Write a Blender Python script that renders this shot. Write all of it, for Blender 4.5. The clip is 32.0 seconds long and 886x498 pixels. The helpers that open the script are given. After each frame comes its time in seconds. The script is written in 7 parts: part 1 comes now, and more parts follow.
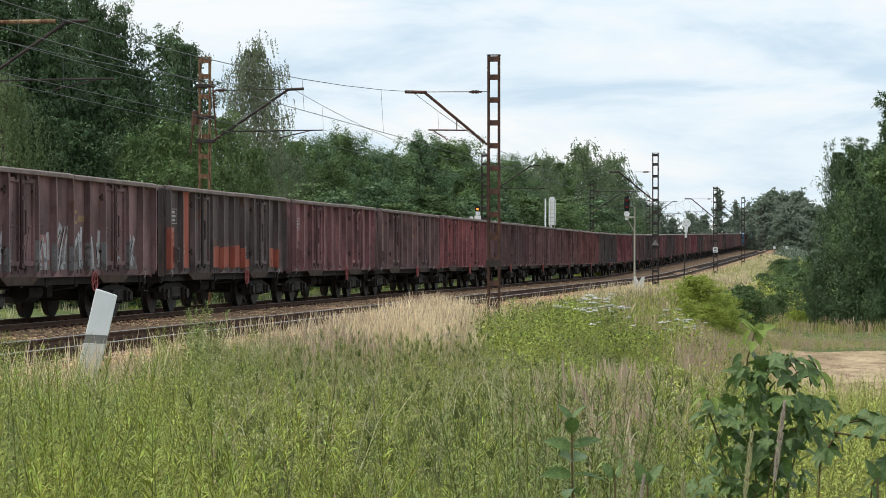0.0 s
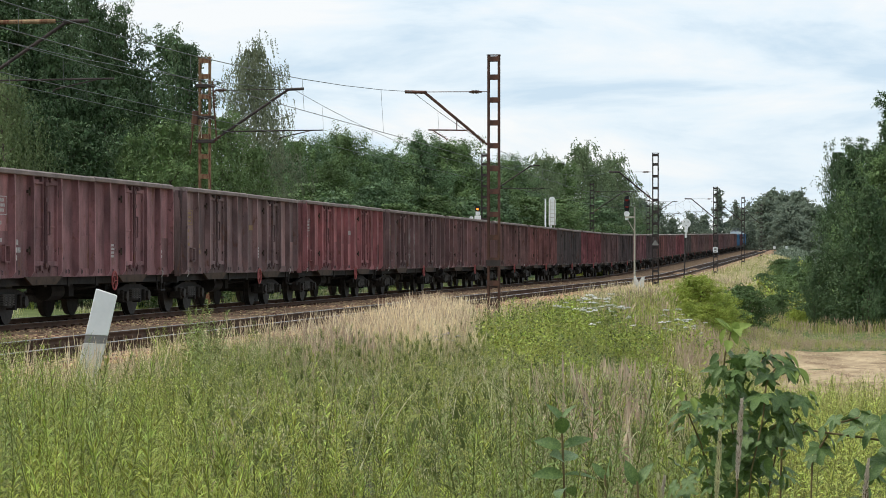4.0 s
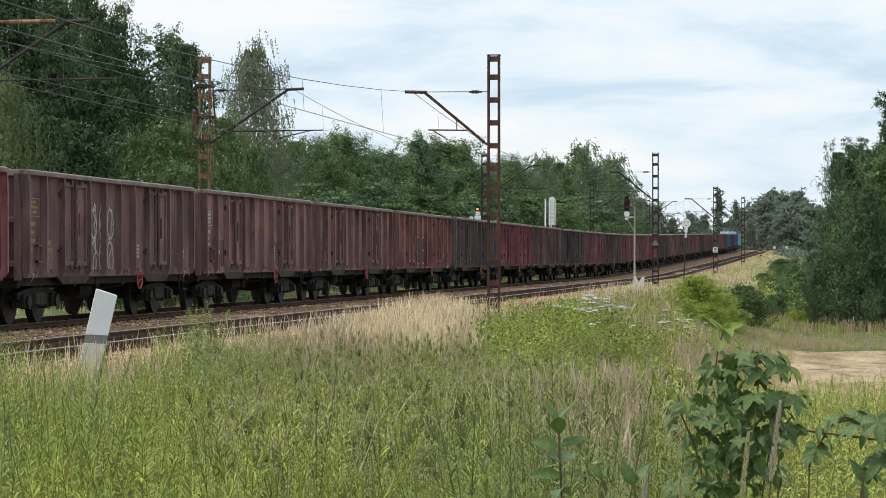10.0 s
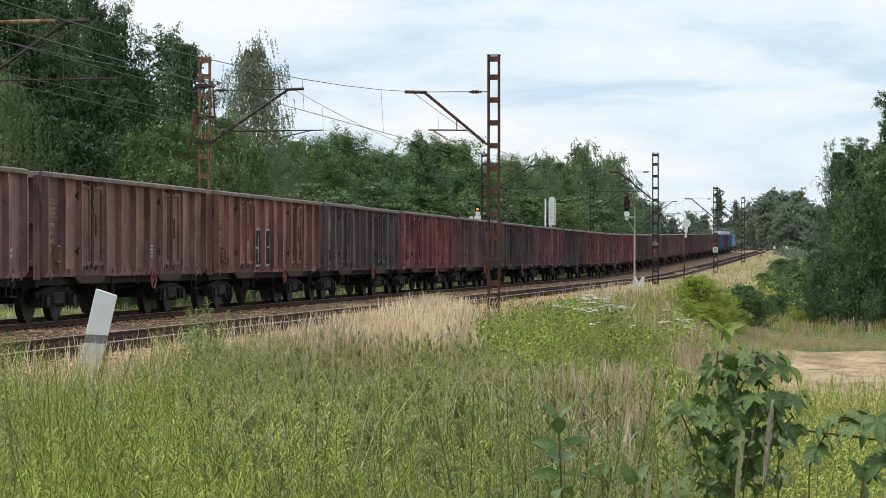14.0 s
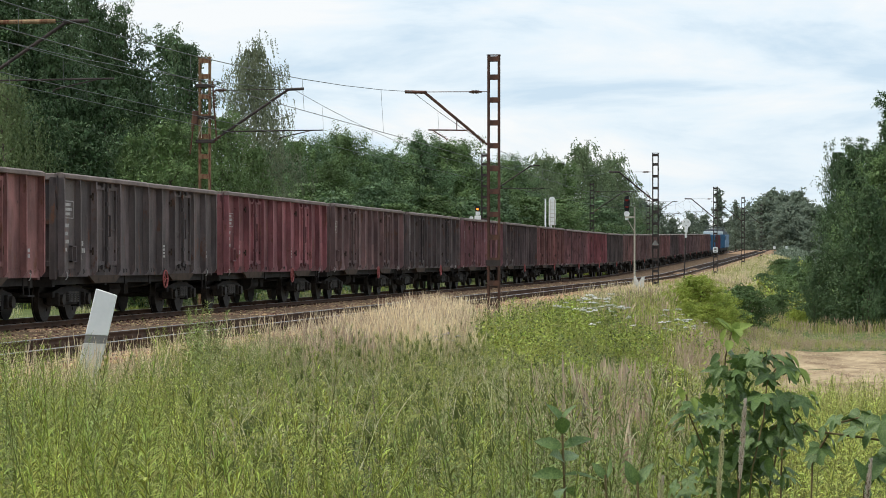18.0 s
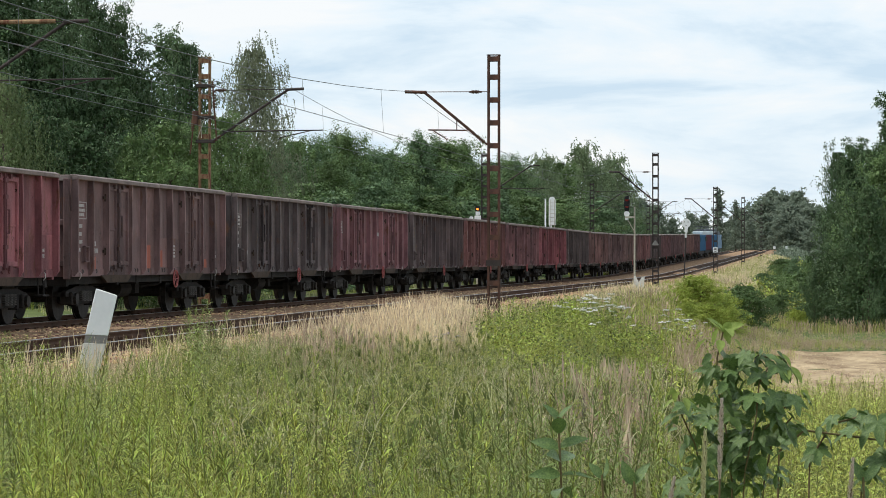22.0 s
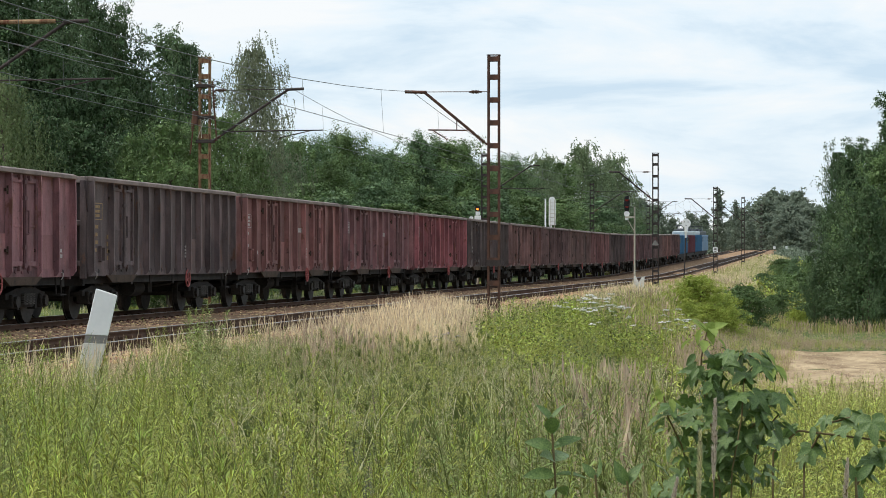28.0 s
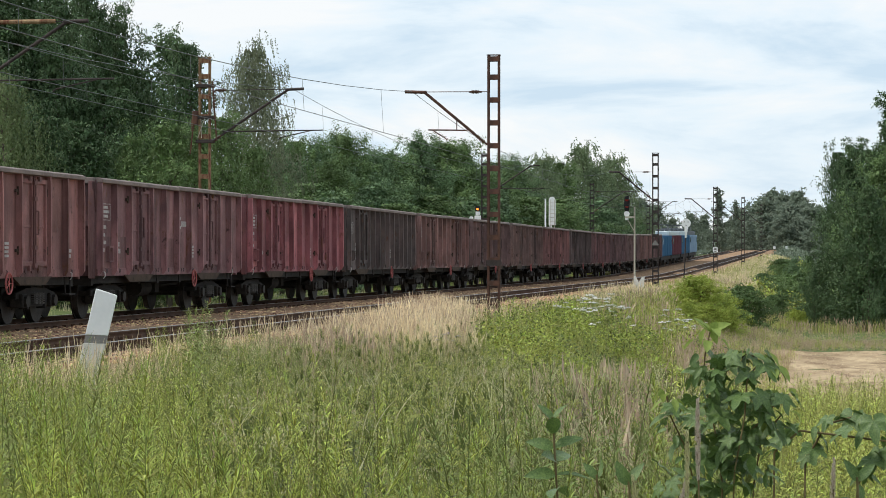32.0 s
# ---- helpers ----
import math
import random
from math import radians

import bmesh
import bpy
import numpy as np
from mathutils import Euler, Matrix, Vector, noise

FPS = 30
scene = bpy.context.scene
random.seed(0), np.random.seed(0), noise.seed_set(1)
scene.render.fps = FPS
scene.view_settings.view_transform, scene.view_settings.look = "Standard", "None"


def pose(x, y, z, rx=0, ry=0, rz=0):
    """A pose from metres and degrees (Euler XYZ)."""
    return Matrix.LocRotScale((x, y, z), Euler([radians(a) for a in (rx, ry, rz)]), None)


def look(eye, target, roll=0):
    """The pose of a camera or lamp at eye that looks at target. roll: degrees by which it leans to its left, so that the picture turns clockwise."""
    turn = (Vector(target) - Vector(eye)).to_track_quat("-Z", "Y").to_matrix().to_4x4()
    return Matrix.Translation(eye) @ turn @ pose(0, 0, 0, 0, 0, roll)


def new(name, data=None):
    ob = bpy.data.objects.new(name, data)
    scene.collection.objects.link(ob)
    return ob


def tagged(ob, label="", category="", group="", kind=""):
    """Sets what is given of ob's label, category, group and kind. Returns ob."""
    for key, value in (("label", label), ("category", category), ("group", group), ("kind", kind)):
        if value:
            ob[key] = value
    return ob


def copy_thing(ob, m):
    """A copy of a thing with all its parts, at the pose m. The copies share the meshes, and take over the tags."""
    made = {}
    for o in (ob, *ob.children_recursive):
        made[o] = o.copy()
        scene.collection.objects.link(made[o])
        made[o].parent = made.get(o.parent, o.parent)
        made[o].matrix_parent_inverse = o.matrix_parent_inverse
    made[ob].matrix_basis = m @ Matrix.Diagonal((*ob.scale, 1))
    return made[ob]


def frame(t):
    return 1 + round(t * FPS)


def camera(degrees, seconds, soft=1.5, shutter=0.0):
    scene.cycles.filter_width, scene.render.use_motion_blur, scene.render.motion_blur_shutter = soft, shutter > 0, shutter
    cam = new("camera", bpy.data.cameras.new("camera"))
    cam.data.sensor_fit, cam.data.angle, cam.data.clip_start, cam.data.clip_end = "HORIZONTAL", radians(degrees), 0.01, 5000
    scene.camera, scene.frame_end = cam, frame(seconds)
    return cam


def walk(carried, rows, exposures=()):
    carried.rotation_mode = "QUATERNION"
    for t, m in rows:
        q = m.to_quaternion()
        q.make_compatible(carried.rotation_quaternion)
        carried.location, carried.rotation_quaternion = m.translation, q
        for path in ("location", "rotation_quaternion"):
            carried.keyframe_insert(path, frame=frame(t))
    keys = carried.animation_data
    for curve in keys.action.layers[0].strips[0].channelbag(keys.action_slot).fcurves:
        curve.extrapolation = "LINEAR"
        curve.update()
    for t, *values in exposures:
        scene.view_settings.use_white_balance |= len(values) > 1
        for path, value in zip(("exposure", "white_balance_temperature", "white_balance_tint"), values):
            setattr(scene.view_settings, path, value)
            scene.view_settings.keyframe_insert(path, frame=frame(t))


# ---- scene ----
cam = camera(20.023, 32.0, soft=0.8)
EYE = (0.0, 0.0, 1.3046)
STAND = look(EYE, (0.0, 100.0, 1.3046 + 0.3817))
walk(cam, [(0.0, STAND), (32.0, STAND)], exposures=[(0.0, 0.0), (32.0, 0.0)])

# ---- the line: a straight double track, seen at a slant, that climbs a little far off ----
TH = radians(8.7466)
SX, SY = math.sin(TH), math.cos(TH)
X0, Y0 = -7.9708, 58.5857
NEAR = 4.8646            # from the far track's centre line to the near one's
WAGON = 14.04
HEAD = math.degrees(math.pi / 2 - TH)


def climb(s):
    return 0.0103 * (math.sqrt((s - 126.9) ** 2 + 20.0 ** 2) + (s - 126.9)) / 2 - 0.008


def at(s, o, z=0.0):
    """The place s metres along the line and o metres to its near side, z above the rails."""
    return Vector((X0 + SX * s + SY * o, Y0 + SY * s - SX * o, climb(s) + z))


def on_line(s, o, z=0.0, turn=0.0, lean=0.0):
    """A pose whose x runs along the line, away from the viewer, and whose y points to the far side."""
    p = at(s, o, z)
    return pose(p.x, p.y, p.z, 0, lean, HEAD + turn)


def gone(t):
    """How far the train has come in t seconds."""
    return 6.6303 * t + 0.5 * 0.0079 * t * t


# ---- world and sun ----
world = bpy.data.worlds.new("overcast_sky")
scene.world = world
world.use_nodes = True
wn, wl = world.node_tree.nodes, world.node_tree.links
wn.clear()
w_out = wn.new("ShaderNodeOutputWorld")
w_bg = wn.new("ShaderNodeBackground")
w_sky = wn.new("ShaderNodeTexSky")
w_sky.sky_type = "NISHITA"
w_sky.sun_disc = False
w_sky.sun_elevation = radians(49)
w_sky.sun_rotation = radians(-92)
w_sky.air_density, w_sky.dust_density, w_sky.ozone_density = 1.0, 1.2, 1.0
w_co = wn.new("ShaderNodeTexCoord")
w_map = wn.new("ShaderNodeMapping")
w_map.inputs["Scale"].default_value = (4.2, 4.2, 17.0)
w_map.inputs["Location"].default_value = (0.35, 0.2, 0.62)
w_no = wn.new("ShaderNodeTexNoise")
w_no.inputs["Scale"].default_value = 1.9
w_no.inputs["Detail"].default_value = 7.0
w_no.inputs["Roughness"].default_value = 0.56
w_no.inputs["Distortion"].default_value = 0.35
w_ramp = wn.new("ShaderNodeValToRGB")
w_ramp.color_ramp.elements[0].position = 0.39
w_ramp.color_ramp.elements[0].color = (5.5, 6.85, 8.1, 1)
w_ramp.color_ramp.elements[1].position = 0.63
w_ramp.color_ramp.elements[1].color = (8.5, 8.7, 8.85, 1)
w_mid = w_ramp.color_ramp.elements.new(0.50)
w_mid.color = (7.2, 8.15, 8.9, 1)
w_mix = wn.new("ShaderNodeMix")
w_mix.data_type = "RGBA"
w_mix.inputs[0].default_value = 0.9
w_bg.inputs["Strength"].default_value = 0.117
wl.new(w_co.outputs["Generated"], w_map.inputs["Vector"])
wl.new(w_map.outputs["Vector"], w_no.inputs["Vector"])
wl.new(w_no.outputs["Fac"], w_ramp.inputs["Fac"])
wl.new(w_sky.outputs["Color"], w_mix.inputs[6])
wl.new(w_ramp.outputs["Color"], w_mix.inputs[7])
wl.new(w_mix.outputs[2], w_bg.inputs["Color"])
wl.new(w_bg.outputs["Background"], w_out.inputs["Surface"])
sun = new("sun", bpy.data.lights.new("sun", "SUN"))
sun.data.energy = 3.2
sun.data.angle = radians(10)
sun.data.color = (1.0, 0.96, 0.9)
sun.matrix_world = look((-56, -2, 65), (0, 0, 0))


# ---- materials ----
def mat(name, a, b, scale=4.0, rough=0.8, bump=0.15, fine=40.0, metal=0.0, stretch=(1, 1, 1), spot=None, spot_at=0.62, spec=0.15, translucent=0.0,
        island=0.0, tinted=False, emit=None):
    """A worn surface: two colours mixed at two scales, with fine relief; spot is a third colour in patches of its own."""
    m = bpy.data.materials.new(name)
    m.use_nodes = True
    n, l = m.node_tree.nodes, m.node_tree.links
    bs = n["Principled BSDF"]
    bs.inputs["Roughness"].default_value = rough
    bs.inputs["Metallic"].default_value = metal
    bs.inputs["Specular IOR Level"].default_value = spec
    co = n.new("ShaderNodeTexCoord")
    mp = n.new("ShaderNodeMapping")
    mp.inputs["Scale"].default_value = stretch
    l.new(co.outputs["Object"], mp.inputs["Vector"])
    n1 = n.new("ShaderNodeTexNoise")
    n1.inputs["Scale"].default_value = scale
    n1.inputs["Detail"].default_value = 6.0
    n1.inputs["Roughness"].default_value = 0.6
    n2 = n.new("ShaderNodeTexNoise")
    n2.inputs["Scale"].default_value = fine
    n2.inputs["Detail"].default_value = 3.0
    for k in (n1, n2):
        l.new(mp.outputs["Vector"], k.inputs["Vector"])
    add = n.new("ShaderNodeMath")
    add.operation = "MULTIPLY_ADD"
    add.inputs[1].default_value = 0.35
    l.new(n2.outputs["Fac"], add.inputs[0])
    l.new(n1.outputs["Fac"], add.inputs[2])
    rp = n.new("ShaderNodeValToRGB")
    rp.color_ramp.elements[0].position = 0.48
    rp.color_ramp.elements[0].color = (*a, 1)
    rp.color_ramp.elements[1].position = 0.86
    rp.color_ramp.elements[1].color = (*b, 1)
    l.new(add.outputs[0], rp.inputs["Fac"])
    colour = rp.outputs["Color"]
    if tinted:
        oi = n.new("ShaderNodeObjectInfo")
        mx = n.new("ShaderNodeMix")
        mx.data_type, mx.blend_type = "RGBA", "MULTIPLY"
        mx.inputs[0].default_value = 1.0
        l.new(colour, mx.inputs[6])
        l.new(oi.outputs["Color"], mx.inputs[7])
        colour = mx.outputs[2]
    if spot:
        n3 = n.new("ShaderNodeTexNoise")
        n3.inputs["Scale"].default_value = scale * 1.7
        n3.inputs["Detail"].default_value = 8.0
        n3.inputs["Roughness"].default_value = 0.7
        mp3 = n.new("ShaderNodeMapping")
        mp3.inputs["Location"].default_value = (7.3, 2.1, 4.4)
        mp3.inputs["Scale"].default_value = stretch
        l.new(co.outputs["Object"], mp3.inputs["Vector"])
        l.new(mp3.outputs["Vector"], n3.inputs["Vector"])
        r3 = n.new("ShaderNodeValToRGB")
        r3.color_ramp.elements[0].position = spot_at
        r3.color_ramp.elements[1].position = spot_at + 0.08
        l.new(n3.outputs["Fac"], r3.inputs["Fac"])
        mx = n.new("ShaderNodeMix")
        mx.data_type = "RGBA"
        mx.inputs[7].default_value = (*spot, 1)
        l.new(r3.outputs["Color"], mx.inputs[0])
        l.new(colour, mx.inputs[6])
        colour = mx.outputs[2]
    if island:
        ge = n.new("ShaderNodeNewGeometry")
        hs = n.new("ShaderNodeHueSaturation")
        mr = n.new("ShaderNodeMapRange")
        mr.inputs[3].default_value, mr.inputs[4].default_value = 1 - island, 1 + island
        mh = n.new("ShaderNodeMapRange")
        mh.inputs[3].default_value, mh.inputs[4].default_value = 0.5 - island * 0.06, 0.5 + island * 0.05
        l.new(ge.outputs["Random Per Island"], mr.inputs[0])
        l.new(ge.outputs["Random Per Island"], mh.inputs[0])
        l.new(mr.outputs[0], hs.inputs["Value"])
        l.new(mh.outputs[0], hs.inputs["Hue"])
        l.new(colour, hs.inputs["Color"])
        colour = hs.outputs["Color"]
    l.new(colour, bs.inputs["Base Color"])
    if bump:
        bp = n.new("ShaderNodeBump")
        bp.inputs["Strength"].default_value = bump
        bp.inputs["Distance"].default_value = 0.02
        l.new(add.outputs[0], bp.inputs["Height"])
        l.new(bp.outputs["Normal"], bs.inputs["Normal"])
    if emit:
        bs.inputs["Emission Color"].default_value = (*emit[0], 1)
        bs.inputs["Emission Strength"].default_value = emit[1]
    if translucent:
        tr = n.new("ShaderNodeBsdfTranslucent")
        sm = n.new("ShaderNodeMixShader")
        sm.inputs[0].default_value = translucent
        l.new(colour, tr.inputs["Color"])
        l.new(bs.outputs[0], sm.inputs[1])
        l.new(tr.outputs[0], sm.inputs[2])
        l.new(sm.outputs[0], n["Material Output"].inputs["Surface"])
    return m


def green(name, a, b, island=0.5, translucent=0.22, scale=0.6):
    return mat(name, a, b, scale=scale, fine=9.0, rough=0.62, bump=0.0, spec=0.25, island=island, translucent=translucent)


def wagon_paint():
    """Old wagon paint: the wagon's own colour, bleached and sooty in broad patches, streaked downwards by rain, with rust blooms."""
    m = bpy.data.materials.new("weathered_wagon_paint")
    m.use_nodes = True
    n, l = m.node_tree.nodes, m.node_tree.links
    bs = n["Principled BSDF"]
    bs.inputs["Specular IOR Level"].default_value = 0.2
    co, oi = n.new("ShaderNodeTexCoord"), n.new("ShaderNodeObjectInfo")
    off = n.new("ShaderNodeVectorMath")
    off.operation = "SCALE"
    off.inputs[0].default_value = (53.0, 17.0, 31.0)
    l.new(oi.outputs["Random"], off.inputs["Scale"])
    own = n.new("ShaderNodeVectorMath")
    l.new(co.outputs["Object"], own.inputs[0])
    l.new(off.outputs[0], own.inputs[1])

    def cloud(stretch, scale, detail, rough, lo, hi):
        mp, no, rp = n.new("ShaderNodeMapping"), n.new("ShaderNodeTexNoise"), n.new("ShaderNodeMapRange")
        mp.inputs["Scale"].default_value = stretch
        no.inputs["Scale"].default_value, no.inputs["Detail"].default_value, no.inputs["Roughness"].default_value = scale, detail, rough
        rp.inputs[1].default_value, rp.inputs[2].default_value = lo, hi
        l.new(own.outputs[0], mp.inputs["Vector"])
        l.new(mp.outputs["Vector"], no.inputs["Vector"])
        l.new(no.outputs["Fac"], rp.inputs[0])
        return rp.outputs[0]

    def layer(below, colour, fac, share, blend="MIX"):
        k, mx = n.new("ShaderNodeMath"), n.new("ShaderNodeMix")
        k.operation = "MULTIPLY"
        k.inputs[1].default_value = share
        mx.data_type, mx.blend_type = "RGBA", blend
        l.new(fac, k.inputs[0])
        l.new(k.outputs[0], mx.inputs[0])
        l.new(below, mx.inputs[6])
        mx.inputs[7].default_value = (*colour, 1)
        return mx.outputs[2]
    fine = cloud((1, 1, 1), 34.0, 3.0, 0.6, 0.3, 0.7)
    c = layer(oi.outputs["Color"], (0.5, 0.5, 0.51), cloud((1, 1, 0.8), 0.55, 4.0, 0.55, 0.45, 0.62), 0.85, "MULTIPLY")
    c = layer(c, (1.5, 1.42, 1.42), cloud((1.4, 1.4, 0.9), 0.9, 5.0, 0.6, 0.47, 0.62), 0.95, "MULTIPLY")
    c = layer(c, (0.45, 0.44, 0.44), cloud((2.6, 2.6, 0.25), 1.1, 5.0, 0.65, 0.48, 0.66), 0.6, "MULTIPLY")
    c = layer(c, (0.25, 0.20, 0.18), cloud((6.0, 6.0, 0.4), 1.0, 5.0, 0.7, 0.57, 0.72), 0.4)
    c = layer(c, (0.165, 0.075, 0.042), cloud((1.5, 1.5, 0.7), 2.2, 8.0, 0.72, 0.575, 0.655), 0.75)
    c = layer(c, (0.022, 0.019, 0.018), cloud((1.2, 1.2, 1.0), 3.6, 8.0, 0.75, 0.61, 0.68), 0.7)
    c = layer(c, (0.8, 0.79, 0.79), fine, 0.6, "MULTIPLY")
    l.new(c, bs.inputs["Base Color"])
    rg = n.new("ShaderNodeMapRange")
    rg.inputs[3].default_value, rg.inputs[4].default_value = 0.6, 0.85
    l.new(fine, rg.inputs[0])
    l.new(rg.outputs[0], bs.inputs["Roughness"])
    bp = n.new("ShaderNodeBump")
    bp.inputs["Strength"].default_value, bp.inputs["Distance"].default_value = 0.35, 0.05
    l.new(cloud((1, 1, 1), 1.8, 4.0, 0.5, 0.2, 0.8), bp.inputs["Height"])
    l.new(bp.outputs["Normal"], bs.inputs["Normal"])
    return m


PAINT = wagon_paint()
CAP = mat("dusty_top_rail", (0.135, 0.108, 0.10), (0.27, 0.22, 0.20), scale=1.2, fine=18, rough=0.85, bump=0.25, spot=(0.12, 0.07, 0.05))
UNDER = mat("grimy_running_gear", (0.012, 0.011, 0.0105), (0.036, 0.031, 0.028), scale=3, fine=30, rough=0.75, bump=0.3)
WHEEL = mat("wheel_steel", (0.02, 0.018, 0.016), (0.052, 0.044, 0.038), scale=5, fine=40, rough=0.6, bump=0.2, metal=0.4)
SPRING = mat("dusty_spring_steel", (0.05, 0.046, 0.042), (0.12, 0.11, 0.10), scale=5, fine=40, rough=0.7, bump=0.2)
RUSTBOX = mat("rusty_sill", (0.035, 0.027, 0.023), (0.095, 0.065, 0.047), scale=2.5, fine=25, rough=0.85, bump=0.3)
HANDRED = mat("red_handwheel_paint", (0.30, 0.07, 0.07), (0.44, 0.14, 0.13), scale=6, rough=0.55)
YELLOW = mat("yellow_paint", (0.5, 0.3, 0.02), (0.62, 0.38, 0.04), scale=6, rough=0.6)
CHALK = mat("faded_white_marking", (0.34, 0.325, 0.315), (0.56, 0.54, 0.52), scale=5, fine=40, rough=0.8)
MARKY = mat("faded_yellow_marking", (0.27, 0.18, 0.09), (0.36, 0.26, 0.15), scale=5, fine=40, rough=0.8)
ORANGE = mat("orange_primer_patch", (0.30, 0.085, 0.058), (0.44, 0.15, 0.105), scale=1.5, fine=30, rough=0.75, stretch=(3, 3, 0.6), spot=(0.16, 0.075, 0.06), spot_at=0.6)
SPRAY = mat("sprayed_silver_paint", (0.30, 0.30, 0.31), (0.52, 0.52, 0.53), scale=1.4, fine=20, rough=0.6, spot=(0.17, 0.15, 0.15), spot_at=0.54)
DULLSPRAY = mat("faded_grey_spray", (0.13, 0.12, 0.12), (0.27, 0.26, 0.26), scale=1.6, fine=20, rough=0.7, spot=(0.10, 0.075, 0.07), spot_at=0.5)
DARKSPRAY = mat("sprayed_black_paint", (0.02, 0.02, 0.02), (0.05, 0.05, 0.05), scale=3, rough=0.7)
BLUE = mat("blue_locomotive_paint", (0.03, 0.09, 0.17), (0.045, 0.125, 0.225), scale=1.5, rough=0.85, spec=0.03)
PALE = mat("pale_blue_paint", (0.17, 0.26, 0.36), (0.25, 0.34, 0.44), scale=1.5, rough=0.85, spec=0.03)
MAROON = mat("maroon_paint", (0.085, 0.028, 0.036), (0.12, 0.04, 0.05), scale=1.5, rough=0.85, spec=0.03)
LIGHTROOF = mat("light_grey_roof_paint", (0.46, 0.52, 0.55), (0.6, 0.66, 0.68), scale=1.5, rough=0.85, spec=0.03)
GREYROOF = mat("dark_roof_gear", (0.05, 0.06, 0.07), (0.1, 0.11, 0.12), scale=2, rough=0.6)
GLASS = mat("cab_glass", (0.02, 0.025, 0.03), (0.03, 0.035, 0.04), scale=2, rough=0.08, bump=0.0, spec=0.6)
RAILTOP = mat("polished_rail_head", (0.22, 0.21, 0.2), (0.32, 0.31, 0.3), scale=3, rough=0.35, metal=0.6, bump=0.05)
RAILSIDE = mat("rusty_rail_web", (0.06, 0.038, 0.028), (0.12, 0.07, 0.046), scale=3, rough=0.9, bump=0.3)
SLEEPER = mat("tarred_timber_sleeper", (0.05, 0.038, 0.03), (0.12, 0.09, 0.07), scale=3, fine=30, rough=0.9, bump=0.4, stretch=(6, 1, 6))
BALLAST = mat("brown_ballast_bed", (0.15, 0.096, 0.06), (0.41, 0.28, 0.185), scale=7, fine=22, rough=1.0, bump=1.0, spot=(0.06, 0.045, 0.035), spec=0.0)
STONE = mat("ballast_stone", (0.34, 0.195, 0.115), (0.66, 0.43, 0.28), scale=2, fine=20, rough=0.95, bump=0.4, island=0.75, spec=0.0)
RUSTPOLE = mat("rusty_mast_steel", (0.055, 0.036, 0.03), (0.14, 0.07, 0.05), scale=2.2, fine=25, rough=0.9, bump=0.3, stretch=(2, 2, 0.7), spot=(0.04, 0.035, 0.033))
OLDPOLE = mat("peeling_mast_paint", (0.135, 0.078, 0.045), (0.36, 0.25, 0.145), scale=1.8, fine=25, rough=0.9, bump=0.3, stretch=(2, 2, 0.7), spot=(0.12, 0.045, 0.03), spot_at=0.5)
DARKPOLE = mat("dark_mast_steel", (0.035, 0.03, 0.03), (0.075, 0.06, 0.055), scale=2.5, rough=0.9, bump=0.2)
WIRE = mat("oxidised_copper_wire", (0.10, 0.11, 0.11), (0.17, 0.18, 0.18), scale=2, rough=0.6, bump=0.0)
PORCELAIN = mat("brown_insulator_glaze", (0.07, 0.035, 0.025), (0.11, 0.06, 0.04), scale=8, rough=0.25, bump=0.0)
WHITE = mat("white_board_paint", (0.76, 0.77, 0.78), (0.88, 0.88, 0.88), scale=2, fine=14, rough=0.6, bump=0.1)
MUDWHITE = mat("dusty_white_paint", (0.6, 0.57, 0.52), (0.76, 0.73, 0.68), scale=4, fine=20, rough=0.75, bump=0.1, spot=(0.36, 0.31, 0.25))
CONCRETE = mat("grey_band_paint", (0.2, 0.19, 0.18), (0.28, 0.27, 0.26), scale=5, fine=30, rough=0.85)
POSTGREY = mat("galvanised_post", (0.36, 0.33, 0.27), (0.55, 0.5, 0.42), scale=3, fine=20, rough=0.7, metal=0.1, spot=(0.2, 0.12, 0.07))
BLACK = mat("black_signal_housing", (0.012, 0.012, 0.013), (0.03, 0.03, 0.03), scale=4, rough=0.6)
LAMP_AMBER = mat("lit_amber_lens", (0.9, 0.4, 0.1), (1.0, 0.5, 0.15), scale=2, rough=0.3, bump=0, emit=((1.0, 0.30, 0.04), 1.5))
LAMP_RED = mat("red_lens", (0.30, 0.03, 0.025), (0.42, 0.05, 0.04), scale=2, rough=0.25, bump=0)
BARK = mat("grey_brown_bark", (0.06, 0.048, 0.038), (0.15, 0.125, 0.1), scale=3, fine=25, rough=0.95, bump=0.6, stretch=(3, 3, 0.6))
BIRCHBARK = mat("pale_birch_bark", (0.4, 0.38, 0.35), (0.62, 0.6, 0.56), scale=2.5, fine=16, rough=0.8, bump=0.3, stretch=(1, 1, 5), spot=(0.05, 0.045, 0.04))
LEAF_DARK = green("dark_tree_leaves", (0.041, 0.075, 0.032), (0.099, 0.156, 0.065), island=0.28, translucent=0.07)
LEAF_MID = green("green_tree_leaves", (0.052, 0.088, 0.028), (0.174, 0.262, 0.093), island=0.18, translucent=0.08)
LEAF_ROW = green("row_tree_leaves", (0.049, 0.086, 0.039), (0.191, 0.295, 0.139), island=0.18, translucent=0.07)
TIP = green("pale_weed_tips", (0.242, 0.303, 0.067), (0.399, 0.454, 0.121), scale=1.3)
# Darker weed green; on goldenrod it paints the shade low in the stand.
GOLD_LOW = green("darkened_weed_leaves", (0.081, 0.115, 0.032), (0.172, 0.213, 0.063), scale=1.3)
LEAF_BIRCH = green("grey_green_birch_leaves", (0.15, 0.175, 0.105), (0.25, 0.28, 0.175), island=0.3)
LEAF_GREY = green("grey_green_feathery_leaves", (0.117, 0.163, 0.081), (0.235, 0.299, 0.163), island=0.25, translucent=0.2)
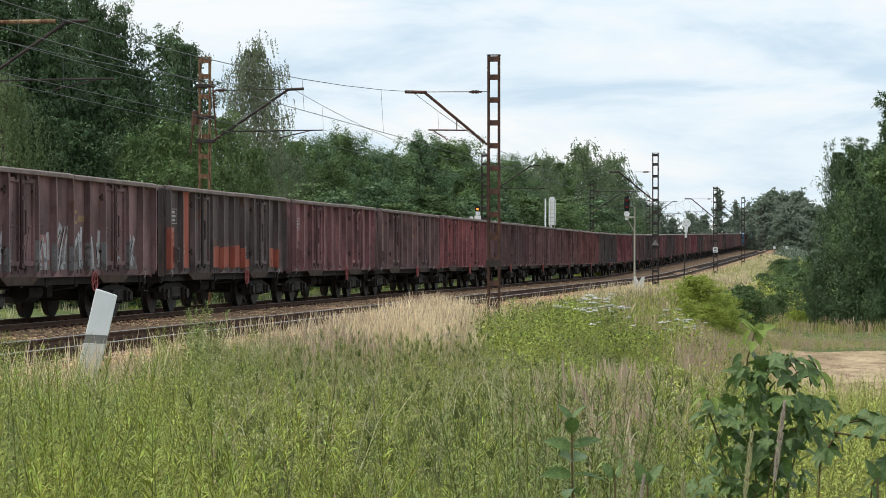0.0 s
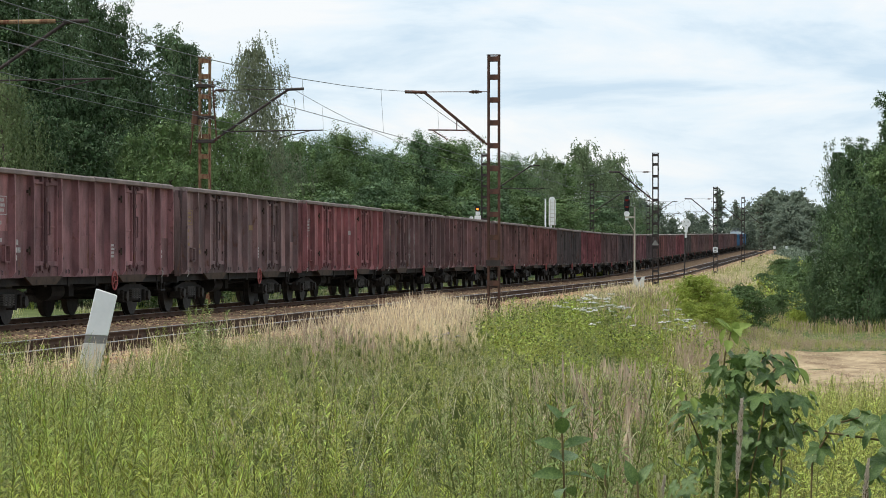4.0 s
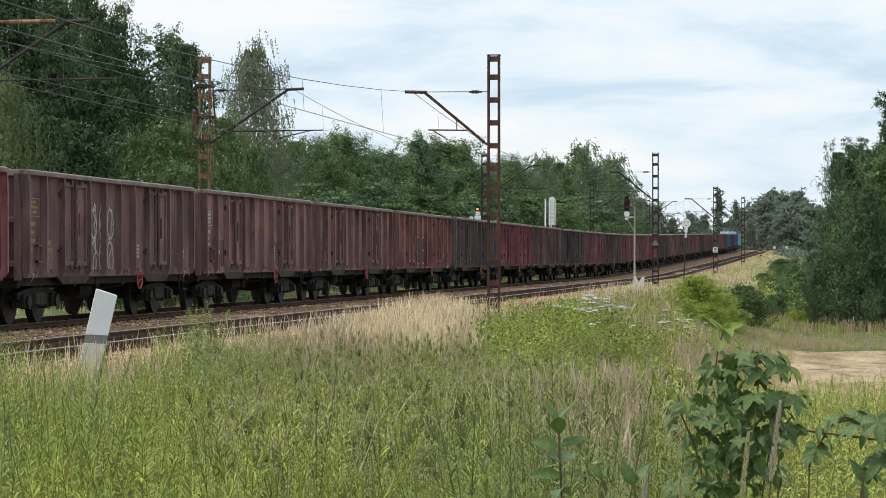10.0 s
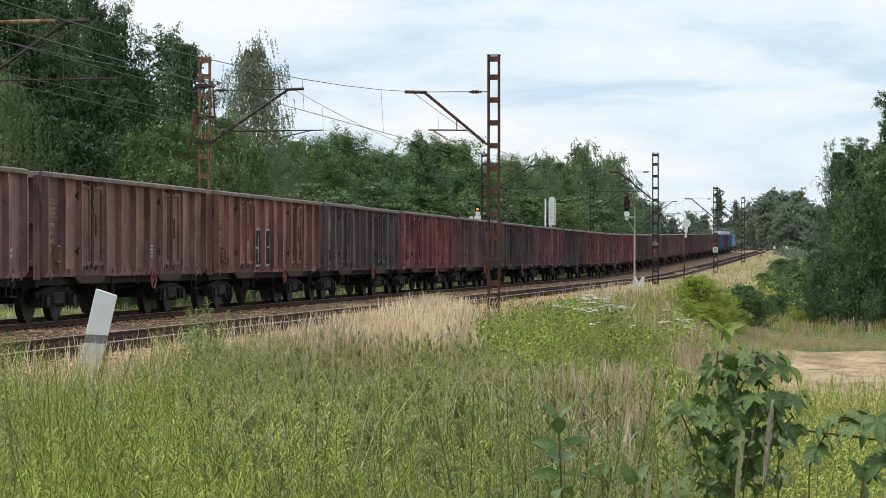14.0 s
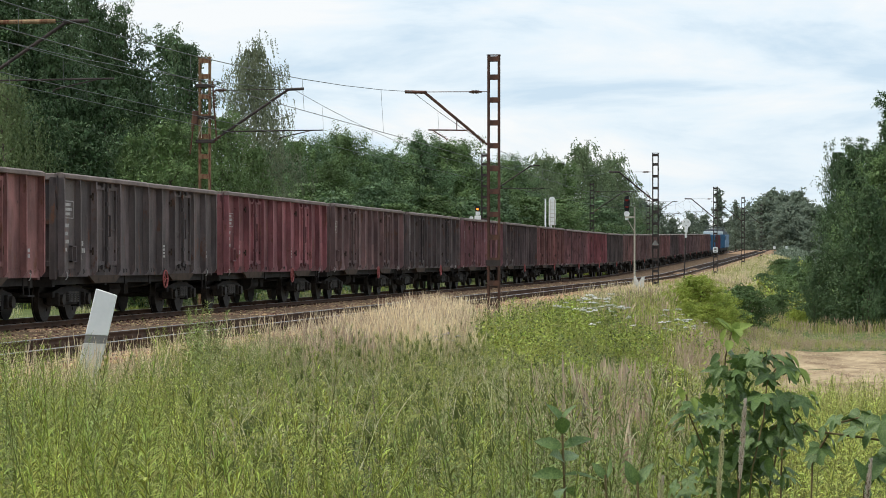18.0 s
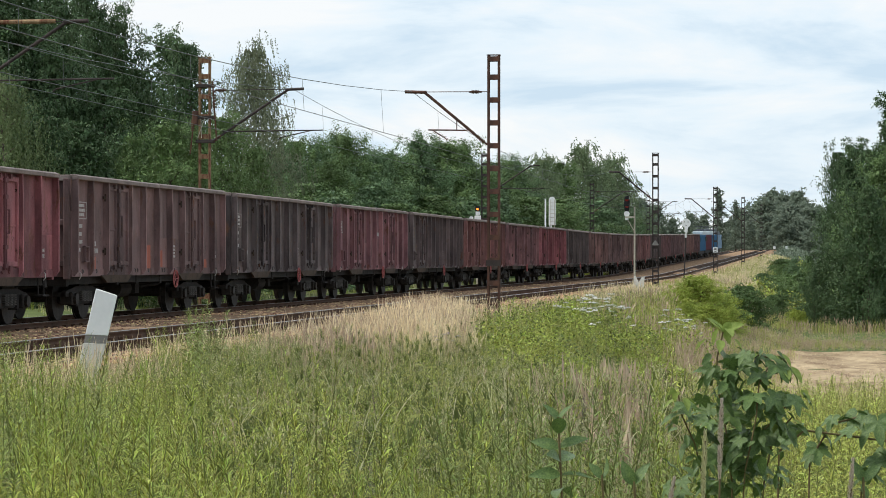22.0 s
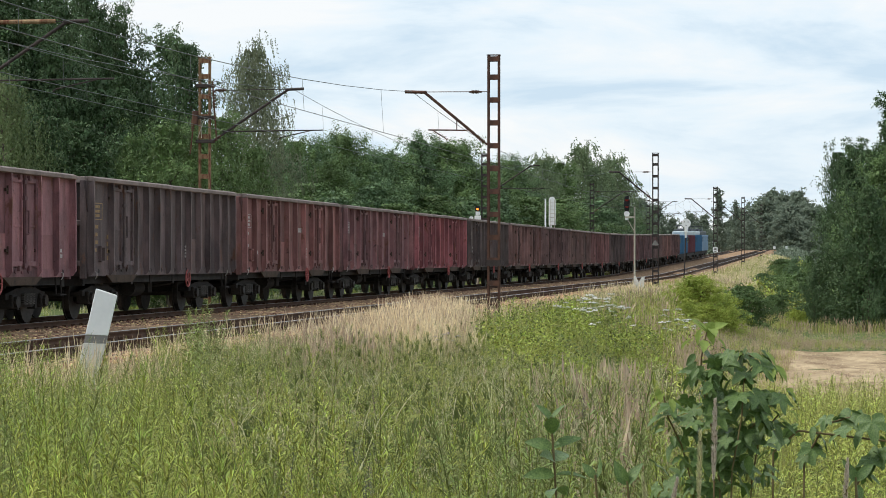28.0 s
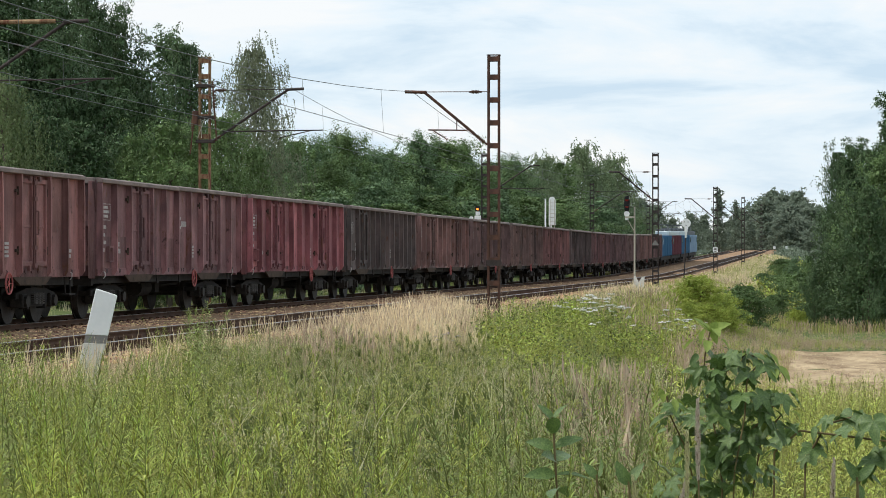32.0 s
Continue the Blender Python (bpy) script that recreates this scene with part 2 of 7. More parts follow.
LEAF_WILLOW = green("pale_willow_leaves", (0.093, 0.127, 0.051), (0.171, 0.217, 0.094), island=0.25, translucent=0.22)
# Pale grey-green: distance haze is mixed into the far foliage's colour.
LEAF_FAR = green("haze_tinted_far_leaves", (0.125, 0.16, 0.115), (0.20, 0.24, 0.175), island=0.15)
LEAF_BUSH = green("bright_bush_leaves", (0.205, 0.265, 0.043), (0.421, 0.475, 0.097), island=0.35)
GOLD = green("goldenrod_leaves", (0.215, 0.259, 0.048), (0.476, 0.498, 0.110), scale=1.3)
GOLD_STEM = green("weed_stems", (0.12, 0.15, 0.045), (0.20, 0.225, 0.075), island=0.3, translucent=0.1)
BLUEWEED = green("grey_green_weed_leaves", (0.142, 0.180, 0.050), (0.289, 0.325, 0.106))
GRASS = green("meadow_grass_blades", (0.264, 0.278, 0.071), (0.484, 0.467, 0.156), scale=0.3)
DRY = green("dry_straw_grass", (0.66, 0.52, 0.33), (0.90, 0.76, 0.52), island=0.25, translucent=0.35)
DRYRED = green("reddish_dry_grass", (0.39, 0.28, 0.195), (0.56, 0.43, 0.315), island=0.25, translucent=0.3)
SEED = green("pale_seed_heads", (0.48, 0.46, 0.25), (0.66, 0.62, 0.40), island=0.25, translucent=0.3)
DUSK = green("dusky_weed_leaves", (0.055, 0.062, 0.045), (0.13, 0.135, 0.10), island=0.3)
PETAL = green("white_petals", (0.65, 0.65, 0.62), (0.8, 0.8, 0.78), island=0.1, translucent=0.3)
MAUVE = green("mauve_petals", (0.4, 0.34, 0.46), (0.55, 0.48, 0.6), island=0.15, translucent=0.3)
YFLOWER = green("yellow_flower_heads", (0.40, 0.42, 0.12), (0.56, 0.55, 0.22), island=0.2, translucent=0.2)
VINE = mat("vine_leaves", (0.045, 0.092, 0.024), (0.15, 0.22, 0.062), scale=14, fine=60, rough=0.42, bump=0.25, spec=0.4, island=0.35, translucent=0.2, spot=(0.20, 0.26, 0.09), spot_at=0.62)
VINE_YOUNG = green("young_vine_leaves", (0.20, 0.27, 0.06), (0.30, 0.37, 0.10), island=0.2, translucent=0.4, scale=6)
VINE_STEM = mat("reddish_vine_stem", (0.10, 0.07, 0.035), (0.19, 0.15, 0.07), scale=12, rough=0.7)
PLUME = green("pink_grass_plume", (0.50, 0.42, 0.35), (0.66, 0.57, 0.49), island=0.2, translucent=0.3)


# ---- mesh helpers ----
def box(bm, x0, x1, y0, y1, z0, z1):
    return bmesh.ops.create_cube(bm, size=1.0, matrix=Matrix.LocRotScale(((x0 + x1) / 2, (y0 + y1) / 2, (z0 + z1) / 2), None, (x1 - x0, y1 - y0, z1 - z0)))


def rod(bm, a, b, r0, r1=None, seg=8):
    a, b = Vector(a), Vector(b)
    d = b - a
    m = Matrix.Translation((a + b) / 2) @ d.to_track_quat("Z", "Y").to_matrix().to_4x4()
    bmesh.ops.create_cone(bm, cap_ends=True, segments=seg, radius1=r0, radius2=r0 if r1 is None else r1, depth=d.length, matrix=m)


def prism(bm, pts, axis, lo, hi):
    """A flat outline pushed along an axis: pts in the two other axes, in order."""
    def v(p, h):
        c = list(p)
        c.insert(axis, h)
        return bm.verts.new(c)
    a, b = [v(p, lo) for p in pts], [v(p, hi) for p in pts]
    bm.faces.new(a)
    bm.faces.new(b)
    for i in range(len(pts)):
        j = (i + 1) % len(pts)
        bm.faces.new((a[i], a[j], b[j], b[i]))


def soften(bm, w, seg=1):
    bmesh.ops.bevel(bm, geom=list(bm.edges), offset=w, segments=seg, affect="EDGES", profile=0.5)


def finish(name, bm, material):
    bmesh.ops.recalc_face_normals(bm, faces=bm.faces)
    me = bpy.data.meshes.new(name)
    bm.to_mesh(me)
    bm.free()
    if material:
        me.materials.append(material)
    return me


def part(name, bm, material, parent, label="", m=None):
    ob = new(name, finish(name, bm, material) if isinstance(bm, bmesh.types.BMesh) else bm)
    ob.parent = parent
    if m is not None:
        ob.matrix_basis = m
    return tagged(ob, label)


def thing(name, m, label, category, group="", kind=""):
    ob = new(name)
    ob.matrix_basis = m
    ob.empty_display_size = 0.3
    return tagged(ob, label, category, group, kind)


def quads(name, verts, faces, index, materials):
    """A mesh of quads from arrays; index: a material number per face."""
    me = bpy.data.meshes.new(name)
    me.vertices.add(len(verts))
    me.vertices.foreach_set("co", np.ascontiguousarray(verts, dtype=np.float32).ravel())
    me.loops.add(len(faces) * 4)
    me.loops.foreach_set("vertex_index", np.ascontiguousarray(faces, dtype=np.int32).ravel())
    me.polygons.add(len(faces))
    me.polygons.foreach_set("loop_start", np.arange(0, len(faces) * 4, 4, dtype=np.int32))
    me.polygons.foreach_set("material_index", np.ascontiguousarray(index, dtype=np.int32))
    for k in materials:
        me.materials.append(k)
    me.update(calc_edges=True)
    return me


def strew(templates, places):
    """Copies of plant templates (verts, faces, index) joined into arrays. A place: x, y, z, turn, size, lean_x, lean_y, template."""
    vs, fs, ix, n = [], [], [], 0
    places = np.asarray(places, float)
    for k, (tv, tf, ti) in enumerate(templates):
        sel = places[places[:, 7] == k]
        if not len(sel):
            continue
        c, s = np.cos(sel[:, 3])[:, None], np.sin(sel[:, 3])[:, None]
        x = (tv[None, :, 0] * c - tv[None, :, 1] * s) * sel[:, 4:5]
        y = (tv[None, :, 0] * s + tv[None, :, 1] * c) * sel[:, 4:5]
        z = tv[None, :, 2] * sel[:, 4:5]
        x, y = x + z * sel[:, 5:6] + sel[:, 0:1], y + z * sel[:, 6:7] + sel[:, 1:2]
        v = np.stack([x, y, z + sel[:, 2:3]], -1).reshape(-1, 3)
        f = (tf[None] + (np.arange(len(sel)) * len(tv))[:, None, None]).reshape(-1, 4) + n
        vs.append(v), fs.append(f), ix.append(np.tile(ti, len(sel)))
        n += len(v)
    return np.concatenate(vs), np.concatenate(fs), np.concatenate(ix)


class Plant:
    """Collects quads for one plant template."""

    def __init__(self):
        self.v, self.f, self.i = [], [], []

    def quad(self, pts, index):
        n = len(self.v)
        self.v += [tuple(p) for p in pts]
        self.f.append((n, n + 1, n + 2, n + 3))
        self.i.append(index)

    def strip(self, mids, halves, side, index):
        """A ribbon along mids, halves wide to each side."""
        n = len(self.v)
        for p, h in zip(mids, halves):
            p = Vector(p)
            self.v += [tuple(p - side * h), tuple(p + side * h)]
        for k in range(len(mids) - 1):
            a = n + 2 * k
            self.f.append((a, a + 1, a + 3, a + 2))
            self.i.append(index)

    def arrays(self):
        return np.array(self.v, float), np.array(self.f, int), np.array(self.i, int)


rng = np.random.default_rng(7)
rnd = random.Random(11)


def fade(a, b, x):
    t = min(max((x - a) / (b - a), 0.0), 1.0)
    return t * t * (3 - 2 * t)


# ---- ground ----
def line_of(x, y):
    dx, dy = x - X0, y - Y0
    return SX * dx + SY * dy, SY * dx - SX * dy


def ground_z(x, y):
    s, o = line_of(x, y)
    top = climb(min(s, 420)) 
    if o < -2.0:
        z = top - 0.45 - 0.35 * fade(-2.0, -4.5, o) + 0.5 * fade(-12, -60, o)
    elif o < 7.2:
        z = top - 0.5
    else:
        bank = -0.42 - 0.13 * fade(7.2, 9.0, o) - 1.5 * fade(9.5, 15.5, o)
        near = -0.42 - 0.08 * fade(16.0, 9.0, o)
        k = fade(16.0, 52.0, y)
        z = near * (1 - k) + (bank + top * (1 - 0.6 * fade(8.0, 16.0, o))) * k
    bumps = 0.06 * noise.noise((x * 0.35, y * 0.35, 0.0)) + 0.12 * noise.noise((x * 0.07, y * 0.07, 3.0))
    return z + (bumps if o > 7.8 or o < -3.5 else 0.0)


def steps(knots):
    """Values from knot to knot: (start, end, step), ..."""
    out = []
    for a, b, d in knots:
        k = max(1, round((b - a) / d))
        out += [a + (b - a) * i / k for i in range(k)]
    return out + [knots[-1][1]]


def build_ground():
    ss = steps([(-2500, -400, 300), (-400, -80, 40), (-80, 180, 2.0), (180, 420, 8.0), (420, 900, 40), (900, 3500, 300)])
    oo = steps([(-2600, -400, 250), (-400, -60, 25), (-60, -6, 3), (-6, 40, 1.0), (40, 120, 8), (120, 500, 40), (500, 2600, 250)])
    verts, faces = [], []
    for s in ss:
        for o in oo:
            x, y = X0 + SX * s + SY * o, Y0 + SY * s - SX * o
            verts.append((x, y, ground_z(x, y)))
    n = len(oo)
    for i in range(len(ss) - 1):
        for j in range(n - 1):
            a = i * n + j
            faces.append((a, a + 1, a + n + 1, a + n))
    m = mat("meadow_soil_and_turf", (0.05, 0.075, 0.022), (0.13, 0.155, 0.05), scale=0.25, fine=5.0, rough=0.95, bump=0.6, spot=(0.16, 0.125, 0.07), spot_at=0.58)
    me = quads("ground", np.array(verts), np.array(faces), np.zeros(len(faces)), [m])
    me.polygons.foreach_set("use_smooth", np.ones(len(faces), dtype=bool))
    tagged(new("ground", me), "green weedy meadow beside the railway", "ground", kind="structure")


def build_field():
    """The mown straw field beyond the bank, a sheet just over the ground."""
    verts, faces = [], []
    ss, oo = steps([(-12, 33, 1.5)]), steps([(14.9, 60, 1.5)])
    for s in ss:
        for o in oo:
            wob = 0.5 * noise.noise((s * 0.2, o * 0.2, 1.0))
            x, y = X0 + SX * (s + wob) + SY * (o + wob), Y0 + SY * (s + wob) - SX * (o + wob)
            verts.append((x, y, ground_z(x, y) + 0.03 + 0.05 * noise.noise((x * 0.8, y * 0.8, 0)) + 0.05 * noise.noise((x * 0.1, y * 0.5, 0))))
    n = len(oo)
    for i in range(len(ss) - 1):
        for j in range(n - 1):
            a = i * n + j
            faces.append((a, a + 1, a + n + 1, a + n))
    m = mat("cut_straw_stubble", (0.21, 0.145, 0.08), (0.50, 0.385, 0.24), scale=0.8, fine=7, rough=0.95, bump=0.8, stretch=(0.7, 0.3, 1), spot=(0.20, 0.135, 0.08), spot_at=0.53)
    me = quads("stubble_field", np.array(verts), np.array(faces), np.zeros(len(faces)), [m])
    tagged(new("stubble_field", me), "pale mown straw stubble field below the bank", "field", kind="structure")


build_ground()
build_field()


# ---- track ----
def build_bed():
    prof = [(-3.1, -0.62), (-1.95, -0.20), (-1.35, -0.16), (0.66, -0.165), (0.95, -0.135), (1.6, -0.12), (2.9, -0.12), (NEAR - 0.95, -0.135), (NEAR - 0.66, -0.165), (NEAR + 0.7, -0.165), (NEAR + 1.3, -0.16), (NEAR + 1.9, -0.24), (NEAR + 3.1, -0.72)]
    ss = steps([(-75, 180, 0.7), (180, 420, 4), (420, 900, 30)])
    verts, faces = [], []
    for s in ss:
        for o, z in prof:
            j = 0.05 if abs(s) < 180 else 0.0
            verts.append(at(s, o + rnd.uniform(-j, j), z + rnd.uniform(-0.5, 0.5) * j))
    n = len(prof)
    for i in range(len(ss) - 1):
        for j in range(n - 1):
            a = i * n + j
            faces.append((a, a + 1, a + n + 1, a + n))
    me = quads("ballast_bed", np.array([tuple(v) for v in verts]), np.array(faces), np.zeros(len(faces)), [BALLAST])
    tagged(new("ballast_bed", me), "brown crushed stone ballast under both tracks", "track bed", kind="structure")


def build_stones():
    t = []
    for k in range(4):
        p = Plant()
        r = [rnd.uniform(0.7, 1.2) for _ in range(8)]
        c = [Vector((sx * r[i % 8], sy * r[(i + 3) % 8], sz * r[(i + 5) % 8] * 0.8)) for i, (sx, sy, sz) in
             enumerate([(-1, -1, -1), (1, -1, -1), (1, 1, -1), (-1, 1, -1), (-1, -1, 1), (1, -1, 1), (1, 1, 1), (-1, 1, 1)])]
        p.v = [tuple(v * 0.6) for v in c]
        p.f = [(0, 1, 5, 4), (1, 2, 6, 5), (2, 3, 7, 6), (3, 0, 4, 7), (4, 5, 6, 7)]
        p.i = [0] * 5
        t.append(p.arrays())
    places = []
    bands = [(0.9, NEAR - 0.9, 15000), (NEAR + 0.85, NEAR + 2.9, 13000), (NEAR - 0.6, NEAR + 0.6, 7000)]
    for lo, hi, num in bands:
        for _ in range(num):
            s = -36 + 130 * rnd.random() ** 1.5
            o = rnd.uniform(lo, hi)
            if o > NEAR + 1.9:
                z = -0.24 - (o - NEAR - 1.9) * 0.4
            else:
                z = -0.125 if o < NEAR - 0.7 else -0.165
            p = at(s, o, z)
            places.append((p.x, p.y, p.z, rnd.uniform(0, 6.28), rnd.uniform(0.018, 0.044), rnd.uniform(-0.4, 0.4), rnd.uniform(-0.4, 0.4), rnd.randrange(4)))
    tagged(new("ballast_stones", quads("ballast_stones", *strew(t, places), [STONE])), "loose brown ballast stones between and beside the tracks", "ballast", kind="stuff")


def build_rail(o, label):
    prof = [(-0.072, -0.16), (-0.072, -0.145), (-0.012, -0.125), (-0.012, -0.045), (-0.036, -0.035), (-0.036, -0.006), (-0.026, 0.0), (0.026, 0.0), (0.036, -0.006), (0.036, -0.035),
            (0.012, -0.045), (0.012, -0.125), (0.072, -0.145), (0.072, -0.16)]
    ss = steps([(-75, 60, 30), (60, 300, 6), (300, 900, 30)])
    verts = [tuple(at(s, o + a, b)) for s in ss for a, b in prof]
    n = len(prof)
    faces, ix = [], []
    for i in range(len(ss) - 1):
        for j in range(n):
            k = (j + 1) % n
            faces.append((i * n + j, i * n + k, i * n + n + k, i * n + n + j))
            ix.append(1 if j in (5, 6, 7) else 0)
    tagged(new("rail", quads("rail", np.array(verts), np.array(faces), np.array(ix), [RAILSIDE, RAILTOP])), label, "rail", "rails of the double track", "structure")


def build_sleepers():
    for centre, name in ((0.0, "far"), (NEAR, "near")):
        root = thing("sleepers", Matrix(), "dark tarred timber sleepers of the " + name + " track", "sleepers", kind="structure")
        bm = bmesh.new()
        box(bm, -0.12, 0.12, -1.25, 1.25, -0.30, -0.155)
        soften(bm, 0.012)
        me = finish("sleeper", bm, SLEEPER)
        for k in range(230):
            ob = part("sleeper", me, None, root, m=on_line(-36 + k * 0.62, centre, rnd.uniform(-0.008, 0.008), rnd.uniform(-0.6, 0.6)))
        vs, fs = [], []
        for k in range(450):
            s = -36 + (230 + k) * 0.62
            n = len(vs)
            vs += [tuple(at(s + a, centre + b, -0.156)) for a, b in ((-0.12, -1.25), (-0.12, 1.25), (0.12, 1.25), (0.12, -1.25))]
            vs += [tuple(at(s + a, centre + b, -0.28)) for a, b in ((-0.12, -1.25), (-0.12, 1.25), (0.12, 1.25), (0.12, -1.25))]
            fs += [(n, n + 1, n + 2, n + 3), (n, n + 3, n + 7, n + 4), (n + 2, n + 1, n + 5, n + 6), (n + 3, n + 2, n + 6, n + 7)]
        tagged(part("distant_sleepers", quads("distant_sleepers", np.array(vs), np.array(fs), np.zeros(len(fs)), [SLEEPER]), None, root), kind="stuff")
        # base plates and spikes along both rails
        bm = Plant()
        for k in range(300):
            s = -36 + k * 0.62
            for o in (centre - 0.75, centre + 0.75):
                for e in (-0.12, 0.12):
                    c = [at(s + a, o + e + b, z) for z in (-0.155, -0.09) for a, b in ((-0.07, -0.045), (0.07, -0.045), (0.07, 0.045), (-0.07, 0.045))]
                    for q in ((0, 1, 5, 4), (1, 2, 6, 5), (2, 3, 7, 6), (3, 0, 4, 7), (4, 5, 6, 7)):
                        bm.quad([c[i] for i in q], 0)
        tagged(part("rail_fastenings", quads("rail_fastenings", *bm.arrays(), [RAILSIDE]), None, root, "rusty rail clips and base plates"), kind="stuff")


build_bed()
build_stones()
for o in (-0.7535, 0.7535):
    build_rail(o, "worn steel rail of the far track under the train")
    build_rail(NEAR + o, "worn steel rail of the empty near track")


# ---- the train ----
HALF = 6.4                      # half a wagon body's length
RIBS = [-6.36, -5.25, -4.1, -2.3, -1.15, 0.0, 1.15, 2.3, 4.1, 5.25, 6.36]
BOT, TOP = 0.93, 3.04
SIDE = 1.36


def wagon_meshes():
    g = {}
    bm = bmesh.new()
    box(bm, -HALF, HALF, -0.018, 0.018, BOT, TOP - 0.06)
    box(bm, -HALF, HALF, -0.04, 0.018, BOT, BOT + 0.15)
    g["side_wall"] = finish("side_wall", bm, PAINT)
    bm = bmesh.new()
    prism(bm, [(-0.125, BOT + 0.1), (-0.07, BOT + 0.02), (0.0, BOT + 0.02), (0.0, TOP - 0.07), (-0.115, TOP - 0.07), (-0.125, TOP - 0.5)], 0, -0.014, 0.014)
    prism(bm, [(-0.14, BOT + 0.12), (-0.125, BOT + 0.1), (-0.125, TOP - 0.5), (-0.115, TOP - 0.07), (-0.128, TOP - 0.07), (-0.14, TOP - 0.5)], 0, -0.03, 0.03)
    g["rib"] = finish("rib", bm, PAINT)
    bm = bmesh.new()
    prism(bm, [(-0.165, TOP - 0.11), (0.05, TOP - 0.12), (0.06, TOP - 0.05), (0.03, TOP - 0.008), (-0.08, TOP), (-0.165, TOP - 0.035)], 0, -HALF / 2 + 0.012, HALF / 2 - 0.004)
    soften(bm, 0.008)
    g["cap"] = finish("cap", bm, CAP)
    bm = bmesh.new()
    box(bm, -0.42, 0.42, -0.03, -0.018, BOT + 0.24, TOP - 0.2)
    for x in (-0.42, 0.34):
        box(bm, x, x + 0.08, -0.085, -0.02, BOT + 0.22, TOP - 0.18)
    for z, hh in ((BOT + 0.22, 0.10), (TOP - 0.27, 0.09)):
        box(bm, -0.339, 0.339, -0.08, -0.02, z, z + hh)
    box(bm, -0.339, 0.339, -0.05, -0.02, BOT + 0.98, BOT + 1.02)
    soften(bm, 0.006)
    g["leaf"] = finish("door_leaf", bm, PAINT)
    bm = bmesh.new()
    for x in (-0.045, 0.045):
        rod(bm, (x, -0.105, BOT + 0.16), (x, -0.105, TOP - 0.12), 0.02)
    for z in (BOT + 0.2, BOT + 0.55, BOT + 1.5, TOP - 0.3):
        box(bm, -0.085, 0.085, -0.135, -0.06, z, z + 0.08)
    for x in (-0.3, 0.3):
        box(bm, x - 0.05, x + 0.05, -0.13, -0.06, TOP - 0.22, TOP - 0.13)
        box(bm, x - 0.06, x + 0.06, -0.12, -0.06, BOT + 0.14, BOT + 0.24)
    rod(bm, (0.12, -0.14, BOT + 0.85), (0.12, -0.14, BOT + 1.3), 0.02)
    rod(bm, (0.12, -0.14, BOT + 0.85), (0.04, -0.105, BOT + 0.85), 0.016)
    rod(bm, (0.12, -0.14, BOT + 1.3), (0.04, -0.105, BOT + 1.3), 0.016)
    g["lock_bar"] = finish("lock_bar", bm, PAINT)
    bm = bmesh.new()
    rod(bm, (0, -0.065, 0), (0, -0.065, 0.16), 0.025)
    box(bm, -0.12, 0.02, -0.07, -0.035, 0.05, 0.11)
    g["hinge"] = finish("hinge", bm, RUSTBOX)
    bm = bmesh.new()
    prism(bm, [(-1.2, BOT + 0.02), (1.2, BOT + 0.02), (0.78, BOT - 0.14), (-0.78, BOT - 0.14)], 1, -0.05, 0.0)
    box(bm, -0.88, 0.88, -0.05, -0.02, BOT + 0.02, BOT + 0.2)
    for x in (-0.5, -0.1, 0.3):
        rod(bm, (x, -0.07, BOT + 0.13), (x, -0.04, BOT + 0.13), 0.045)
    g["sill"] = finish("door_sill", bm, PAINT)
    g["sill"].materials.append(RUSTBOX)
    for f in g["sill"].polygons:
        f.material_index = 1 if f.center.z < BOT + 0.03 else 0
    bm = bmesh.new()
    for a in range(20):
        q = [(0.2 * math.cos(k * math.pi / 10), 0, 0.2 * math.sin(k * math.pi / 10)) for k in (a, a + 1)]
        rod(bm, q[0], q[1], 0.017, seg=6)
    for a in range(5):
        rod(bm, (0, 0, 0), (0.2 * math.cos(a * 1.2566), 0, 0.2 * math.sin(a * 1.2566)), 0.01, seg=5)
    rod(bm, (0, -0.01, 0), (0, 0.06, 0), 0.02)
    g["handwheel"] = finish("handwheel", bm, HANDRED)
    bm = bmesh.new()
    box(bm, -0.02, 0.02, -SIDE, SIDE, BOT, TOP - 0.1)
    g["end_wall"] = finish("end_wall", bm, PAINT)
    bm = bmesh.new()
    box(bm, -0.13, 0.0, -0.06, 0.06, BOT - 0.05, TOP - 0.08)
    soften(bm, 0.012)
    g["end_post"] = finish("end_post", bm, PAINT)
    bm = bmesh.new()
    box(bm, -0.1, 0.0, -SIDE, SIDE, -0.06, 0.06)
    soften(bm, 0.012)
    g["end_rail"] = finish("end_rail", bm, PAINT)
    bm = bmesh.new()
    prism(bm, [(-SIDE, TOP - 0.14), (SIDE, TOP - 0.14), (SIDE, TOP - 0.01), (-SIDE, TOP - 0.01)], 0, -0.12, 0.04)
    soften(bm, 0.015)
    g["end_cap"] = finish("end_cap", bm, CAP)
    bm = bmesh.new()
    prism(bm, [(-0.14, TOP - 0.1), (0.0, TOP - 0.1), (0.0, TOP - 0.75), (-0.03, TOP - 0.7)], 1, -0.03, 0.03)
    g["gusset"] = finish("gusset", bm, PAINT)
    bm = bmesh.new()
    rod(bm, (-0.05, -0.22, 0), (-0.05, 0.22, 0), 0.014, seg=6)
    for y in (-0.22, 0.22):
        rod(bm, (-0.05, y, 0), (0.12, y, 0), 0.014, seg=6)
    g["rung"] = finish("rung", bm, PAINT)
    bm = bmesh.new()
    box(bm, -HALF, HALF, -SIDE + 0.05, SIDE - 0.05, BOT + 0.1, BOT + 0.2)
    g["floor"] = finish("floor", bm, RUSTBOX)
    bm = bmesh.new()
    box(bm, -HALF, HALF, -0.35, 0.35, BOT - 0.25, BOT + 0.05)
    box(bm, -HALF, HALF, -SIDE + 0.12, -SIDE + 0.2, BOT - 0.16, BOT + 0.02)
